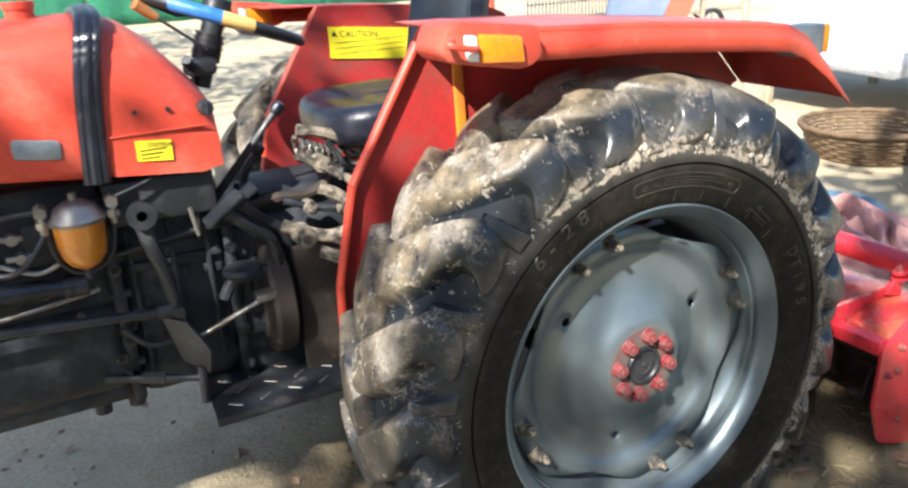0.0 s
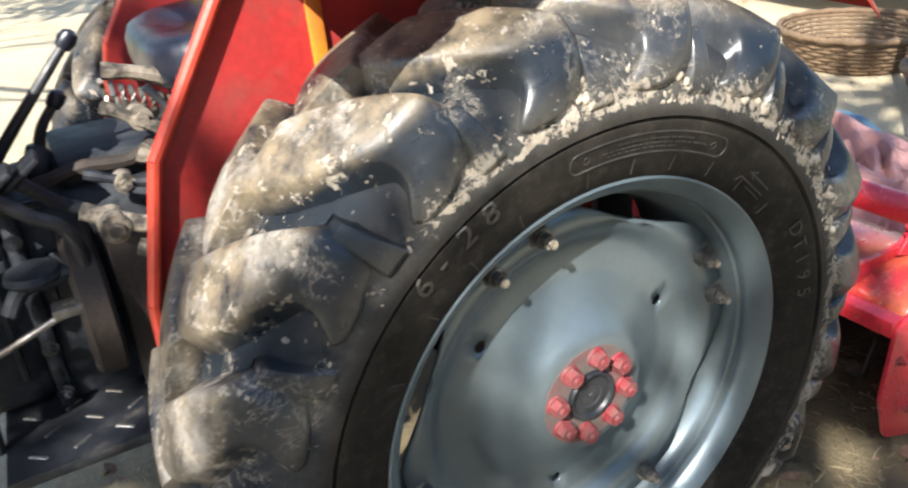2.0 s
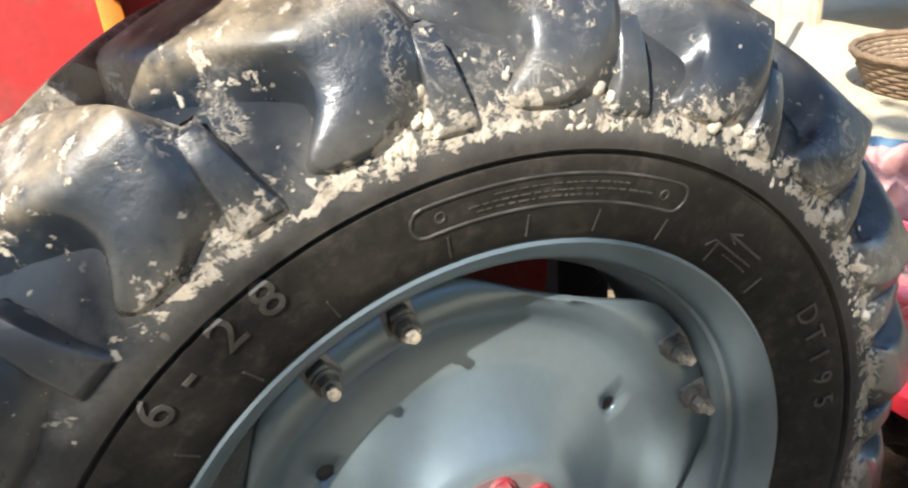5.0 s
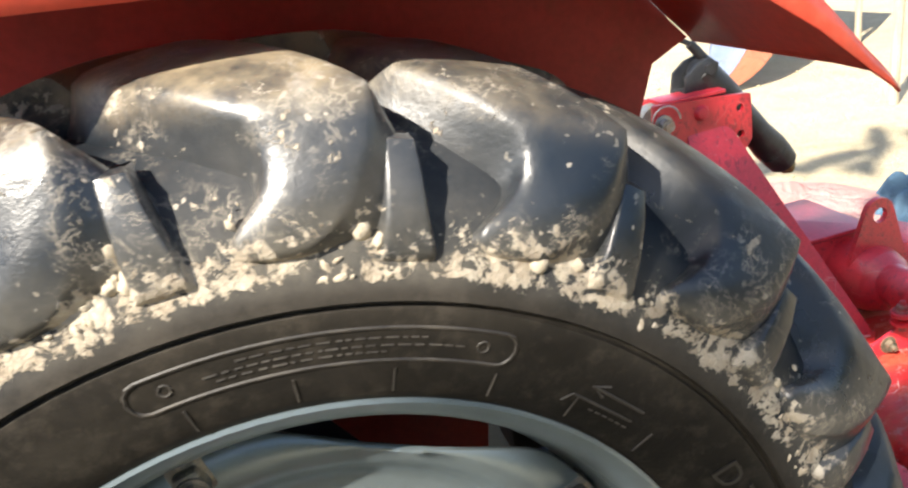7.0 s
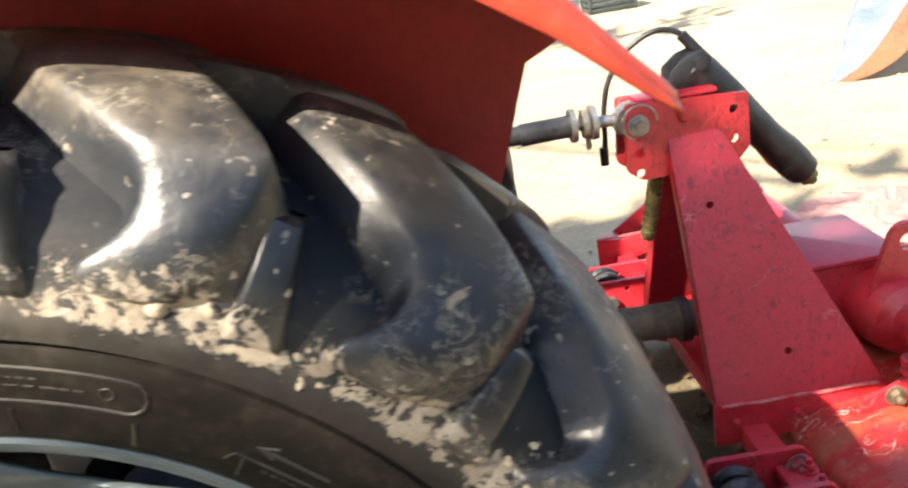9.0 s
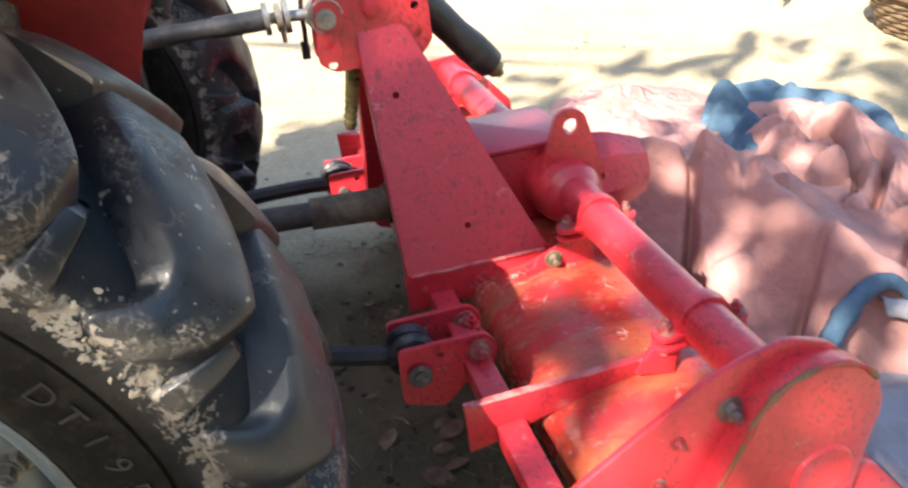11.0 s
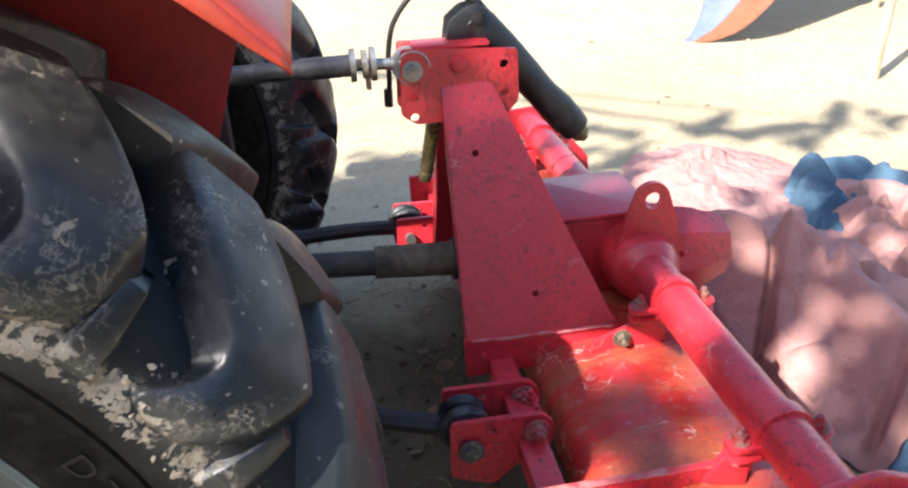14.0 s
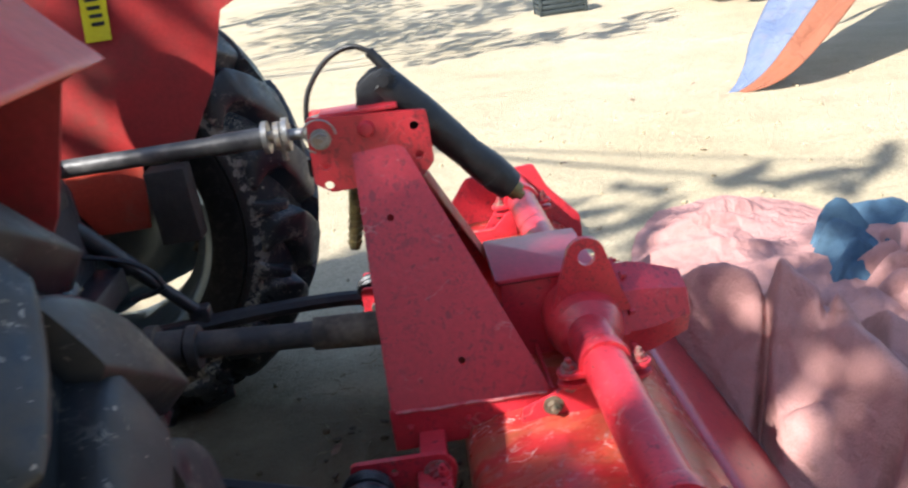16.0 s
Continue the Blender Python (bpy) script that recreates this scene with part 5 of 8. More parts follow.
def seat():
    bm = bmesh.new()
    outline = []
    rows = []
    for h, inset in ((1.085, 0.02), (1.095, 0.004), (1.12, 0.0), (1.15, 0.0), (1.17, 0.008), (1.180, 0.028), (1.178, 0.06), (1.170, 0.11), (1.166, 0.16)):
        ring = []
        for k in range(48):
            a = math.tau * k / 48
            c, s = math.cos(a), math.sin(a)
            rx, ry = 0.235 - inset, 0.235 - inset
            e = 0.55
            ring.append((-0.225 + rx * math.copysign(abs(c) ** e, c), MID_Y + ry * math.copysign(abs(s) ** e, s), h - 0.014 * abs(c) ** 2))
        rows.append(ring)
    g = loft(bm, rows, closed=True)
    bm.faces.new(g[0])
    bm.faces.new(g[-1])
    s = own(part("seat_cushion", bm, VINYL, None, "black vinyl tractor seat cushion", angle=60))
    bm = bmesh.new()
    rows = []
    for x, inset in ((0.03, 0.02), (0.025, 0.004), (0.05, 0.0), (0.085, 0.006), (0.095, 0.03)):
        rows.append([(x - 0.06 + 0.05 * math.sin(math.tau * k / 40), MID_Y + 0.05 + (0.20 - inset) * math.copysign(abs(math.cos(math.tau * k / 40)) ** 0.6, math.cos(math.tau * k / 40)), 1.345 + (0.150 - inset) * math.copysign(abs(math.sin(math.tau * k / 40)) ** 0.6, math.sin(math.tau * k / 40))) for k in range(40)])
    g = loft(bm, rows, closed=True)
    bm.faces.new(g[0])
    bm.faces.new(g[-1])
    own(part("seat_backrest", bm, VINYL, None, "black vinyl backrest", angle=60))
    bm = bmesh.new()
    box(bm, (-0.38, 0.68, 1.055), (-0.02, 0.96, 1.085), 0.006)
    for y in (0.70, 0.94):
        swept(bm, curve_points([(-0.36, y, 1.05), (-0.30, y, 0.98), (-0.15, y, 0.95), (0.02, y, 0.93)], 6), 0.013, 8)
    rod(bm, (-0.38, 0.66, 0.99), (-0.38, 0.98, 0.99), 0.012, seg=10)
    own(part("seat_frame", bm, RUST, None, "rusty seat suspension frame"))
    for y in (0.72, 0.90):
        bm = bmesh.new()
        swept(bm, [(-0.36 + 0.028 * math.cos(k * 0.6), y + 0.028 * math.sin(k * 0.6), 0.93 + 0.0022 * k) for k in range(56)], 0.005, 6)
        own(part("seat_spring", bm, STEEL, None, "muddy steel coil spring"))


seat()


# ---- three-point hitch ----
LINK_BLACK = surface("sooty_black_steel", (0.014, 0.013, 0.013), (0.05, 0.043, 0.036), 12, 0.45, 0.7, rough=0.55, rough2=0.8, relief=0.25)
WORN_BLACK = surface("worn_black_steel", (0.05, 0.05, 0.052), (0.16, 0.155, 0.15), 16, rough=0.4, rough2=0.55, metal=0.3, relief=0.2)


RING_BLACK = surface("rubbed_black_ring", (0.020, 0.021, 0.024), (0.10, 0.10, 0.105), 30, 0.42, 0.62, rough=0.38, rough2=0.5, metal=0.4, relief=0.2)
TAN_DUST = surface("tan_dusted_guard", (0.20, 0.155, 0.10), (0.07, 0.055, 0.04), 14, 0.42, 0.66, rough=0.7, rough2=0.9, relief=0.25)


def hitch():
    bm = bmesh.new()
    rod(bm, (0.22, 0.80, 0.925), (0.70, 0.795, 0.928), 0.017, seg=20)
    rod(bm, (0.60, 0.796, 0.927), (0.695, 0.795, 0.928), 0.020, seg=20)
    t = own(part("top_link", bm, WORN_BLACK, None, "worn grey-black top link tube"))
    bm = bmesh.new()
    for x, r in ((0.690, 0.030), (0.712, 0.026), (0.727, 0.031)):
        rod(bm, (x, 0.795, 0.928), (x + 0.010, 0.795, 0.928), r, seg=24)
    rod(bm, (0.695, 0.795, 0.928), (0.775, 0.790, 0.926), 0.011, seg=14)
    turned(bm, [(0.012, -0.016), (0.028, -0.016), (0.034, 0.0), (0.028, 0.016), (0.012, 0.016)], (0.797, 0.788, 0.924), (0, 1, 0), 28)
    box(bm, (0.716, 0.792, 0.880), (0.726, 0.798, 0.928), 0.002)
    part("lock_nut", bm, GALV, t, "galvanised lock nut and ball end")
    for far in (0, 1):
        yy = lambda v: mirror(v, far) - (0.10 if far else 0.0)
        bm = bmesh.new()
        swept(bm, curve_points([(0.02, yy(0.56), 0.46), (0.30, yy(0.50), 0.455), (0.55, yy(0.44), 0.445), (0.72, yy(0.395), 0.425), (0.80, yy(0.385), 0.410)], 6), [0.021] * 12 + [0.019] * 13, 8)
        arm = own(part("lower_link", bm, LINK_BLACK, None, "heavy black lower link arm, dusty"))
        for y in (0.363, 0.393):
            bm = bmesh.new()
            turned(bm, [(0.014, -0.009), (0.036, -0.009), (0.043, -0.004), (0.043, 0.004), (0.036, 0.009), (0.014, 0.009)], (0.802, yy(y), 0.424), (0, 1, 0), 32)
            part("ball_end_ring", bm, RING_BLACK, arm, "rubbed black steel ring")
        bm = bmesh.new()
        rod(bm, (0.12, yy(0.62), 0.92), (0.40, yy(0.47), 0.48), 0.015, seg=14)
        rod(bm, (0.22, yy(0.567), 0.763), (0.30, yy(0.524), 0.637), 0.022, seg=14)
        box(bm, (0.375, min(yy(0.45), yy(0.49)), 0.44), (0.425, max(yy(0.45), yy(0.49)), 0.50), 0.008)
        own(part("lift_rod", bm, BLACK, None, "black lift rod"))
        bm = bmesh.new()
        rod(bm, (0.02, yy(0.66), 0.93), (0.17, yy(0.62), 0.93), 0.030, 0.022, seg=14)
        own(part("lift_arm", bm, CAST, None, "black hydraulic lift arm"))
    bm = bmesh.new()
    rod(bm, (0.40, 0.80, 0.536), (0.84, 0.80, 0.505), 0.028, 0.026, seg=18)
    shaft = own(part("drive_shaft", bm, DUSTY, None, "black power take-off drive shaft"))
    for name, a, b, r, r2, mt in (("splined_end", (0.24, 0.80, 0.56), (0.34, 0.80, 0.545), 0.040, 0.040, DUSTY), ("joint_yoke", (0.34, 0.80, 0.545), (0.44, 0.80, 0.53), 0.030, 0.038, DUSTY), ("shaft_guard", (0.70, 0.80, 0.515), (1.06, 0.79, 0.495), 0.034, 0.038, TAN_DUST)):
        bm = bmesh.new()
        rod(bm, a, b, r, r2, seg=20)
        part(name, bm, mt, shaft)
    for x, z in ((0.37, 0.541), (0.45, 0.529), (0.86, 0.503)):
        bm = bmesh.new()
        rod(bm, (x, 0.80, z), (x + 0.02, 0.80, z - 0.001), 0.045, seg=18)
        part("shaft_collar", bm, DUSTY, shaft)
    # check chain stay and bent guard rod
    bm = bmesh.new()
    swept(bm, curve_points([(0.16, 0.92, 0.72), (0.26, 0.94, 0.70), (0.34, 0.96, 0.66), (0.37, 0.97, 0.60), (0.30, 0.97, 0.58)], 6), 0.006, 8)
    own(part("guard_rod", bm, BLACK, None, "bent black guard rod"))
    bm = bmesh.new()
    box(bm, (0.20, 0.66, 0.60), (0.30, 0.98, 0.66), 0.01)
    own(part("drawbar_beam", bm, BLACK, None, "black drawbar beam"))
    bm = bmesh.new()
    box(bm, (0.18, 0.74, 0.84), (0.29, 0.86, 0.99), 0.012)
    own(part("top_link_mount", bm, BLACK, None, "black top link mount"))


hitch()

# ---- rotary tiller ----
TILLER_Y = 0.77
tiller = thing("rotary_tiller", (1.1, TILLER_Y, 0), "red rotary tiller hitched behind the tractor, paint scuffed", "rotary tiller")
COVER_RED = surface("scuffed_red_cover", (0.50, 0.030, 0.030), (0.40, 0.095, 0.045), 5, 0.42, 0.62, rough=0.22, rough2=0.34, relief=0.10, dirt=(0.44, 0.20, 0.19), dirt_lo=0.58, dirt_hi=0.72, dirt_scale=48, coat=0.1, stretch=(1, 2.2, 1))


scuff(COVER_RED, (0.20, 0.05, 0.04), (0.70, 0.50, 0.44), 60.0, 0.5, 0.75)


OLIVE_EDGE = surface("rubbed_primer_edge", (0.20, 0.115, 0.055), (0.44, 0.045, 0.04), 28, 0.45, 0.6, rough=0.6, relief=0.3)
# lid red made rosier for the sky it reflects, besides its gloss
LID_RED = surface("glossy_lid_red", (0.54, 0.035, 0.06), (0.46, 0.05, 0.065), 9, rough=0.34, rough2=0.42, relief=0.05, coat=0.3)


def under(ob, parent):
    ob.parent = parent
    if parent is tiller:
        ob.matrix_parent_inverse = Matrix.Translation((-1.1, -TILLER_Y, 0))
    return ob


def till(name, bm, material=None, label="", parent=None, angle=35.0):
    return under(part(name, bm, material or ROTA_RED, None, label, angle=angle), parent or tiller)


def holed_plate(bm, outline, holes, m, thick):
    """A plate with real round holes: outline and holes in its own plane, placed by m, grown along its normal."""
    edges = []
    loops = [outline] + [[(cx + r * math.cos(math.tau * k / 14), cy + r * math.sin(math.tau * k / 14)) for k in range(14)] for cx, cy, r in holes]
    for lp in loops:
        vs = [bm.verts.new(m @ Vector((x, y, 0))) for x, y in lp]
        edges += [bm.edges.new((a, b)) for a, b in zip(vs, vs[1:] + vs[:1])]
    got = bmesh.ops.triangle_fill(bm, use_beauty=True, use_dissolve=False, edges=edges)
    faces = [f for f in got["geom"] if isinstance(f, bmesh.types.BMFace)]
    ext = bmesh.ops.extrude_face_region(bm, geom=faces)
    top = [v for v in ext["geom"] if isinstance(v, bmesh.types.BMVert)]
    bmesh.ops.translate(bm, verts=top, vec=m.to_3x3() @ Vector((0, 0, thick)))


XZ = lambda y: Matrix(((1, 0, 0, 0), (0, 0, -1, y), (0, 1, 0, 0), (0, 0, 0, 1)))


def rounded(points, r=0.012, n=4):
    out = []
    k = len(points)
    for i in range(k):
        p0, p, p1 = Vector(points[i - 1]), Vector(points[i]), Vector(points[(i + 1) % k])
        a, b = (p0 - p), (p1 - p)
        d = min(r, a.length * 0.45, b.length * 0.45)
        a, b = p + a.normalized() * d, p + b.normalized() * d
        for j in range(n + 1):
            t = j / n
            out.append(tuple((1 - t) ** 2 * a + 2 * t * (1 - t) * p + t * t * b))
    return out


def rounded_xy(points, r, z):
    return [(x, y, z) for x, y in rounded(points, r)]


def mast():
    for far in (0, 1):
        yy = (lambda v: 2 * 0.775 - v) if far else (lambda v: v)
        tl, tr, br, bl = (Vector((0.847, yy(0.746), 0.900)), Vector((0.940, yy(0.743), 0.890)), Vector((1.134, yy(0.556), 0.455)), Vector((0.845, yy(0.564), 0.455)))
        ex = (br - bl).normalized()
        ez = ex.cross(tl - bl).normalized()
        if ez.y > 0 and not far or ez.y < 0 and far:
            ez = -ez
        ey = ez.cross(ex)
        m = Matrix((ex, ey, ez)).transposed().to_4x4()
        m.translation = bl
        flat = lambda p: tuple((m.inverted() @ p).xy)
        quad = rounded([flat(p) for p in (bl, br, tr, tl)], 0.018)
        holes = [(*flat(Vector((0.898, yy(0.706), 0.768))), 0.0065), (*flat(Vector((0.984, yy(0.597), 0.520))), 0.0065)]
        bm = bmesh.new()
        holed_plate(bm, quad, holes, m, -0.006)
        plate_ob = till("mast_plate", bm, None, "red sheet-steel mast plate with scuffed paint")
        # folded flanges down both edges
        for a, b, way in ((tl, bl, -0.03), (tr, br, -0.045)):
            bm = bmesh.new()
            side = -ez * abs(way)
            plate(bm, [a, b, b + side, a + side], ex * (1 if way == -0.03 else -1), 0.005, 0.0015)
            till("mast_flange", bm, RUST_RED if way == -0.045 else ROTA_RED)
        bm = bmesh.new()
        plate(bm, [bl + Vector((-0.004, 0, 0.002)), br + Vector((0.006, 0, 0.002)), br + Vector((0.006, 0, -0.072)), bl + Vector((-0.004, 0, -0.085))], (0, 1 if not far else -1, 0), 0.006, 0.002)
        till("mast_skirt", bm)
        bm = bmesh.new()
        swept(bm, [bl.lerp(br, 0.03 + 0.94 * k / 8) + Vector((0, -0.002 if not far else 0.002, -0.003 + 0.0015 * math.sin(k * 2.1))) for k in range(9)], 0.0035, 8)
        till("folded_edge", bm, WORN_EDGE, "rubbed pale fold", plate_ob)
        for x in (0.875, 0.98, 1.09):
            bm = bmesh.new()
            bolt(bm, (x, yy(0.557), 0.425), (0, -1 if not far else 1, 0), 0.006, 0.004, False)
            till("skirt_bolt", bm)
    bm = bmesh.new()
    box(bm, (1.134, 0.562, 0.375), (1.140, 0.988, 0.452), 0.0015)
    till("mast_skirt", bm)
    # bracket for the top link
    for y, name in ((0.741, "top_link_bracket"), (0.806, "top_link_bracket")):
        bm = bmesh.new()
        outline = rounded([(0.772, 0.842), (0.800, 0.822), (0.970, 0.828), (0.992, 0.852), (0.990, 0.947), (0.778, 0.962)], 0.008)
        holed_plate(bm, outline, [(0.965, 0.921, 0.0085), (0.966, 0.868, 0.0085), (0.797, 0.835, 0.0085), (0.797, 0.872, 0.0085), (0.930, 0.840, 0.005)], XZ(y), -0.009)
        till(name, bm, None, "red drilled bracket plate")
    bm = bmesh.new()
    box(bm, (0.80, 0.748, 0.955), (0.94, 0.806, 0.963), 0.002)
    till("bracket_web", bm)
    bm = bmesh.new()
    rod(bm, (0.797, 0.712, 0.922), (0.797, 0.84, 0.922), 0.009, seg=18)
    rod(bm, (0.797, 0.720, 0.922), (0.797, 0.741, 0.922), 0.014, 0.013, seg=6)
    rod(bm, (0.797, 0.737, 0.922), (0.797, 0.741, 0.922), 0.019, seg=20)
    swept(bm, [(0.797 + 0.030 * math.cos(k / 3), 0.728, 0.930 + 0.030 * math.sin(k / 3)) for k in range(14)], 0.002, 6)
    till("top_link_pin", bm, GALV, "greasy steel top link pin")
    bm = bmesh.new()
    turned(bm, [(0.004, -0.012), (0.012, -0.010), (0.016, 0.0)], (0.880, 0.741, 0.928), (0, 1, 0), 20)
    till("rivet", bm)


RUST_RED = surface("rust_edged_red_paint", (0.34, 0.10, 0.05), (0.45, 0.03, 0.03), 18, 0.4, 0.6, rough=0.55, relief=0.3)
mast()


def jack():
    """The black tube with a hose that hangs on the mast."""
    a, b = Vector((0.915, 0.805, 0.998)), Vector((1.132, 0.835, 0.752))
    d = (b - a).normalized()
    bm = bmesh.new()
    turned(bm, [(0.020, -0.012), (0.030, 0.0), (0.035, 0.03), (0.036, 0.09), (0.033, 0.15), (0.032, 0.22), (0.034, 0.27), (0.031, (b - a).length)], a, d, 24)
    for v in bm.verts:
        v.co += Vector((fbm(v.co.x * 22, v.co.y * 22, v.co.z * 22), fbm(v.co.z * 22, v.co.x * 22, 3.0), 0)) * 0.004
    j = till("black_sleeve", bm, HOSE, "black rubber sleeve tube")
    for f in (0.0, 0.18, 0.86):
        p = a.lerp(b, f)
        bm = bmesh.new()
        rod(bm, p, p + d * 0.022, 0.034, seg=24)
        till("sleeve_band", bm, HOSE, "", j)
    bm = bmesh.new()
    rod(bm, b, b + d * 0.022, 0.019, seg=12)
    rod(bm, b + d * 0.020, b + d * 0.035, 0.010, seg=6)
    till("end_fitting", bm, BRASS, "dull brass end fitting", j)
    bm = bmesh.new()
    for y in (0.776, 0.826):
        plate_y(bm, [(0.866, 0.956), (0.906, 0.956), (0.938, 0.985), (0.945, 1.010), (0.925, 1.024), (0.898, 1.016), (0.872, 0.996)], y, 0.008, 0.002)
    box(bm, (0.868, 0.780, 0.956), (0.904, 0.830, 0.964), 0.002)
    rod(bm, (0.922, 0.768, 1.002), (0.922, 0.842, 1.002), 0.012, seg=6)
    till("clamp_block", bm, BLACK, "black clamp block", j)
    bm = bmesh.new()
    swept(bm, curve_points([(0.930, 0.81, 1.02), (0.905, 0.815, 1.050), (0.868, 0.825, 1.062), (0.820, 0.835, 1.040), (0.780, 0.842, 0.99), (0.766, 0.846, 0.935), (0.764, 0.850, 0.88), (0.760, 0.850, 0.835)], 6), 0.0052, 10)
    rod(bm, (0.760, 0.850, 0.862), (0.759, 0.850, 0.828), 0.0085, seg=12)
    rod(bm, (0.905, 0.815, 1.050), (0.935, 0.808, 1.012), 0.010, seg=12)
    till("hose", bm, HOSE, "thin black looped hose", j)
    bm = bmesh.new()
    for k in range(8):
        rod(bm, (0.838 - 0.003 * k, 0.80, 0.800 - 0.014 * k), (0.837 - 0.003 * k, 0.80, 0.790 - 0.014 * k), 0.015, 0.013, seg=12)
    rod(bm, (0.840, 0.80, 0.84), (0.814, 0.80, 0.685), 0.011, seg=10)
    till("toothed_rod", bm, BRASS, "brown toothed rod", j)


BRASS = surface("dull_brass", (0.25, 0.20, 0.08), (0.14, 0.11, 0.06), 25, rough=0.5, metal=0.6, relief=0.2)
jack()

TUBE_X, TUBE_Z, TUBE_R = 1.222, 0.520, 0.039


DULL_BOLT = surface("weathered_bolt", (0.06, 0.065, 0.045), (0.20, 0.15, 0.10), 60, 0.4, 0.6, rough=0.55, metal=0.3, relief=0.3)


def collar(y):
    bm = bmesh.new()
    turned(bm, [(TUBE_R - 0.004, -0.014), (TUBE_R + 0.007, -0.014), (TUBE_R + 0.009, 0.0), (TUBE_R + 0.007, 0.014), (TUBE_R - 0.004, 0.014)], (TUBE_X, y, TUBE_Z), (0, 1, 0), 36)
    ring = till("tube_collar", bm, None, "red clamp collar round the tube")
    for dx, z0 in ((-1, 0.418), (1, 0.42)):
        x = TUBE_X + dx * (TUBE_R + 0.022)
        bm = bmesh.new()
        tab = [(TUBE_X + dx * (TUBE_R - 0.006), y - 0.020)] + [(x + dx * 0.021 * math.cos(a), y + 0.021 * math.sin(a)) for a in [radians(-90 + 20 * k) for k in range(10)]] + [(TUBE_X + dx * (TUBE_R - 0.006), y + 0.020)]
        plate(bm, [(px, py, TUBE_Z - 0.016) for px, py in tab], (0, 0, 1), 0.010, 0.002)
        if y < 0.2 or y > 1.3:
            # gusset down to the rib
            plate_y(bm, [(x - 0.050, z0 + 0.030), (x + 0.020, z0 + 0.010), (x + 0.020, TUBE_Z - 0.027), (x - 0.018, TUBE_Z - 0.027)], y - 0.004, 0.008, 0.0015)
        plate(bm, [(px, py, TUBE_Z - 0.034) for px, py in tab], (0, 0, 1), 0.008, 0.002)
        till("clamp_ear", bm, None, "", ring)
        bm = bmesh.new()
        bolt(bm, (x, y, TUBE_Z - 0.006), (0, 0, 1), 0.0105, 0.010)
        till("clamp_bolt", bm, PLATE_BOLT, "red-painted clamp bolt", ring)
        bm = bmesh.new()
        rod(bm, (x, y, TUBE_Z - 0.034), (x, y, TUBE_Z - 0.046), 0.011, seg=6)
        till("clamp_nut", bm, PLATE_BOLT, "", ring)
    if 0.2 < y < 1.3:
        # low web between the mast skirt and the tube
        bm = bmesh.new()
        plate_y(bm, rounded([(1.070, 0.424), (1.075, 0.452), (1.120, 0.468), (1.160, 0.488), (1.215, 0.490), (1.215, 0.424)], 0.006), y - 0.004, 0.008, 0.0015)
        web = till("clamp_web", bm, None, "red web plate below the clamp", ring)
        bm = bmesh.new()
        bolt(bm, (1.128, y - 0.004, 0.452), (0, -1, 0), 0.0115, 0.010)
        till("web_bolt", bm, DULL_BOLT, "grey-green weathered bolt", web)
    return ring


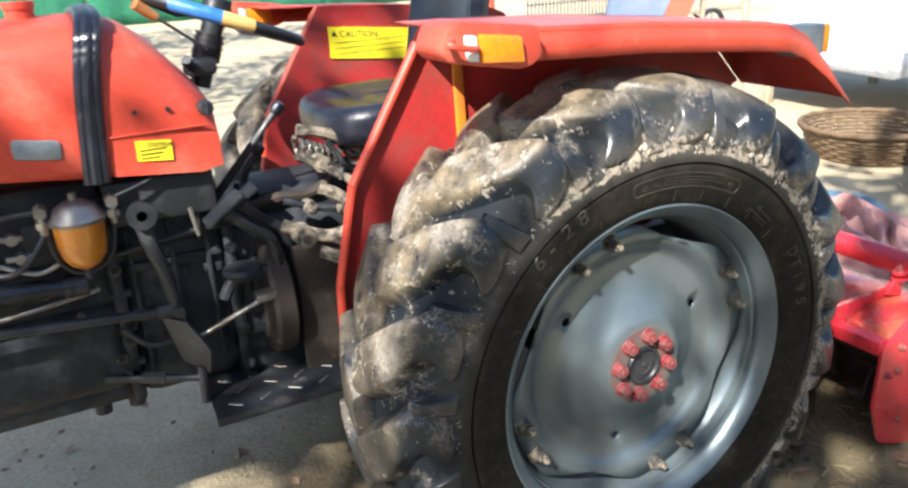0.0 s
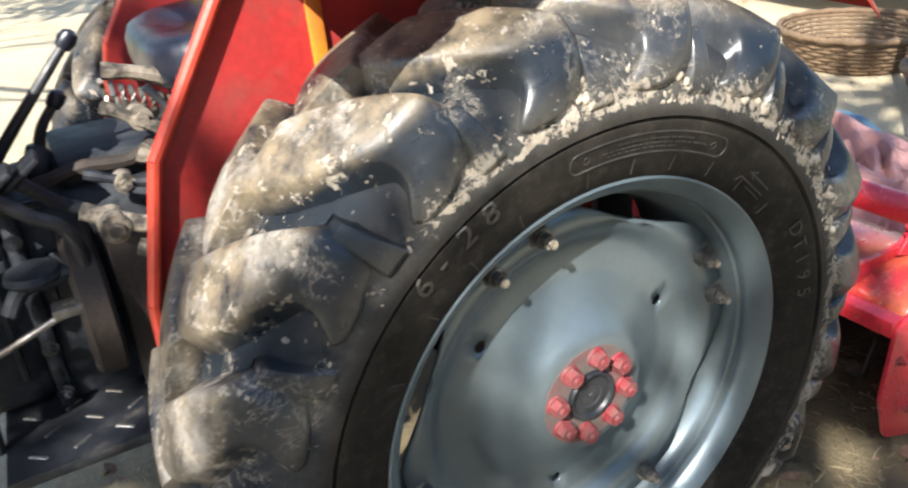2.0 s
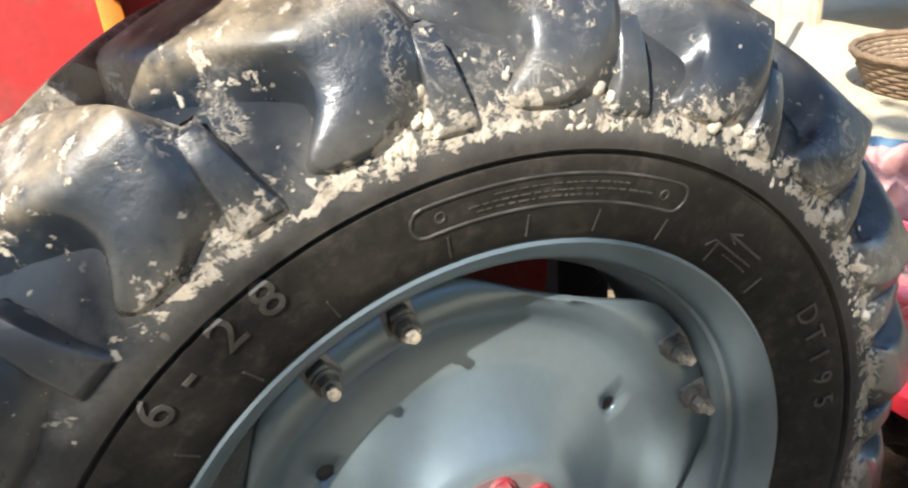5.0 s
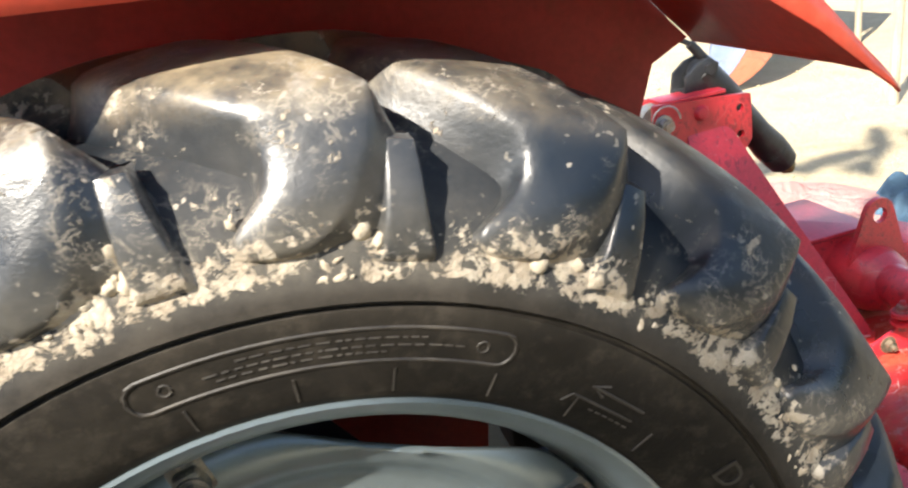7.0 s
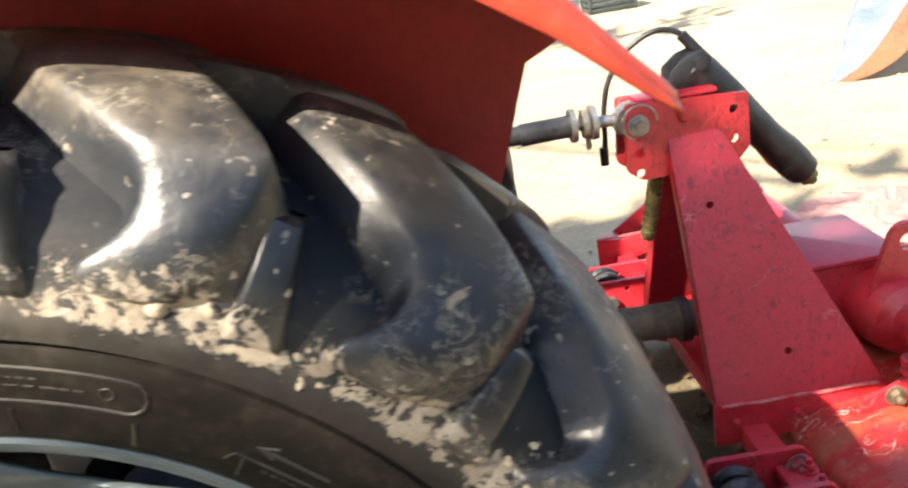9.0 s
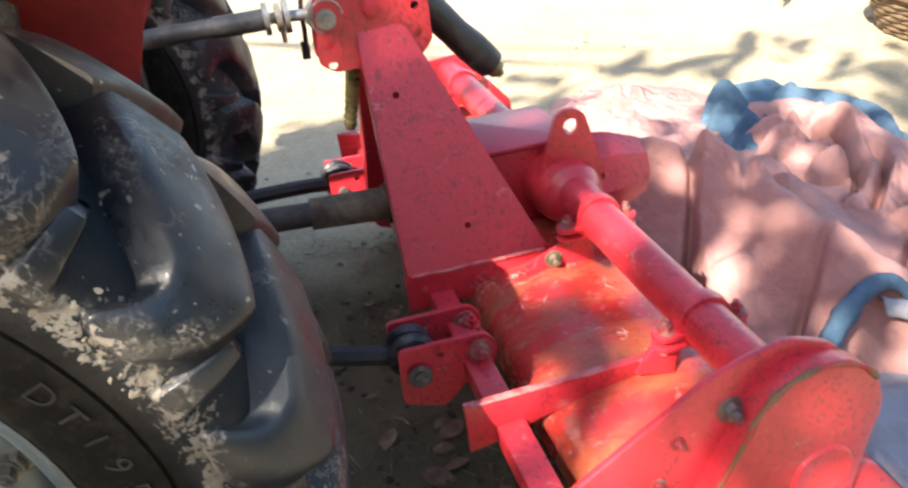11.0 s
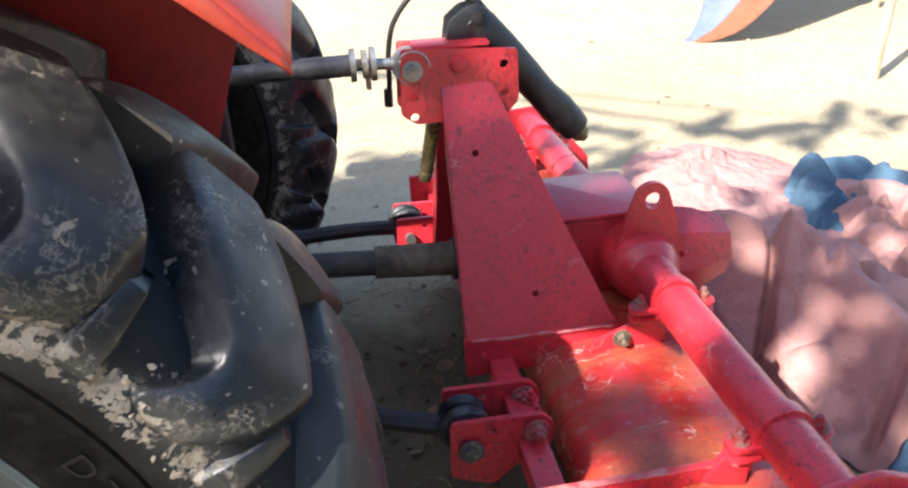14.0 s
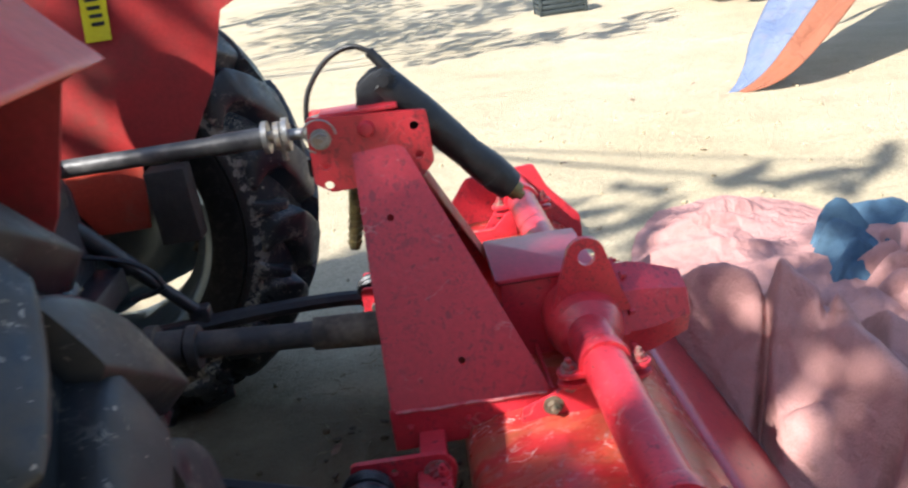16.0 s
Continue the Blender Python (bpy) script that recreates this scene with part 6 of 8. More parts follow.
def body():
    bm = bmesh.new()
    turned(bm, [(TUBE_R, 0.0), (TUBE_R, 0.55), (TUBE_R + 0.004, 0.56), (TUBE_R + 0.004, 0.61), (0.060, 0.63)], (TUBE_X, 0.0, TUBE_Z), (0, 1, 0), 40)
    till("cross_tube", bm, None, "thick red cross tube")
    bm = bmesh.new()
    turned(bm, [(TUBE_R, 0.0), (TUBE_R, 0.64)], (TUBE_X, 0.90, TUBE_Z), (0, 1, 0), 40)
    till("cross_tube", bm, None, "thick red cross tube")
    for y in (0.145, 0.515, 1.02, 1.40):
        collar(y)
    # gearbox
    bm = bmesh.new()
    turned(bm, [(0.041, -0.094), (0.044, -0.086), (0.054, -0.074), (0.066, -0.050), (0.073, -0.020), (0.075, 0.0), (0.074, 0.03), (0.070, 0.12)], (TUBE_X + 0.004, 0.685, TUBE_Z - 0.010), (0, 1, 0), 40)
    box(bm, (1.080, 0.73, 0.40), (1.262, 0.925, 0.590), 0.004)
    turned(bm, [(0.100, 0.0), (0.100, 0.09), (0.094, 0.12), (0.066, 0.195), (0.045, 0.202)], (1.245, 0.765, 0.482), (1, 0.0, 0), 8)
    turned(bm, [(0.110, -0.008), (0.110, 0.008)], (1.300, 0.765, 0.482), (1, 0, 0), 8)
    gb = till("gearbox", bm, None, "red bevel gearbox", angle=30)
    bm = bmesh.new()
    pts = [(1.160, 0.535), (1.316, 0.530), (1.300, 0.570), (1.270, 0.665)]
    for k in range(1, 8):
        a = radians(20 + 20 * k)
        pts.append((1.236 + 0.036 * math.cos(a), 0.652 + 0.036 * math.sin(a)))
    pts.append((1.204, 0.668))
    holed_plate(bm, pts, [(1.238, 0.650, 0.017)], XZ(0.664), -0.012)
    till("lifting_eye", bm, None, "red lifting eye plate", gb)
    for k in range(8):
        a = math.tau * (k + 0.5) / 8
        bm = bmesh.new()
        bolt(bm, (1.310, 0.765 + 0.097 * math.cos(a), 0.482 + 0.097 * math.sin(a)), (1, 0, 0), 0.008, 0.006, False)
        till("gearbox_bolt", bm, None, "", gb)
    bm = bmesh.new()
    box(bm, (1.077, 0.727, 0.590), (1.265, 0.928, 0.595), 0.001)
    till("lid_gasket", bm, LINK_BLACK, "black gasket under the lid", gb)
    bm = bmesh.new()
    plate(bm, rounded_xy([(1.070, 0.720), (1.268, 0.720), (1.268, 0.934), (1.070, 0.934)], 0.012, 0.595), (0, 0, 1), 0.009, 0.0015)
    till("gearbox_lid", bm, LID_RED, "flat glossy red gearbox lid", gb)
    # bar, cover
    bm = bmesh.new()
    box(bm, (0.886, -0.002, 0.362), (0.934, 1.542, 0.405), 0.005)
    till("front_bar", bm, None, "square red front bar")
    prof = [(0.966, 0.330), (0.970, 0.375), (0.984, 0.400), (1.035, 0.418), (1.12, 0.428), (1.215, 0.430), (1.29, 0.415), (1.35, 0.375), (1.40, 0.31), (1.42, 0.24)]
    bm = bmesh.new()
    ys = [0.004 + 1.53 * k / 40 for k in range(41)]
    loft(bm, [[(x + 0.003 * fbm(x * 6, y * 6, 2), y, z + 0.005 * fbm(x * 5, y * 5, 7)) for x, z in prof] for y in ys])
    solid(till("rotor_cover", bm, COVER_RED, "scuffed red rotor cover", angle=50), 0.005)
    for y in (0.16, 1.37):
        bm = bmesh.new()
        plate_y(bm, [(0.838, 0.456), (0.90, 0.448), (1.00, 0.452), (1.14, 0.462), (1.178, 0.500), (1.198, 0.500), (1.20, 0.43), (1.06, 0.415), (0.955, 0.395), (0.905, 0.375), (0.840, 0.366)], y, 0.010)
        rib = till("cover_rib", bm, None, "red rib plate across the cover")
        bm = bmesh.new()
        box(bm, (0.838, y - 0.002, 0.455), (1.14, y + 0.012, 0.4585), 0.0015)
        till("rib_lip", bm, WORN_EDGE, "rubbed pale upper edge", rib)
    # lower hitch forks
    for far in (0, 1):
        yy = lambda v: mirror(v, far) - (0.10 if far else 0)
        for y in (0.335, 0.425):
            bm = bmesh.new()
            outline = rounded([(0.775, 0.455), (0.930, 0.452), (0.950, 0.425), (0.940, 0.380), (0.885, 0.355), (0.845, 0.318), (0.772, 0.345)], 0.012)
            holed_plate(bm, outline, [(0.845, 0.430, 0.007)], XZ(yy(y)), -0.010)
            till("hitch_fork", bm, None, "red hitch fork plate")
            bm = bmesh.new()
            sgn = -1 if not far else 1
            bolt(bm, (0.915, yy(y) + sgn * 0.010, 0.428), (0, sgn, 0), 0.014, 0.010)
            bolt(bm, (0.90, yy(y) + sgn * 0.010, 0.382), (0, sgn, 0), 0.010, 0.008)
            till("fork_bolt", bm, PLATE_BOLT, "red-painted fork bolt")
        bm = bmesh.new()
        rod(bm, (0.806, yy(0.317), 0.404), (0.806, yy(0.440), 0.404), 0.013, seg=18)
        rod(bm, (0.806, yy(0.322), 0.404), (0.806, yy(0.327), 0.404), 0.021, seg=20)
        till("hitch_pin", bm, CLAMP, "worn steel hitch pin")
        bm = bmesh.new()
        box(bm, (0.882, min(yy(0.335), yy(0.425)), 0.405), (0.938, max(yy(0.335), yy(0.425)), 0.428), 0.004)
        for y in (0.36, 0.40):
            bolt(bm, (0.925, yy(y), 0.428), (0, 0, 1), 0.009, 0.010)
        till("bar_clamp", bm)
    # side plates with the drive case on the near one
    for near in (1, 0):
        y = -0.014 if near else 1.536
        bm = bmesh.new()
        outline = rounded([(0.888, 0.383), (1.044, 0.486), (1.136, 0.546), (1.192, 0.566), (1.262, 0.578), (1.328, 0.552), (1.378, 0.49), (1.408, 0.415), (1.413, 0.345), (1.385, 0.15), (1.35, 0.05), (1.25, 0.012), (1.05, 0.015), (0.93, 0.06), (0.878, 0.20)], 0.02)
        if not near:
            outline = rounded([(0.888, 0.383), (1.020, 0.470), (1.085, 0.560), (1.285, 0.575), (1.320, 0.500), (1.408, 0.400), (1.413, 0.345), (1.385, 0.15), (1.35, 0.05), (1.25, 0.012), (1.05, 0.015), (0.93, 0.06), (0.878, 0.20)], 0.012)
        plate_y(bm, outline, y, 0.012, 0.003)
        sp = till("side_plate", bm, None, "red steel side plate, paint chipped")
        if not near:
            continue
        bm = bmesh.new()
        case = []
        for k in range(13):
            a = radians(-20 + 15.5 * k)
            case.append((1.286 + 0.112 * math.cos(a), 0.440 + 0.112 * math.sin(a)))
        case += [(1.118, 0.34), (1.098, 0.20)]
        for k in range(7):
            a = radians(185 + 25 * k)
            case.append((1.232 + 0.128 * math.cos(a), 0.165 + 0.128 * math.sin(a)))
        plate_y(bm, case, -0.052, 0.040, 0.006)
        cs = till("drive_case", bm, None, "raised red drive case cover", sp)
        bm = bmesh.new()
        swept(bm, [(1.286 + 0.1105 * math.cos(radians(d)), -0.0515, 0.440 + 0.1105 * math.sin(radians(d))) for d in range(35, 171, 9)] + [(1.128, -0.0515, 0.36)], [0.0045 + 0.0015 * math.sin(k * 1.9) for k in range(17)], 8)
        till("case_rim", bm, OLIVE_EDGE, "edge rubbed to olive-brown primer", cs)
        bm = bmesh.new()
        turned(bm, [(0.030, 0.0), (0.030, -0.006), (0.024, -0.008), (0.022, -0.004), (0.006, -0.004)], (1.232, -0.052, 0.185), (0, 1, 0), 24)
        rod(bm, (1.232, -0.054, 0.185), (1.232, -0.062, 0.185), 0.012, seg=6)
        till("filler_plug", bm, PLATE_BOLT, "worn filler plug", sp)
        bm = bmesh.new()
        turned(bm, [(0.052, 0.0), (0.048, -0.004), (0.040, -0.004), (0.036, -0.002), (0.01, -0.002)], (1.312, -0.052, 0.345), (0, 1, 0), 32)
        till("bearing_cap", bm, None, "", sp)
        for x, z, r in ((1.173, 0.485, 0.014), (1.066, 0.381, 0.007), (1.029, 0.304, 0.007), (0.965, 0.299, 0.009), (0.970, 0.376, 0.009), (0.921, 0.295, 0.009), (1.094, 0.450, 0.007), (1.330, 0.530, 0.007), (1.050, 0.20, 0.007), (1.00, 0.12, 0.008)):
            bm = bmesh.new()
            bolt(bm, (x, -0.014, z), (0, -1, 0), r, r * 0.8)
            till("plate_bolt", bm, STEEL if r > 0.012 else PLATE_BOLT, "", sp)
    # rear levelling board
    bm = bmesh.new()
    line = [(1.412, 0.285), (1.45, 0.255), (1.50, 0.205), (1.57, 0.13), (1.635, 0.045)]
    loft(bm, [[(x, y, z) for x, z in line] for y in (0.02, 0.40, 0.77, 1.15, 1.52)])
    solid(till("levelling_board", bm, None, "red rear levelling board"), 0.018)
    bm = bmesh.new()
    plate_y(bm, rounded([(1.400, 0.262), (1.470, 0.252), (1.620, 0.062), (1.614, 0.046), (1.385, 0.075)], 0.012), 0.002, 0.014, 0.002)
    end = till("board_end", bm, None, "red end plate of the board")
    bm = bmesh.new()
    plate_y(bm, [(1.385, 0.075), (1.614, 0.046), (1.606, 0.020), (1.400, 0.040)], 0.006, 0.010, 0.002)
    till("wear_strip", bm, STEEL, "scraped bare lower edge", end)
    # rotor with blades
    bm = bmesh.new()
    rod(bm, (1.20, 0.0, 0.205), (1.20, 1.53, 0.205), 0.035, seg=20)
    rotor = till("rotor_shaft", bm, RUST, "rusty rotor shaft")
    bm = bmesh.new()
    plate_y(bm, [(0.03, -0.02), (0.03, 0.02), (0.10, 0.035), (0.155, 0.075), (0.165, 0.06), (0.12, 0.005), (0.09, -0.02)], -0.004, 0.008, 0.0015)
    box(bm, (0.135, -0.004, 0.05), (0.165, 0.055, 0.075), 0.003)
    blade = till("tine", bm, RUST, "curved rusty tine", rotor)
    blade.matrix_basis = Matrix.Translation((1.20, 0.06, 0.205))
    for k in range(1, 30):
        b = new("tine", blade.data)
        b.parent = rotor
        tagged(b, "curved rusty tine")
        b.matrix_basis = pose(1.20, 0.06 + 0.049 * k, 0.205, 0, 77 * k, 0)


body()


# ---- cloths on the ground ----
def cloth_material(name, a, b, stain, scale=3.0, rumple=0.25):
    m, nt, p, co = start(name)
    col = mix_rgb(nt, noise_fac(nt, co, scale, 0.35, 0.68, 6, 0.6), a, b)
    col = mix_rgb(nt, calc(nt, "MULTIPLY", noise_fac(nt, co, 9.0, 0.52, 0.75, 7, 0.7), 0.7), col, stain)
    weave = noise_fac(nt, co, 260.0, 0.3, 0.7, 2)
    col = mix_rgb(nt, 0.10, col, mix_rgb(nt, weave, (0.1, 0.1, 0.1), (0.9, 0.9, 0.9)), "OVERLAY")
    nt.links.new(col, p.inputs["Base Color"])
    p.inputs["Roughness"].default_value = 0.85
    wrinkle = noise_fac(nt, co, 7.0, 0.2, 0.8, 4.0, 0.55, 0.6, (1.6, 0.7, 1.0))
    # soft creases: valleys where a slow noise crosses its middle
    off = from_middle(nt, noise_fac(nt, co, 3.4, 0.0, 1.0, 1.5, 0.5, 0.3, (1.5, 0.8, 1.0)))
    wrinkle = calc(nt, "ADD", wrinkle, calc(nt, "MULTIPLY", calc(nt, "DIVIDE", calc(nt, "MINIMUM", off, 0.10), 0.10), 0.6))
    # sharp pinched creases that come and go
    pinch = from_middle(nt, noise_fac(nt, co, 6.5, 0.0, 1.0, 2.0, 0.45, 0.5, (1.0, 0.6, 1.0)))
    pinch = calc(nt, "MULTIPLY", calc(nt, "SUBTRACT", 1.0, calc(nt, "DIVIDE", calc(nt, "MINIMUM", pinch, 0.05), 0.05)), noise_fac(nt, co, 2.6, 0.46, 0.58, 3.0, 0.5))
    wrinkle = calc(nt, "ADD", calc(nt, "MULTIPLY", wrinkle, 0.8), calc(nt, "MULTIPLY", pinch, 0.35))
    bump(nt, p, calc(nt, "ADD", calc(nt, "ADD", calc(nt, "MULTIPLY", noise_fac(nt, co, 24.0, 0.2, 0.8, 5, 0.6), rumple), calc(nt, "MULTIPLY", weave, 0.05)), calc(nt, "MULTIPLY", wrinkle, 0.6)), 0.8, 0.032)
    return m


PINK = cloth_material("pink_tarpaulin", (0.52, 0.275, 0.245), (0.43, 0.215, 0.19), (0.31, 0.155, 0.135))
BLUE = cloth_material("blue_tarpaulin", (0.062, 0.130, 0.200), (0.115, 0.195, 0.265), (0.040, 0.080, 0.125))
WHITE = cloth_material("white_sheet", (0.31, 0.31, 0.335), (0.26, 0.26, 0.29), (0.20, 0.19, 0.185), rumple=0.08)


def fold_over(x, y, z, lines):
    """Raise the cloth along each fold line: a crest that falls off to either side."""
    for line, lw, rw in lines:
        best, rise_at, left, along, gone = np.full(x.shape, 1e9), np.zeros(x.shape), np.zeros(x.shape, bool), np.zeros(x.shape), 0.0
        for a, b in zip(line, line[1:]):
            dx, dy = b.x - a.x, b.y - a.y
            t = np.clip(((x - a.x) * dx + (y - a.y) * dy) / (dx * dx + dy * dy + 1e-9), 0, 1)
            ox, oy = x - a.x - t * dx, y - a.y - t * dy
            d = np.hypot(ox, oy)
            near = d < best
            best, rise_at = np.where(near, d, best), np.where(near, a.z + (b.z - a.z) * t, rise_at)
            left = np.where(near, dx * (y - a.y) - dy * (x - a.x) > 0, left)
            along = np.where(near, gone + t * math.hypot(dx, dy), along)
            gone += math.hypot(dx, dy)
        # the sheet hangs from a high crest in uneven drapes
        drape = 1 + (0.20 * np.sin(17 * along + 2.0 * np.sin(5 * along)) * np.minimum(1, best / 0.05) if line[1].z > 0.2 else 0.15 * np.sin(25 * along))
        rise = rise_at * np.exp(-(np.maximum(0, np.hypot(best, 0.02) - 0.02) / (np.where(left, lw, rw) * drape)) ** 1.25)
        z = np.maximum(z, rise) + 0.18 * np.minimum(z, rise)
    return z


def tuck_in(x, y, z, tucks):
    """Lay the cloth double along each line: it steps up on the left of the line and sinks into a narrow crease at the step's foot."""
    for keys, rise, reach in tucks:
        rise *= 1.7
        line = curve_points([(a, b, 0.0) for a, b in keys], 6)
        best, side, along, gone = np.full(x.shape, 1e9), np.zeros(x.shape), np.zeros(x.shape), 0.0
        for a, b in zip(line, line[1:]):
            dx, dy = b.x - a.x, b.y - a.y
            size = math.hypot(dx, dy) + 1e-9
            t = np.clip(((x - a.x) * dx + (y - a.y) * dy) / size ** 2, 0, 1)
            d = np.hypot(x - a.x - t * dx, y - a.y - t * dy)
            near = d < best
            best = np.where(near, d, best)
            side = np.where(near, np.sign(dx * (y - a.y) - dy * (x - a.x)), side)
            along = np.where(near, gone + t * size, along)
            gone += size
        ends = np.sqrt(np.clip(np.sin(np.pi * np.clip(along / gone, 0, 1)), 0, 1))
        s = best * side
        up = 1 / (1 + np.exp(np.clip(-(s - 0.006) / 0.0035, -40, 40))) * np.exp(-np.maximum(s, 0) / reach)
        z = z + ends * (rise * up - 0.9 * rise * np.exp(-((s + 0.008) / 0.014) ** 2))
    return z


def heap(name, centre, size, height, fold, seed, material, turn, res, creases, edge_wave=0.16, squeeze=2.2, ridges=(), tucks=()):
    """A crumpled cloth: a low dome with long soft folds. creases: direction in degrees, waves per metre, weight; ridges: a line of (x, y, height) with its fall on either side."""
    bm = bmesh.new()
    c, s = math.cos(radians(turn)), math.sin(radians(turn))
    lines = [(curve_points(keys, 5), lw, rw) for keys, lw, rw in ridges]
    grid, spots = [], []
    for i in range(res + 1):
        for j in range(res + 1):
            u, v = 2 * i / res - 1, 2 * j / res - 1
            r = math.hypot(u, v)
            rr = max(abs(u), abs(v))
            k = rr / max(r, 1e-6)
            ang = math.atan2(v, u)
            edge = 1 + edge_wave * fbm(math.cos(ang) * 1.5 + seed, math.sin(ang) * 1.5) + 0.02 * fbm(math.cos(ang) * 4 + seed, math.sin(ang) * 4)
            x0, y0 = u * k * edge * size[0], v * k * edge * size[1]
            x, y = centre[0] + c * x0 - s * y0, centre[1] + s * x0 + c * y0
            dome = max(0.0, 1 - rr ** squeeze)
            wx, wy = x + 0.16 * fbm(x * 1.8, y * 1.8, seed), y + 0.16 * fbm(x * 1.8, y * 1.8, seed + 5)
            z = height * dome * (0.8 + 0.55 * fbm(x * 1.3, y * 1.3, seed + 2, 2))
            for d, waves, weight in creases:
                a = radians(d)
                along, across = wx * math.cos(a) + wy * math.sin(a), -wx * math.sin(a) + wy * math.cos(a)
                n = noise.noise(Vector((along * waves * 0.28, across * waves, seed + d)))
                z += fold * weight * (0.6 * math.exp(-(n * 9.0) ** 2) + 0.55 * math.exp(-(n * 3.0) ** 2)) * (0.10 + 0.90 * min(1.0, dome * 2.2))
            spots.append((x, y, z, min(1.0, 8 * (1 - rr) + 0.12)))
    spots = np.array(spots)
    zs = fold_over(spots[:, 0] + 0.03 * np.sin(spots[:, 1] * 9 + seed), spots[:, 1] + 0.02 * np.sin(spots[:, 0] * 11), spots[:, 2], lines)
    zs = tuck_in(spots[:, 0] + 0.012 * np.sin(spots[:, 1] * 23), spots[:, 1], zs, tucks)
    for i in range(res + 1):
        row = []
        for j in range(res + 1):
            x, y, _, fade = spots[i * (res + 1) + j]
            z = float(zs[i * (res + 1) + j]) + 0.005 * fbm(x * 16, y * 16, seed)
            row.append(bm.verts.new((x, y, ground_z(x, y) + max(0.003, z * fade + 0.008))))
        grid.append(row)
    for a, b in zip(grid, grid[1:]):
        for j in range(res):
            bm.faces.new((a[j], a[j + 1], b[j + 1], b[j]))
    return part(name, bm, material, None, "", angle=180)


def fan(rnd, a0, a1, b0, b1, count, lo, hi, wide):
    """Fold lines that run from the line a0-a1 across to the line b0-b1, each bent a little."""
    out = []
    for k in range(count):
        t = (k + 0.5) / count
        p = Vector(a0).lerp(Vector(a1), min(1.0, max(0.0, t + rnd.uniform(-0.10, 0.10))))
        q = Vector(b0).lerp(Vector(b1), min(1.0, max(0.0, t + rnd.uniform(-0.16, 0.16))))
        m = p.lerp(q, rnd.uniform(0.35, 0.65)) + Vector((rnd.uniform(-0.05, 0.05), rnd.uniform(-0.05, 0.05)))
        h = rnd.uniform(lo, hi)
        out.append(([(p.x, p.y, h * rnd.uniform(0.05, 0.25)), (m.x, m.y, h), (q.x, q.y, h * rnd.uniform(0.05, 0.25))], wide * rnd.uniform(0.7, 1.6), wide * rnd.uniform(0.5, 1.1)))
    return tuple(out)


rnd_fold = random.Random(41)
FOLDS = fan(rnd_fold, (1.90, 1.30), (2.36, 1.34), (2.02, 0.42), (2.42, 0.52), 3, 0.09, 0.13, 0.11) + fan(rnd_fold, (1.66, 1.62), (1.74, 2.30), (2.30, 1.46), (2.26, 2.16), 4, 0.07, 0.12, 0.08) + fan(rnd_fold, (1.56, 1.10), (1.66, 0.55), (1.80, 1.00), (1.92, 0.50), 3, 0.08, 0.13, 0.06) + fan(rnd_fold, (2.16, 1.50), (2.20, 1.08), (2.46, 1.46), (2.44, 1.10), 5, 0.13, 0.18, 0.028)
pink = heap("tarpaulin", (2.08, 1.36), (0.55, 1.08), 0.050, 0.014, 3, PINK, -4, 290, ((70, 1.8, 1.0), (28, 2.8, 0.8), (115, 4.0, 0.6), (50, 7.0, 0.38)), 0.10, ridges=(
    ([(1.66, 1.30, 0.24), (1.72, 1.16, 0.33), (1.80, 0.90, 0.30), (1.90, 0.62, 0.25), (1.98, 0.44, 0.18)], 0.10, 0.085),
    ([(2.44, 1.72, 0.10), (2.50, 1.55, 0.14), (2.52, 1.28, 0.15), (2.50, 1.02, 0.14), (2.42, 0.82, 0.10)], 0.10, 0.14)) + FOLDS, tucks=(
    ([(2.07, 1.15), (2.00, 0.96), (1.97, 0.79), (1.99, 0.64), (2.04, 0.57)], 0.055, 0.12),
    ([(1.98, 1.20), (1.89, 0.99), (1.82, 0.85)], 0.045, 0.07),
    ([(2.37, 1.45), (2.37, 1.34), (2.45, 1.33), (2.40, 1.15), (2.27, 0.97), (2.19, 0.94)], 0.06, 0.08),
    ([(2.25, 1.17), (2.22, 1.08), (2.33, 1.09)], 0.045, 0.05),
    ([(2.23, 0.81), (2.25, 0.75), (2.38, 0.76)], 0.045, 0.09),
    ([(2.25, 0.74), (2.14, 0.59), (2.08, 0.45)], 0.045, 0.09),
    ([(2.43, 1.12), (2.37, 0.98), (2.23, 0.84)], 0.04, 0.06),
    ([(2.45, 1.66), (2.36, 1.49), (2.36, 1.41)], 0.045, 0.06),
    ([(1.78, 1.12), (1.70, 0.91), (1.60, 0.70)], 0.06, 0.09),
    ([(1.89, 0.63), (1.76, 0.54), (1.60, 0.46)], 0.045, 0.10),
    ([(2.22, 1.19), (2.14, 1.29), (2.04, 1.31)], 0.045, 0.08)))
tagged(pink, "crumpled faded pink tarpaulin heaped behind the tiller", "tarpaulin")
blue = heap("tarpaulin", (2.56, 1.50), (0.17, 0.58), 0.05, 0.036, 11, BLUE, 6, 160, ((80, 2.2, 1.0), (30, 4.0, 0.6), (120, 7.0, 0.4)), 0.18, ridges=fan(random.Random(6), (2.42, 2.00), (2.44, 1.02), (2.72, 1.95), (2.66, 1.06), 12, 0.07, 0.13, 0.026) + (([(2.40, 2.00, 0.07), (2.52, 1.84, 0.12), (2.60, 1.55, 0.15), (2.58, 1.24, 0.17), (2.50, 1.00, 0.12)], 0.07, 0.08),))
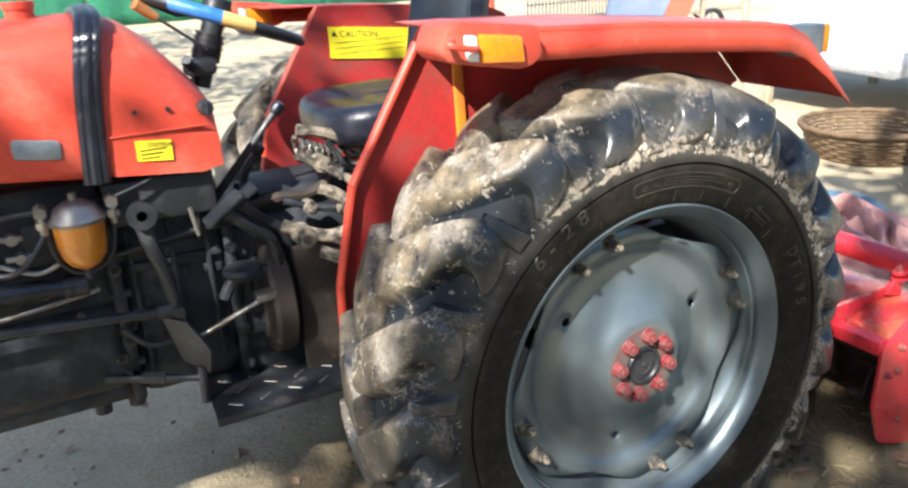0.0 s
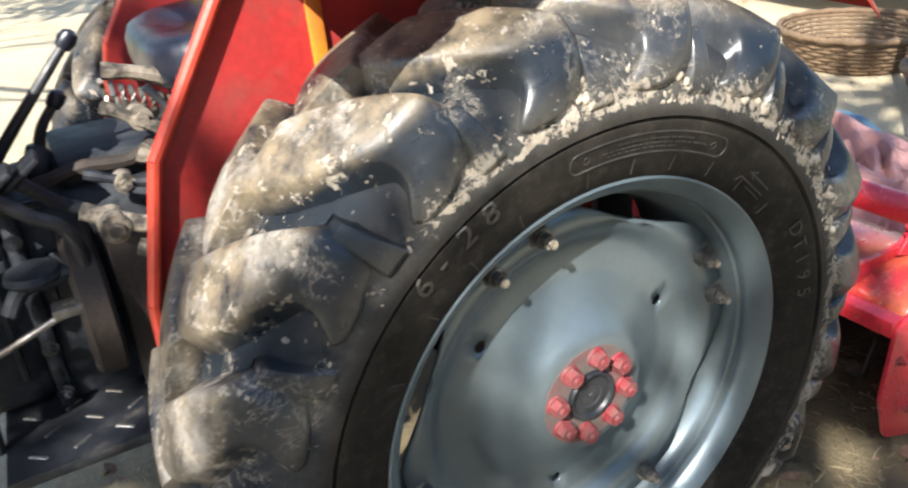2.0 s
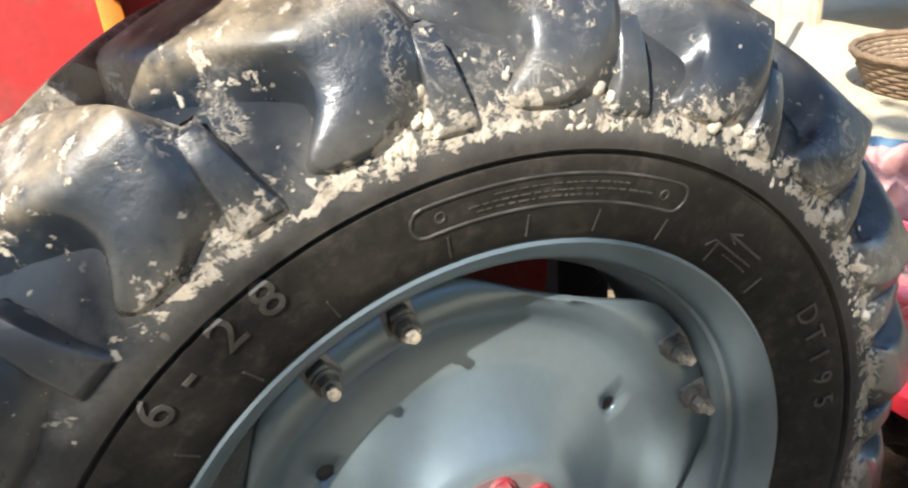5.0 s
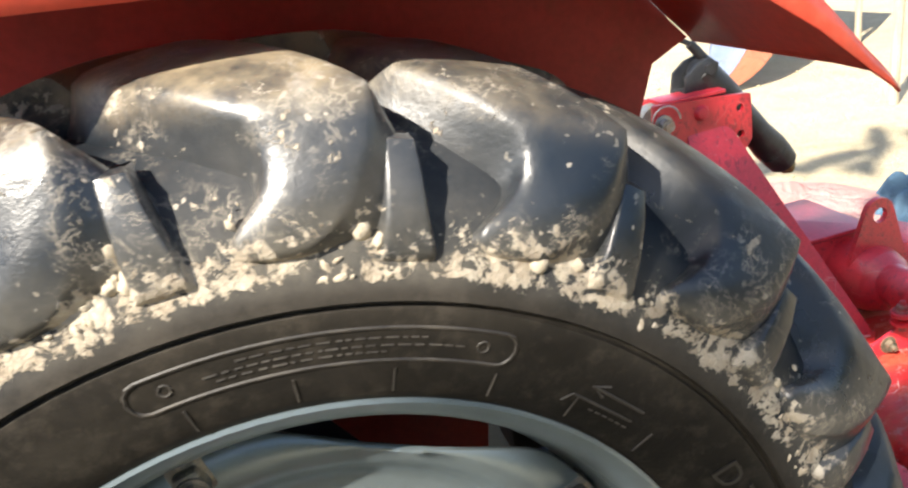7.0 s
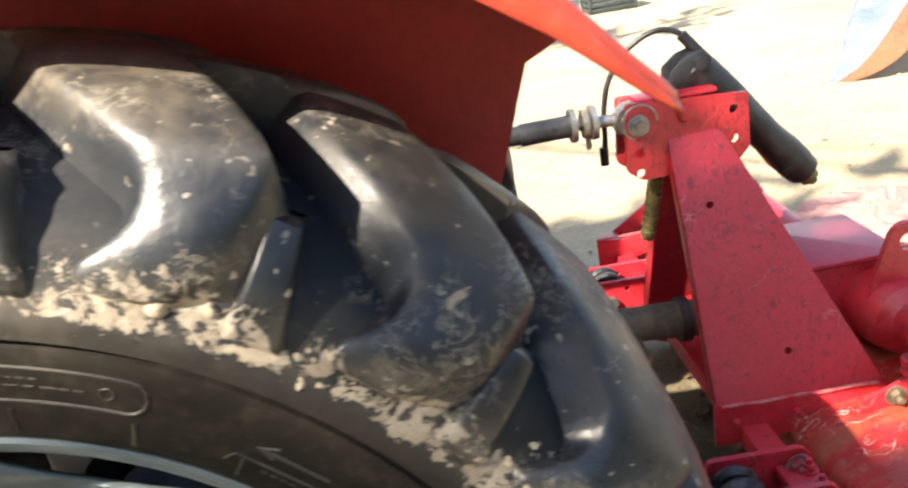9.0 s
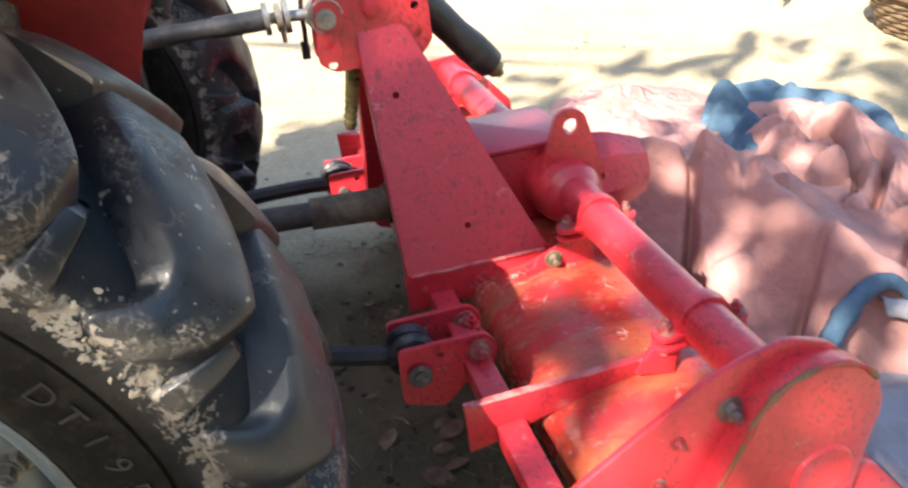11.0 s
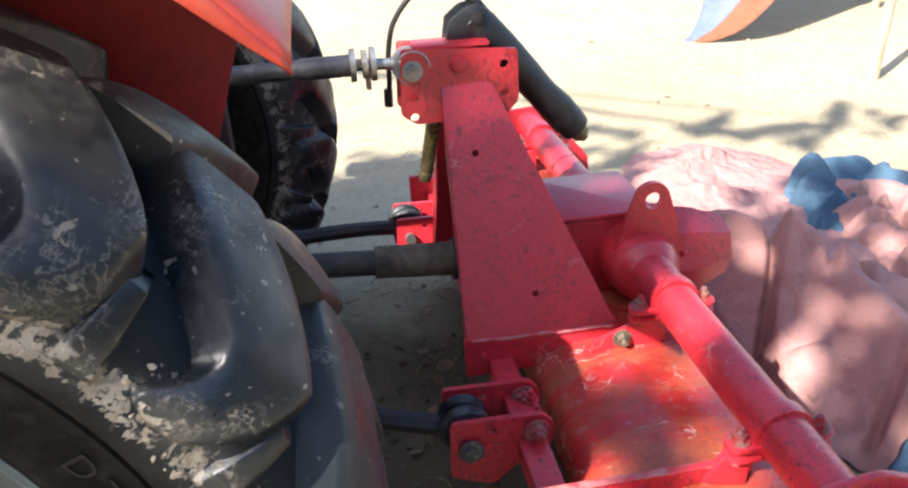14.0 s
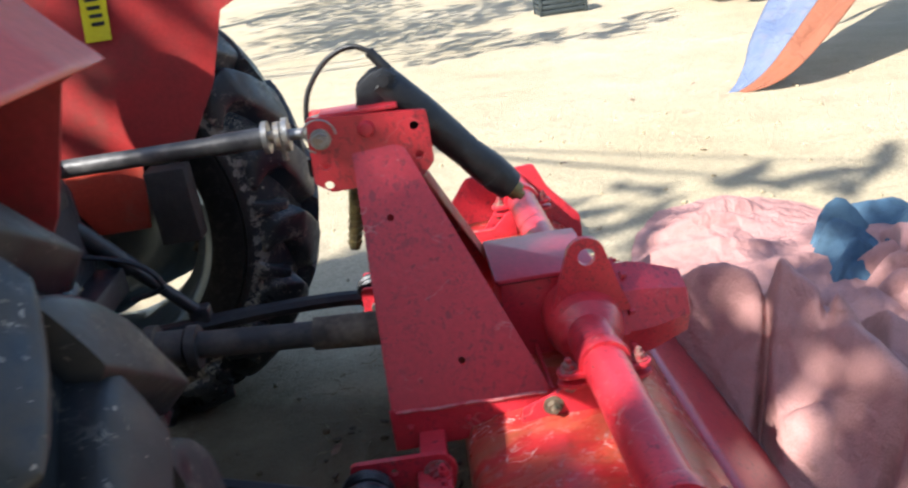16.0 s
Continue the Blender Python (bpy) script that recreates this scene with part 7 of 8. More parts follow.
flap = heap("flap", (2.29, 1.60), (0.13, 0.25), 0.11, 0.028, 15, BLUE, -22, 100, ((60, 3.0, 1.0), (20, 6.0, 0.7), (100, 8.0, 0.5)), 0.20, 3.0, ridges=fan(random.Random(16), (2.20, 1.82), (2.14, 1.40), (2.44, 1.78), (2.34, 1.44), 7, 0.11, 0.18, 0.022))
flap.parent = blue
tagged(blue, "crumpled blue tarpaulin end beside the pink heap", "tarpaulin")
white = heap("sheet", (1.80, 0.04), (0.36, 0.40), 0.025, 0.030, 21, WHITE, -20, 150, ((60, 2.6, 1.0), (10, 4.2, 0.8), (130, 6.0, 0.6)), ridges=fan(random.Random(9), (1.55, 0.30), (2.10, 0.25), (1.60, -0.25), (2.05, -0.20), 7, 0.04, 0.09, 0.035) + fan(random.Random(10), (1.52, 0.20), (1.55, -0.25), (2.10, 0.22), (2.05, -0.22), 5, 0.03, 0.07, 0.03))
tagged(white, "crumpled white plastic sheet on the dirt", "sheet")


def hem(keys, r, material, label, parent):
    bm = bmesh.new()
    pts = curve_points(keys, 10)
    rows = []
    for i, p in enumerate(pts):
        d = (pts[min(i + 1, len(pts) - 1)] - pts[max(i - 1, 0)]).normalized()
        n = Vector((-d.y, d.x, 0)).normalized()
        w = r * (1 + 0.35 * fbm(i * 0.31, 2.0))
        rows.append([p - n * w + Vector((0, 0, -0.022)), p - n * w * 0.6 + Vector((0, 0, -0.004)), p + Vector((0, 0, 0.005)), p + n * w * 0.6 + Vector((0, 0, -0.002)), p + n * w + Vector((0, 0, -0.018))])
    loft(bm, rows)
    return solid(part("hem", bm, material, parent, label, angle=180), 0.004)


hem([(1.66, 0.36, 0.10), (1.74, 0.42, 0.16), (1.84, 0.46, 0.22), (1.90, 0.44, 0.24), (1.95, 0.40, 0.18)], 0.026, BLUE, "turned-over blue hem", pink)
hem([(1.86, 0.42, 0.20), (1.98, 0.36, 0.18), (2.12, 0.28, 0.13), (2.28, 0.20, 0.09)], 0.032, WHITE, "rolled white sheet edge", white)




# ---- things round the yard ----
def dry_leaves():
    rnd = random.Random(5)
    bm = bmesh.new()

    def leaf(x, y, size):
        m = Matrix.Translation((x, y, ground_z(x, y) + 0.006)) @ Euler((rnd.uniform(-0.35, 0.35), rnd.uniform(-0.35, 0.35), rnd.uniform(0, 6.3))).to_matrix().to_4x4()
        rows = []
        for k in range(7):
            t = k / 6
            w = size * 0.33 * math.sin(math.pi * min(1.0, t * 0.97 + 0.02)) ** 0.8
            curl = size * 0.18 * (t - 0.5) ** 2
            rows.append([m @ Vector((size * (t - 0.5), -w, curl + w * 0.35)), m @ Vector((size * (t - 0.5), 0, curl)), m @ Vector((size * (t - 0.5), w, curl + w * 0.30))])
        loft(bm, rows)

    for x, y in ((0.832, 0.469), (0.70, 0.22), (0.78, 0.16), (0.90, 0.60), (0.68, 0.05), (0.98, -0.06), (1.08, -0.10), (2.294, 2.293), (0.76, 0.62), (1.40, -0.12), (1.52, -0.02)):
        leaf(x, y, rnd.uniform(0.06, 0.085))
    for k in range(70):
        leaf(rnd.uniform(0.62, 1.5), rnd.uniform(-0.35, 1.5), rnd.uniform(0.018, 0.06))
    for k in range(16):
        leaf(rnd.uniform(1.4, 4.0), rnd.uniform(0.8, 4.5), rnd.uniform(0.02, 0.05))
    for k in range(50):
        leaf(rnd.uniform(-1.6, -0.4), rnd.uniform(0.2, 2.2), rnd.uniform(0.02, 0.05))
    ob = part("dry_leaves", bm, DRY_LEAF, None, "", angle=180)
    tagged(ob, "scattered curled brown dry leaves", "leaves", kind="stuff")


DRY_LEAF = surface("dry_leaf", (0.16, 0.085, 0.055), (0.28, 0.18, 0.11), 20, 0.4, 0.6, rough=0.8, relief=0.4)
STRAW = surface("straw", (0.26, 0.20, 0.11), (0.14, 0.11, 0.06), 20, 0.4, 0.6, rough=0.9, relief=0.2)
dry_leaves()


def litter():
    """Short dry twigs and grass stems, and crumbs of soil, trodden into the darkened ground by the wheel."""
    rnd = random.Random(57)
    bm = bmesh.new()
    for k in range(230):
        x, y, a, size = rnd.uniform(0.60, 1.55), rnd.uniform(-0.45, 1.25), rnd.uniform(0, math.pi), rnd.uniform(0.02, 0.085)
        dx, dy = math.cos(a) * size / 2, math.sin(a) * size / 2
        mid = Vector((x + rnd.uniform(-0.006, 0.006), y + rnd.uniform(-0.006, 0.006), ground_z(x, y) + rnd.uniform(0.003, 0.010)))
        ends = [Vector((x + s * dx, y + s * dy, ground_z(x + s * dx, y + s * dy) + 0.001)) for s in (-1, 1)]
        thick = rnd.uniform(0.0008, 0.0022)
        rod(bm, ends[0], mid, thick, seg=5)
        rod(bm, mid, ends[1], thick, seg=5)
    ob = part("dry_twigs", bm, TWIG, None, "", angle=60)
    tagged(ob, "short dry twigs and stems on the darkened soil", "twigs", kind="stuff")
    bm = bmesh.new()
    for k in range(420):
        x, y, r = rnd.uniform(0.60, 1.55), rnd.uniform(-0.45, 1.25), rnd.uniform(0.003, 0.011)
        m = Matrix.Translation((x, y, ground_z(x, y) + r * 0.3)) @ Matrix.Rotation(rnd.uniform(0, 6), 4, "Z") @ Matrix.Diagonal((r * rnd.uniform(0.8, 1.6), r, r * 0.7, 1))
        got = bmesh.ops.create_icosphere(bm, subdivisions=1, radius=1.0, matrix=m)
        for v in got["verts"]:
            v.co += Vector((rnd.uniform(-1, 1), rnd.uniform(-1, 1), rnd.uniform(-1, 1))) * r * 0.22
    ob = part("soil_crumbs", bm, CRUMB, None, "", angle=30)
    tagged(ob, "crumbled darkened brown soil beside the tyre", "soil", kind="stuff")


TWIG = surface("dry_twig", (0.30, 0.24, 0.14), (0.15, 0.105, 0.06), 30, 0.4, 0.6, rough=0.85, relief=0.3)
CRUMB = surface("soil_crumb", (0.115, 0.090, 0.056), (0.055, 0.043, 0.028), 30, 0.4, 0.6, rough=0.95, relief=0.5)
litter()


def trodden_straw():
    rnd = random.Random(8)
    bm = bmesh.new()
    for k in range(420):
        x, y = rnd.uniform(0.60, 1.6), rnd.uniform(-0.4, 1.6)
        a, n = rnd.uniform(0, 6.28), rnd.uniform(0.02, 0.07)
        z = ground_z(x, y) + 0.004
        p = [(x + n * t * math.cos(a + t), y + n * t * math.sin(a + t), z + rnd.uniform(0, 0.012) * t) for t in (0, 0.5, 1.0)]
        swept(bm, p, 0.0013, 4)
    ob = part("straw_litter", bm, STRAW, None, "", angle=180)
    tagged(ob, "trampled straw and dead grass stalks", "straw", kind="stuff")
    bm = bmesh.new()
    for k in range(500):
        x, y = rnd.uniform(-2.0, 4.0), rnd.uniform(-0.4, 4.5)
        r = rnd.uniform(0.004, 0.014)
        bmesh.ops.create_icosphere(bm, subdivisions=1, radius=r, matrix=Matrix.Translation((x, y, ground_z(x, y) + r * 0.3)) @ Matrix.Diagonal((1, rnd.uniform(0.6, 1), rnd.uniform(0.5, 0.8), 1)))
    ob = part("clods", bm, DIRT, None, "", angle=180)
    tagged(ob, "small clods of dry earth", "clods", kind="stuff")


trodden_straw()
WICKER = surface("wicker", (0.20, 0.13, 0.07), (0.11, 0.07, 0.04), 40, 0.35, 0.6, rough=0.8, relief=0.4, stretch=(1, 1, 4))


def basket(at, r, h, turn):
    e = thing("wicker_basket", at, "wide shallow brown wicker basket on the ground", "basket", "wicker baskets")
    bm = bmesh.new()
    for k in range(9):
        t = k / 8
        rr, z = r * (0.80 + 0.20 * t), 0.012 + h * t
        swept(bm, [(rr * (1 + 0.012 * (-1) ** (j + k)) * math.cos(math.tau * j / 40), rr * (1 + 0.012 * (-1) ** (j + k)) * math.sin(math.tau * j / 40), z) for j in range(41)], h / 15, 6, cap=False)
    part("weave", bm, WICKER, e, angle=180)
    bm = bmesh.new()
    for j in range(40):
        a = math.tau * j / 40
        rod(bm, (0.80 * r * math.cos(a), 0.80 * r * math.sin(a), 0.0), (r * math.cos(a), r * math.sin(a), h + 0.01), 0.006, seg=5)
    part("stake_ring", bm, WICKER, e, angle=180)
    bm = bmesh.new()
    turned(bm, [(r * 0.8, 0.0), (r * 0.8, 0.014)], (0, 0, 0), (0, 0, 1), 40)
    part("base", bm, WICKER, e)
    bm = bmesh.new()
    swept(bm, [(r * 1.01 * math.cos(math.tau * j / 40), r * 1.01 * math.sin(math.tau * j / 40), h + 0.012 + 0.004 * (-1) ** j) for j in range(41)], 0.020, 8, cap=False)
    part("rim", bm, WICKER, e, angle=180)
    e.matrix_basis = pose(*at, 0, 0, turn)
    return e


basket((3.62, 1.30, ground_z(3.62, 1.30)), 0.36, 0.17, 0)
basket((3.95, 2.25, ground_z(3.95, 2.25)), 0.46, 0.20, 40)
basket((4.55, 1.75, ground_z(4.55, 1.75)), 0.40, 0.22, 80)

WOOD = surface("grey_wood", (0.40, 0.34, 0.25), (0.28, 0.22, 0.15), 8, rough=0.8, relief=0.3, stretch=(6, 6, 0.6))
SILVER_TARP = cloth_material("silver_sheet", (0.68, 0.69, 0.72), (0.55, 0.57, 0.62), (0.42, 0.42, 0.44))


def pole(x, y, lean, h=2.6):
    bm = bmesh.new()
    z = ground_z(x, y) - 0.05
    swept(bm, [(x + lean[0] * t, y + lean[1] * t, z + h * t) for t in (0, 0.25, 0.5, 0.75, 1)], [0.030, 0.028, 0.027, 0.026, 0.024], 10)
    ob = part("pole", bm, WOOD, None, "")
    tagged(ob, "pale upright wooden pole set in the dirt", "pole", "yard poles")


pole(3.03, 1.26, (0.06, 0.02))
pole(3.50, 3.05, (0.10, 0.06), 1.6)


def covered_stack():
    """A pile under a silver sheet that hangs clear of the ground on a low rack."""
    e = thing("covered_stack", (5.7, 3.1, 0), "low rack with a pile under a silver plastic sheet", "covered stack")
    bm = bmesh.new()
    rows = []
    for i in range(49):
        a = math.tau * i / 48
        row = []
        for k in range(15):
            t = k / 14
            e2 = 0.5
            cx, cy = math.copysign(abs(math.cos(a)) ** e2, math.cos(a)), math.copysign(abs(math.sin(a)) ** e2, math.sin(a))
            spread = (1 - (1 - t) ** 2.4) if t < 1 else 1
            z = 0.44 + 0.9 * (1 - t ** 2.6) + 0.05 * fbm(a * 3, t * 4, 2) + (0.06 * fbm(a * 6, 1.0) if k == 14 else 0)
            f = 1 + 0.05 * fbm(a * 5, t * 3, 6) * t
            row.append((0.95 * cx * spread * f, 1.15 * cy * spread * f, z))
        rows.append(row)
    loft(bm, rows)
    solid(part("sheet", bm, SILVER_TARP, e, "wrinkled silver plastic sheet", angle=180), 0.004)
    for x in (-0.75, 0.75):
        for y in (-0.95, 0.95):
            bm = bmesh.new()
            box(bm, (x - 0.035, y - 0.035, 0.0), (x + 0.035, y + 0.035, 0.52), 0.006)
            part("leg", bm, WOOD, e)
    bm = bmesh.new()
    box(bm, (-0.80, -1.0, 0.46), (0.80, 1.0, 0.52), 0.008)
    part("deck", bm, WOOD, e)
    bm = bmesh.new()
    box(bm, (-0.55, -0.8, 0.52), (0.55, 0.8, 1.15), 0.03)
    part("pile", bm, WICKER, e)


covered_stack()


def strap():
    bm = bmesh.new()
    keys = [(2.66, 0.98, 0.03), (2.73, 0.97, 0.035), (2.79, 0.93, 0.05), (2.86, 0.93, 0.06), (2.90, 0.97, 0.05), (2.95, 0.93, 0.06), (3.02, 0.95, 0.04)]
    pts = curve_points([(x, y, z + ground_z(x, y)) for x, y, z in keys], 8)
    rows = []
    for i, p in enumerate(pts):
        a = 0.5 * math.sin(i * 0.35)
        n = Vector((0.2 * math.cos(a), math.cos(a), math.sin(a))) * 0.020
        rows.append([p - n, p + n])
    loft(bm, rows)
    ob = solid(part("strap", bm, YELLOW_STRAP, None, "", angle=180), 0.004)
    tagged(ob, "twisted yellow webbing strap lying on the dirt", "strap")


YELLOW_STRAP = surface("yellow_webbing", (0.65, 0.48, 0.03), (0.52, 0.38, 0.05), 20, rough=0.7, relief=0.3)
strap()
PLASTIC = surface("dark_plastic", (0.03, 0.04, 0.04), (0.05, 0.06, 0.06), 10, rough=0.5, relief=0.1)


def crate():
    at = (2.98, 9.45, ground_z(2.98, 9.45))
    e = thing("plastic_crate", at, "dark plastic crate standing on the yard", "crate")
    w, d, h = 0.28, 0.20, 0.30
    bm = bmesh.new()
    box(bm, (-w, -d, 0), (w, d, 0.02), 0.004)
    part("bottom", bm, PLASTIC, e)
    for sx, sy in ((1, 0), (-1, 0), (0, 1), (0, -1)):
        bm = bmesh.new()
        for k in range(5):
            z = 0.02 + k * 0.06
            if sx:
                box(bm, (sx * w - 0.008, -d, z), (sx * w + 0.008, d, z + 0.042), 0.003)
            else:
                box(bm, (-w, sy * d - 0.008, z), (w, sy * d + 0.008, z + 0.042), 0.003)
        part("side", bm, PLASTIC, e)
    for x in (-w, w):
        for y in (-d, d):
            bm = bmesh.new()
            box(bm, (x - 0.018, y - 0.018, 0), (x + 0.018, y + 0.018, h), 0.004)
            part("corner_post", bm, PLASTIC, e)


crate()
ORANGE_TARP = cloth_material("orange_tarpaulin", (0.30, 0.105, 0.055), (0.25, 0.085, 0.042), (0.20, 0.09, 0.06))
BLUE_TARP = cloth_material("pale_blue_tarpaulin", (0.11, 0.15, 0.26), (0.18, 0.21, 0.28), (0.20, 0.18, 0.18))


def shelter():
    """A sheet stretched up from the ground to poles: blue outside, with an orange border along its near edge."""
    e = thing("tarpaulin_shelter", (4.2, 5.2, 0), "lean-to of blue and orange tarpaulin pegged to the ground", "shelter")
    keys = [
        [(2.98, 4.02, 0.05), (3.09, 3.97, 0.08), (3.20, 3.92, 0.14), (3.32, 3.89, 0.25), (3.59, 4.01, 0.44), (3.95, 4.20, 0.72), (4.60, 4.55, 1.25)],
        [(2.96, 4.05, 0.06), (3.06, 4.03, 0.12), (3.15, 4.02, 0.20), (3.25, 4.03, 0.31), (3.49, 4.17, 0.50), (3.86, 4.38, 0.78), (4.56, 4.80, 1.28)],
        [(2.90, 4.08, 0.05), (2.98, 4.13, 0.10), (3.06, 4.20, 0.19), (3.14, 4.30, 0.31), (3.36, 4.54, 0.50), (3.80, 5.05, 0.78), (4.56, 5.90, 1.28)]]
    edges = [curve_points(k, 8) for k in keys]
    for a_line, b_line, mt, name in ((edges[0], edges[1], ORANGE_TARP, "border"), (edges[1], edges[2], BLUE_TARP, "sheet")):
        bm = bmesh.new()
        rows = []
        for k in range(13):
            t = k / 12
            rows.append([a.lerp(b, t) + Vector((0, 0, 0.035 * fbm(a.x * 4.2, t * 3, 3) * min(1, i / 6) * math.sin(math.pi * t))) for i, (a, b) in enumerate(zip(a_line, b_line))])
        loft(bm, rows)
        ob = solid(part(name, bm, mt, e, "orange border strip" if name == "border" else "pale blue sheet", angle=180), 0.006)
        ob.matrix_parent_inverse = Matrix.Translation((-4.2, -5.2, 0))
    for x, y, z in ((4.58, 4.57, 1.26), (4.56, 5.88, 1.28)):
        bm = bmesh.new()
        rod(bm, (x, y, -0.05), (x, y, z), 0.025, seg=10)
        ob = part("post", bm, WOOD, e)
        ob.matrix_parent_inverse = Matrix.Translation((-4.2, -5.2, 0))


shelter()


def cart():
    """A parked hand cart with a cage, far across the yard."""
    e = thing("cage_cart", (6.0, 8.3, 0.045), "hand cart with yellow posts, wire cage and lilac cloth", "cart")
    put = lambda name, bm, mt, label="": part(name, bm, mt, e, label)
    bm = bmesh.new()
    box(bm, (-1.9, -0.45, 0.45), (2.7, 0.45, 0.52), 0.01)
    put("deck", bm, WOOD)
    for x in (-1.8, 1.05, 2.6):
        bm = bmesh.new()
        rod(bm, (x, -0.42, 0.5), (x, -0.42, 1.5), 0.035, seg=10)
        put("post", bm, RED if x == -1.8 else CREAM, "painted post")
    bm = bmesh.new()
    rod(bm, (-1.25, -0.40, 0.52), (-1.25, -0.40, 1.05), 0.010, seg=6)
    first = put("cage_wire", bm, STEEL)
    for k in range(1, 24):
        wire = new("cage_wire", first.data)
        wire.parent = e
        wire.location.x = 0.058 * k
    for z in (0.6, 0.8, 1.0):
        bm = bmesh.new()
        rod(bm, (-1.27, -0.40, z), (0.12, -0.40, z), 0.010, seg=6)
        put("cage_rail", bm, STEEL)
    bm = bmesh.new()
    loft(bm, [[(0.2 + 0.16 * i, -0.42 + 0.8 * j / 8, 0.85 + 0.05 * fbm(i * 0.5, j * 0.4, 2) - 0.30 * (j == 0)) for j in range(9)] for i in range(6)])
    solid(put("cloth", bm, BLUE_TARP, "lilac cloth"), 0.006)
    for x in (-1.2, 1.9):
        for y in (-0.5, 0.5):
            bm = bmesh.new()
            turned(bm, [(0.20, -0.02), (0.26, -0.02), (0.26, 0.02), (0.20, 0.02)], (x, y, 0.26), (0, 1, 0), 28, close=True)
            for k in range(4):
                a = math.pi * k / 4
                rod(bm, (x - 0.23 * math.cos(a), y, 0.26 - 0.23 * math.sin(a)), (x + 0.23 * math.cos(a), y, 0.26 + 0.23 * math.sin(a)), 0.008, seg=6)
            rod(bm, (x, y, 0.26), (x, 0, 0.47), 0.02, seg=8)
            put("wheel", bm, BLACK)


cart()

# ---- trees ----
BARK = surface("bark", (0.12, 0.085, 0.06), (0.20, 0.15, 0.11), 9, rough=0.9, relief=0.8, stretch=(3, 3, 0.5))


def leaf_material(name, a, b):
    m, nt, p, co = start(name)
    geo = nt.nodes.new("ShaderNodeNewGeometry")
    col = mix_rgb(nt, geo.outputs["Random Per Island"], a, b)
    nt.links.new(col, p.inputs["Base Color"])
    p.inputs["Roughness"].default_value = 0.55
    p.inputs["Transmission Weight"].default_value = 0.0
    return m


LEAF = leaf_material("tree_leaf", (0.045, 0.085, 0.02), (0.10, 0.13, 0.03))


def leaves_mesh(name, blobs, size, first, material, parent, gaps=()):
    verts, faces = [], []
    for i, c, r in [(i, c, r) for i, (c, r, density) in enumerate(blobs) for _ in range(int(density * r * r))]:
        if not verts or i != last:
            rnd, last = random.Random(first + int(1000 * (c[0] + 7 * c[1] + 31 * c[2]))), i
        d = Vector((rnd.gauss(0, 1), rnd.gauss(0, 1), rnd.gauss(0, 0.8))).normalized() * r * rnd.random() ** 0.45
        p = Vector(c) + d
        # where the sun's ray through this leaf crosses the middle of the crown
        at = p.xy + Vector((0.866, 0.687)) * (p.z - 5.3)
        if any((at - Vector(g)).length < gr for g, gr in gaps):
            continue
        turn = Euler((rnd.uniform(-0.9, 0.9), rnd.uniform(-0.9, 0.9), rnd.uniform(0, 6.28))).to_matrix()
        s = size * rnd.uniform(0.7, 1.3)
        k = len(verts)
        for q in ((-0.5, 0, 0), (-0.1, -0.26, 0.04), (0.5, 0, -0.05), (-0.1, 0.26, 0.04)):
            verts.append(p + turn @ (Vector(q) * s))
        faces.append((k, k + 1, k + 2, k + 3))
    me = bpy.data.meshes.new(name)
    me.from_pydata(verts, [], faces)
    me.materials.append(material)
    ob = new(name, me)
    ob.parent = parent
    return ob


def tree(at, height, blobs, size, seed, label, trunk_r=0.16, gaps=(), leaf_seed=0):
    rnd = random.Random(seed)
    e = thing("tree", at, label, "tree", "yard trees")
    bm = bmesh.new()
    line = curve_points([(0, 0, -0.1), (0.08, 0.05, height * 0.3), (-0.05, 0.1, height * 0.6), (0, 0, height * 0.8)], 6)
    swept(bm, line, [trunk_r * (1.15 - 0.6 * k / 18) for k in range(19)], 12)
    part("trunk", bm, BARK, e)
    for c, r, density in blobs:
        bm = bmesh.new()
        a = Vector((0, 0, height * rnd.uniform(0.4, 0.7)))
        b = Vector(c)
        swept(bm, curve_points([a, a.lerp(b, 0.5) + Vector((rnd.uniform(-0.3, 0.3), rnd.uniform(-0.3, 0.3), -0.3)), b], 5), [trunk_r * (0.20 - 0.016 * k) for k in range(11)], 8)
        part("limb", bm, BARK, e)
    leaves_mesh("crown", blobs, size, leaf_seed or rnd.randrange(10 ** 6), LEAF, e, gaps)
    return e


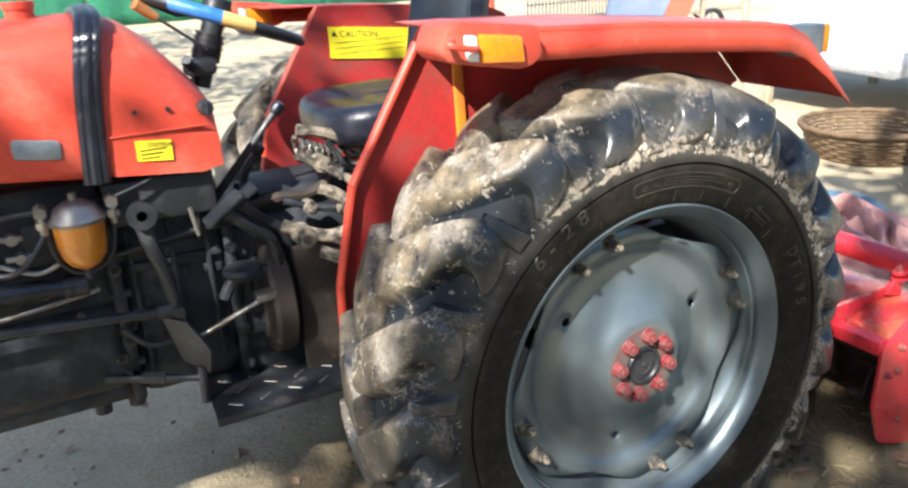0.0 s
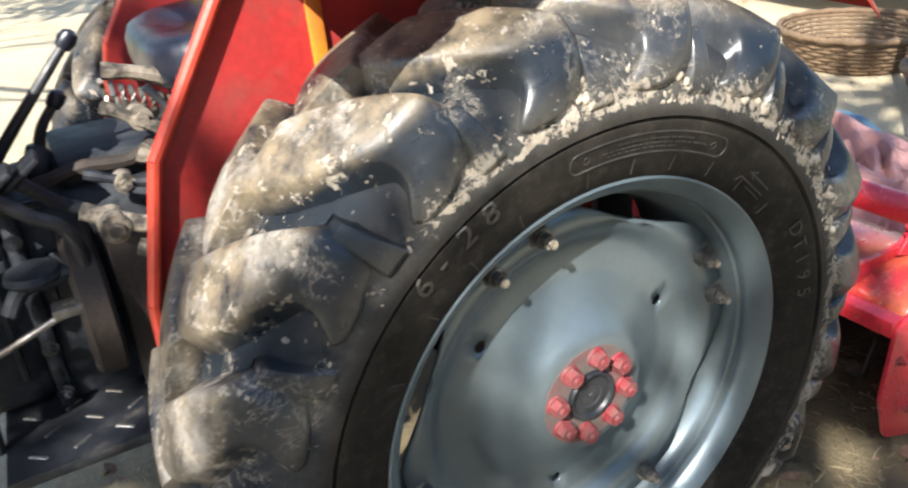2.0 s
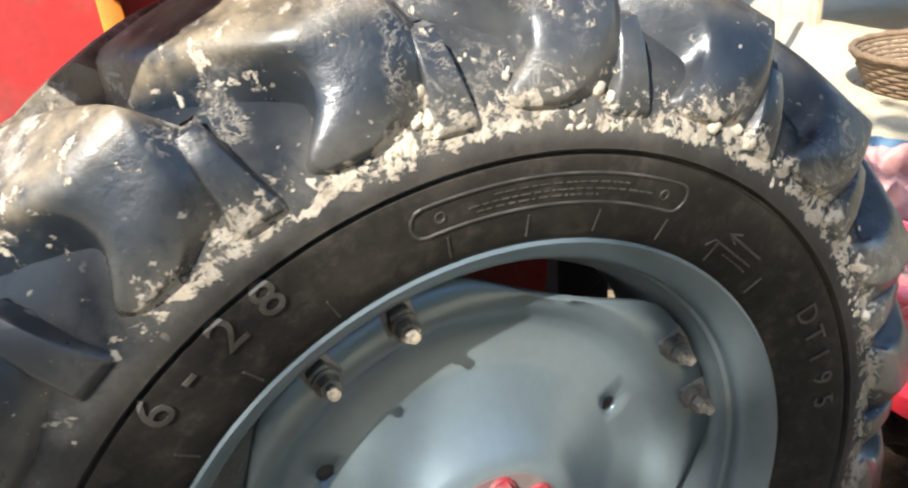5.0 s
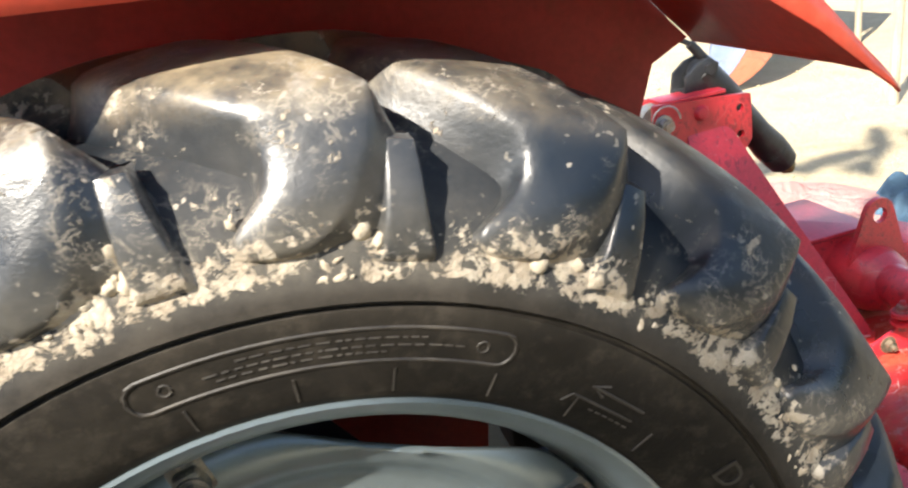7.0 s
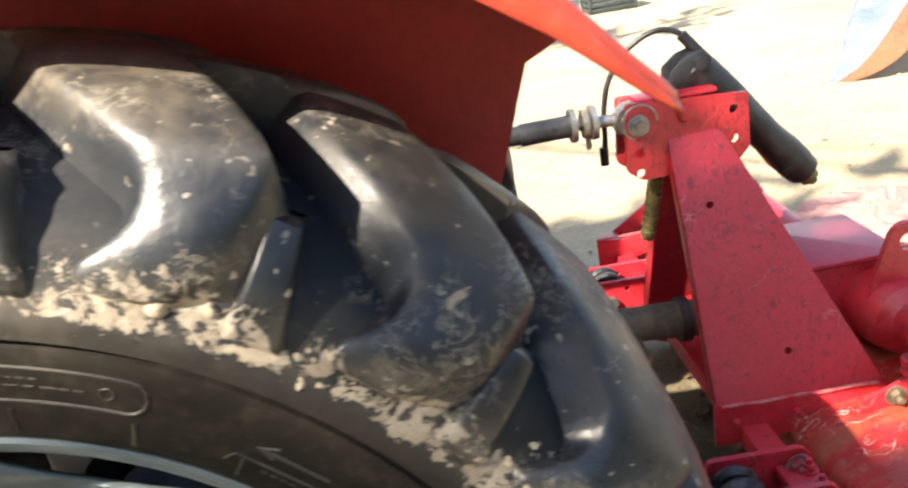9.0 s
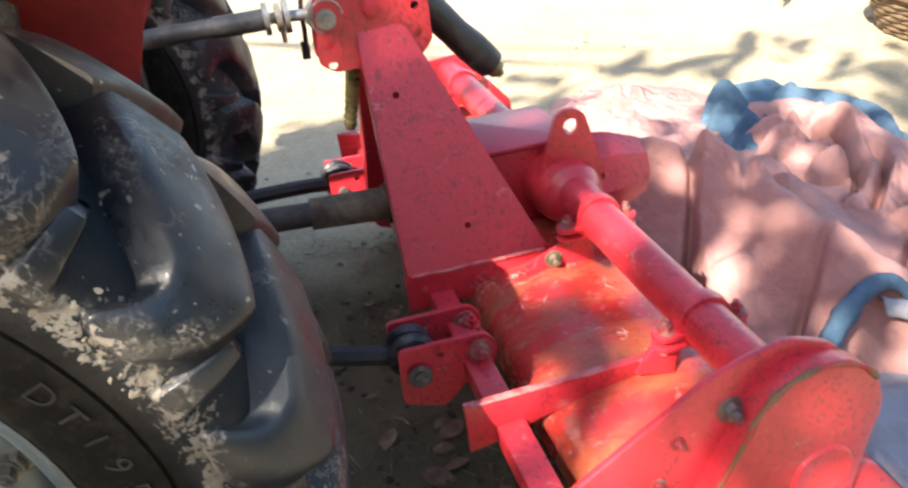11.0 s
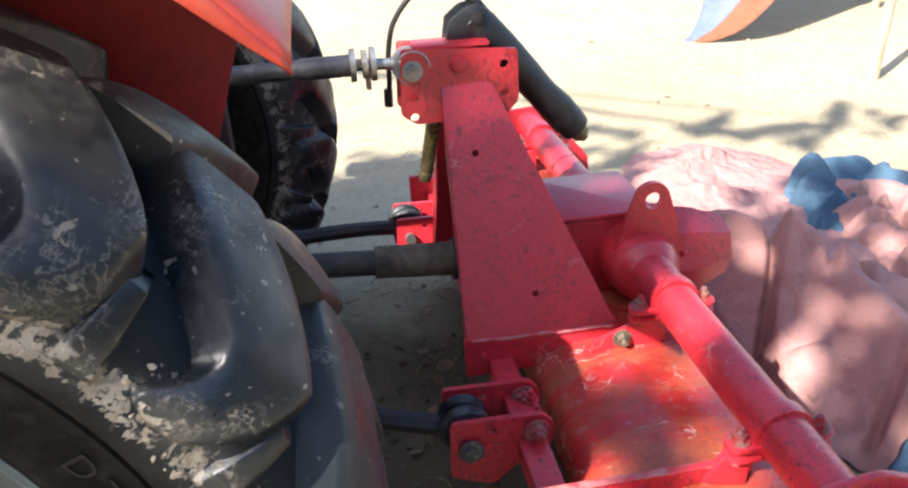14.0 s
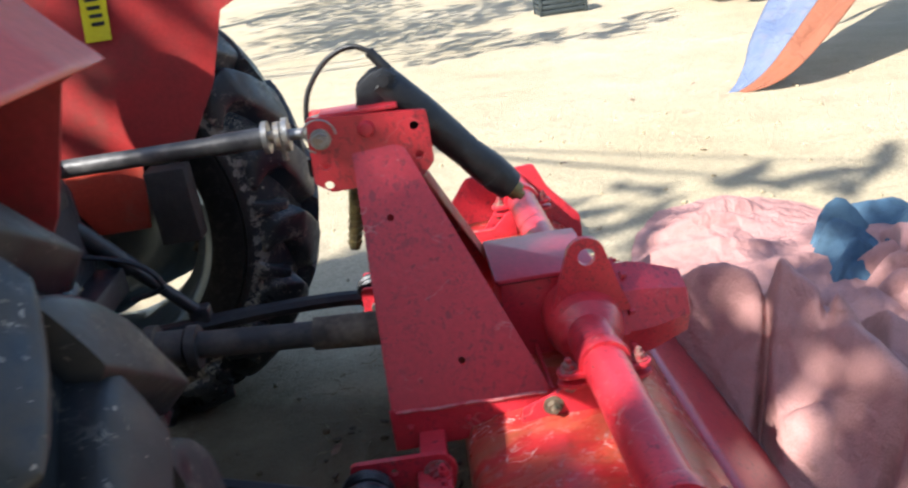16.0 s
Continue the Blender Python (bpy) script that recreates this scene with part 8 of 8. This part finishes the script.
# the tree that shades the tractor: it stands behind the walk, towards the sun
SHADE = [((x, y, z), r, d) for x, y, z, r, d in (
    (2.90, 2.62, 5.3, 0.34, 520), (3.20, 1.72, 5.2, 0.28, 330), (3.55, 2.62, 5.3, 0.50, 620), (3.62, 2.10, 5.3, 0.40, 560), (1.00, 2.35, 5.3, 0.42, 560), (0.05, 2.50, 5.4, 0.70, 560),
    (1.80, 1.44, 5.2, 0.20, 460), (1.40, 1.60, 5.3, 0.22, 460), (2.40, 1.77, 5.3, 0.17, 460), (2.69, 1.94, 5.3, 0.09, 900), (2.665, 1.93, 5.3, 0.04, 1800), (2.44, 1.56, 5.3, 0.26, 460), (2.22, 1.64, 5.2, 0.18, 460), (2.94, 1.84, 5.3, 0.24, 480), (2.70, 1.77, 5.25, 0.13, 560), (2.05, 1.05, 5.3, 0.50, 420), (3.70, 1.40, 5.4, 0.70, 330), (0.60, 1.20, 5.3, 0.70, 500), (1.70, 3.30, 5.6, 0.45, 420),
    (2.60, 3.40, 5.5, 0.48, 480), (4.30, 2.20, 5.2, 0.50, 180), (0.20, 3.40, 5.5, 0.60, 420), (1.45, 2.10, 5.4, 0.22, 300), (2.10, 2.65, 5.4, 0.20, 260), (3.10, 1.35, 5.3, 0.42, 360), (4.75, 2.50, 5.3, 0.55, 560), (5.40, 2.30, 5.4, 0.70, 520), (5.00, 1.60, 5.3, 0.60, 420), (4.66, 3.08, 5.3, 0.42, 520), (5.60, 3.20, 5.5, 0.60, 300), (3.02, 2.27, 5.3, 0.09, 1500), (2.675, 1.90, 5.3, 0.05, 2800), (1.56, 1.78, 5.3, 0.11, 900), (1.80, 1.84, 5.3, 0.08, 1300), (1.67, 1.82, 5.3, 0.07, 1300))]
tree((-5.9, -4.9, 0), 5.0, SHADE, 0.19, 31, "leafy shade tree standing beside the yard", gaps=(((2.605, 1.785), 0.11),), leaf_seed=39925)


# unseen tree, set so its shade falls on the far ground and by the cloths
tree((-5.2, 6.3, 0), 5.0, [((x, y, z), r, d) for x, y, z, r, d in ((2.4, 0.2, 5.2, 0.8, 300), (3.4, 0.9, 5.5, 0.9, 260), (1.2, 0.6, 5.0, 0.9, 300), (2.6, 1.8, 5.4, 0.9, 260), (0.2, 1.4, 5.6, 0.9, 260), (4.4, 1.6, 5.4, 0.7, 240), (1.0, 2.6, 5.2, 0.9, 260), (3.6, 2.8, 5.6, 0.8, 240), (0.9, -0.1, 5.3, 0.55, 300), (1.6, -0.9, 5.3, 0.55, 300), (2.25, -1.7, 5.3, 0.55, 300), (2.1, -2.5, 5.3, 0.45, 280), (3.0, -2.4, 5.3, 0.45, 280), (3.6, -2.7, 5.4, 0.40, 240), (4.2, -2.1, 5.3, 0.45, 240), (3.65, -7.40, 5.3, 0.20, 380), (2.95, -7.28, 5.3, 0.15, 380), (3.25, -7.50, 5.3, 0.18, 380))], 0.22, 44, "unseen leafy tree at the far side of the yard, for its shade")


# unseen tree, added to shade the ground behind the walk and cut its bounce
rnd_near = random.Random(78)
tree((0.6, -7.6, 0), 5.0, [((-7.2 + 1.25 * k + rnd_near.uniform(-0.3, 0.3), 0.2 + 1.5 * (k % 2) + rnd_near.uniform(-0.2, 0.5), rnd_near.uniform(5.0, 5.7)), rnd_near.uniform(0.85, 1.1), 95) for k in range(7)] + [((-6.8 + 1.6 * k, -0.9 + rnd_near.uniform(-0.3, 0.3), 5.4), 1.0, 90) for k in range(5)], 0.30, 46, "unseen leafy tree added to shade the ground behind the walk", 0.2)
# unseen tree, set to throw bands of shade over the ground beyond
rnd_far = random.Random(77)
tree((-4.0, 13.5, 0), 5.0, [((rnd_far.uniform(-1.5, 6.0), -4.5 + 1.2 * k + rnd_far.uniform(-0.5, 0.5), rnd_far.uniform(5.0, 5.8)), rnd_far.uniform(1.0, 1.6), 70) for k in range(9)] + [((0.4 + 1.3 * k, 1.2 + rnd_far.uniform(-0.8, 0.8), 5.4), 1.3, 80) for k in range(6)], 0.34, 45, "unseen broad leafy tree across the yard, for its bands of shade", 0.22)


def net_fence():
    """A green shade net on thin posts, far across the yard."""
    e = thing("net_fence", (2, 26.5, 0), "green shade-net fence on thin posts", "fence")
    for k in range(6):
        bm = bmesh.new()
        rod(bm, (-9 + 3.8 * k, 0, -0.1), (-9 + 3.8 * k, 0, 2.1), 0.04, seg=10)
        part("post", bm, WOOD, e)
    for k in range(5):
        bm = bmesh.new()
        x0 = -9 + 3.8 * k
        loft(bm, [[(x0 + 3.8 * i / 16, 0.07 * math.sin(i * 1.3 + k) * (1 - j / 5) - 0.05, 0.05 + 2.0 * j / 5 - 0.06 * math.sin(math.pi * i / 16) * (j == 5)) for i in range(17)] for j in range(6)])
        solid(part("net", bm, GREEN_NET, e, "green woven net", angle=180), 0.006)


GREEN_NET = cloth_material("green_net", (0.012, 0.12, 0.065), (0.02, 0.17, 0.09), (0.02, 0.08, 0.045))
net_fence()


def far_hedge():
    rnd = random.Random(12)
    e = thing("hedge", (0, 62, 0), "dense green hedge along the far side of the yard", "hedge", kind="")
    blobs = [((x + rnd.uniform(-1, 1), rnd.uniform(-1.5, 1.5), 1.1 + rnd.uniform(-0.4, 0.8)), rnd.uniform(1.4, 2.2), 110) for x in range(-40, 90, 2)]
    ob = leaves_mesh("foliage", blobs, 0.5, rnd.randrange(10 ** 6), LEAF, e)
    return e


far_hedge()


def unseen_hedge():
    """Unseen green hedge added behind the walk; closes that side and blocks low sky."""
    rnd = random.Random(23)
    e = thing("hedge", (0, -6.2, 0), "unseen dense green hedge added along the near side to block low sky", "hedge")
    blobs = [((x * 1.1 + rnd.uniform(-0.5, 0.5), rnd.uniform(-0.6, 0.6), z + rnd.uniform(-0.3, 0.4)), rnd.uniform(1.0, 1.4), 120) for x in range(-11, 13) for z in (0.7, 2.3)]
    leaves_mesh("foliage", blobs, 0.42, rnd.randrange(10 ** 6), LEAF, e)


unseen_hedge()
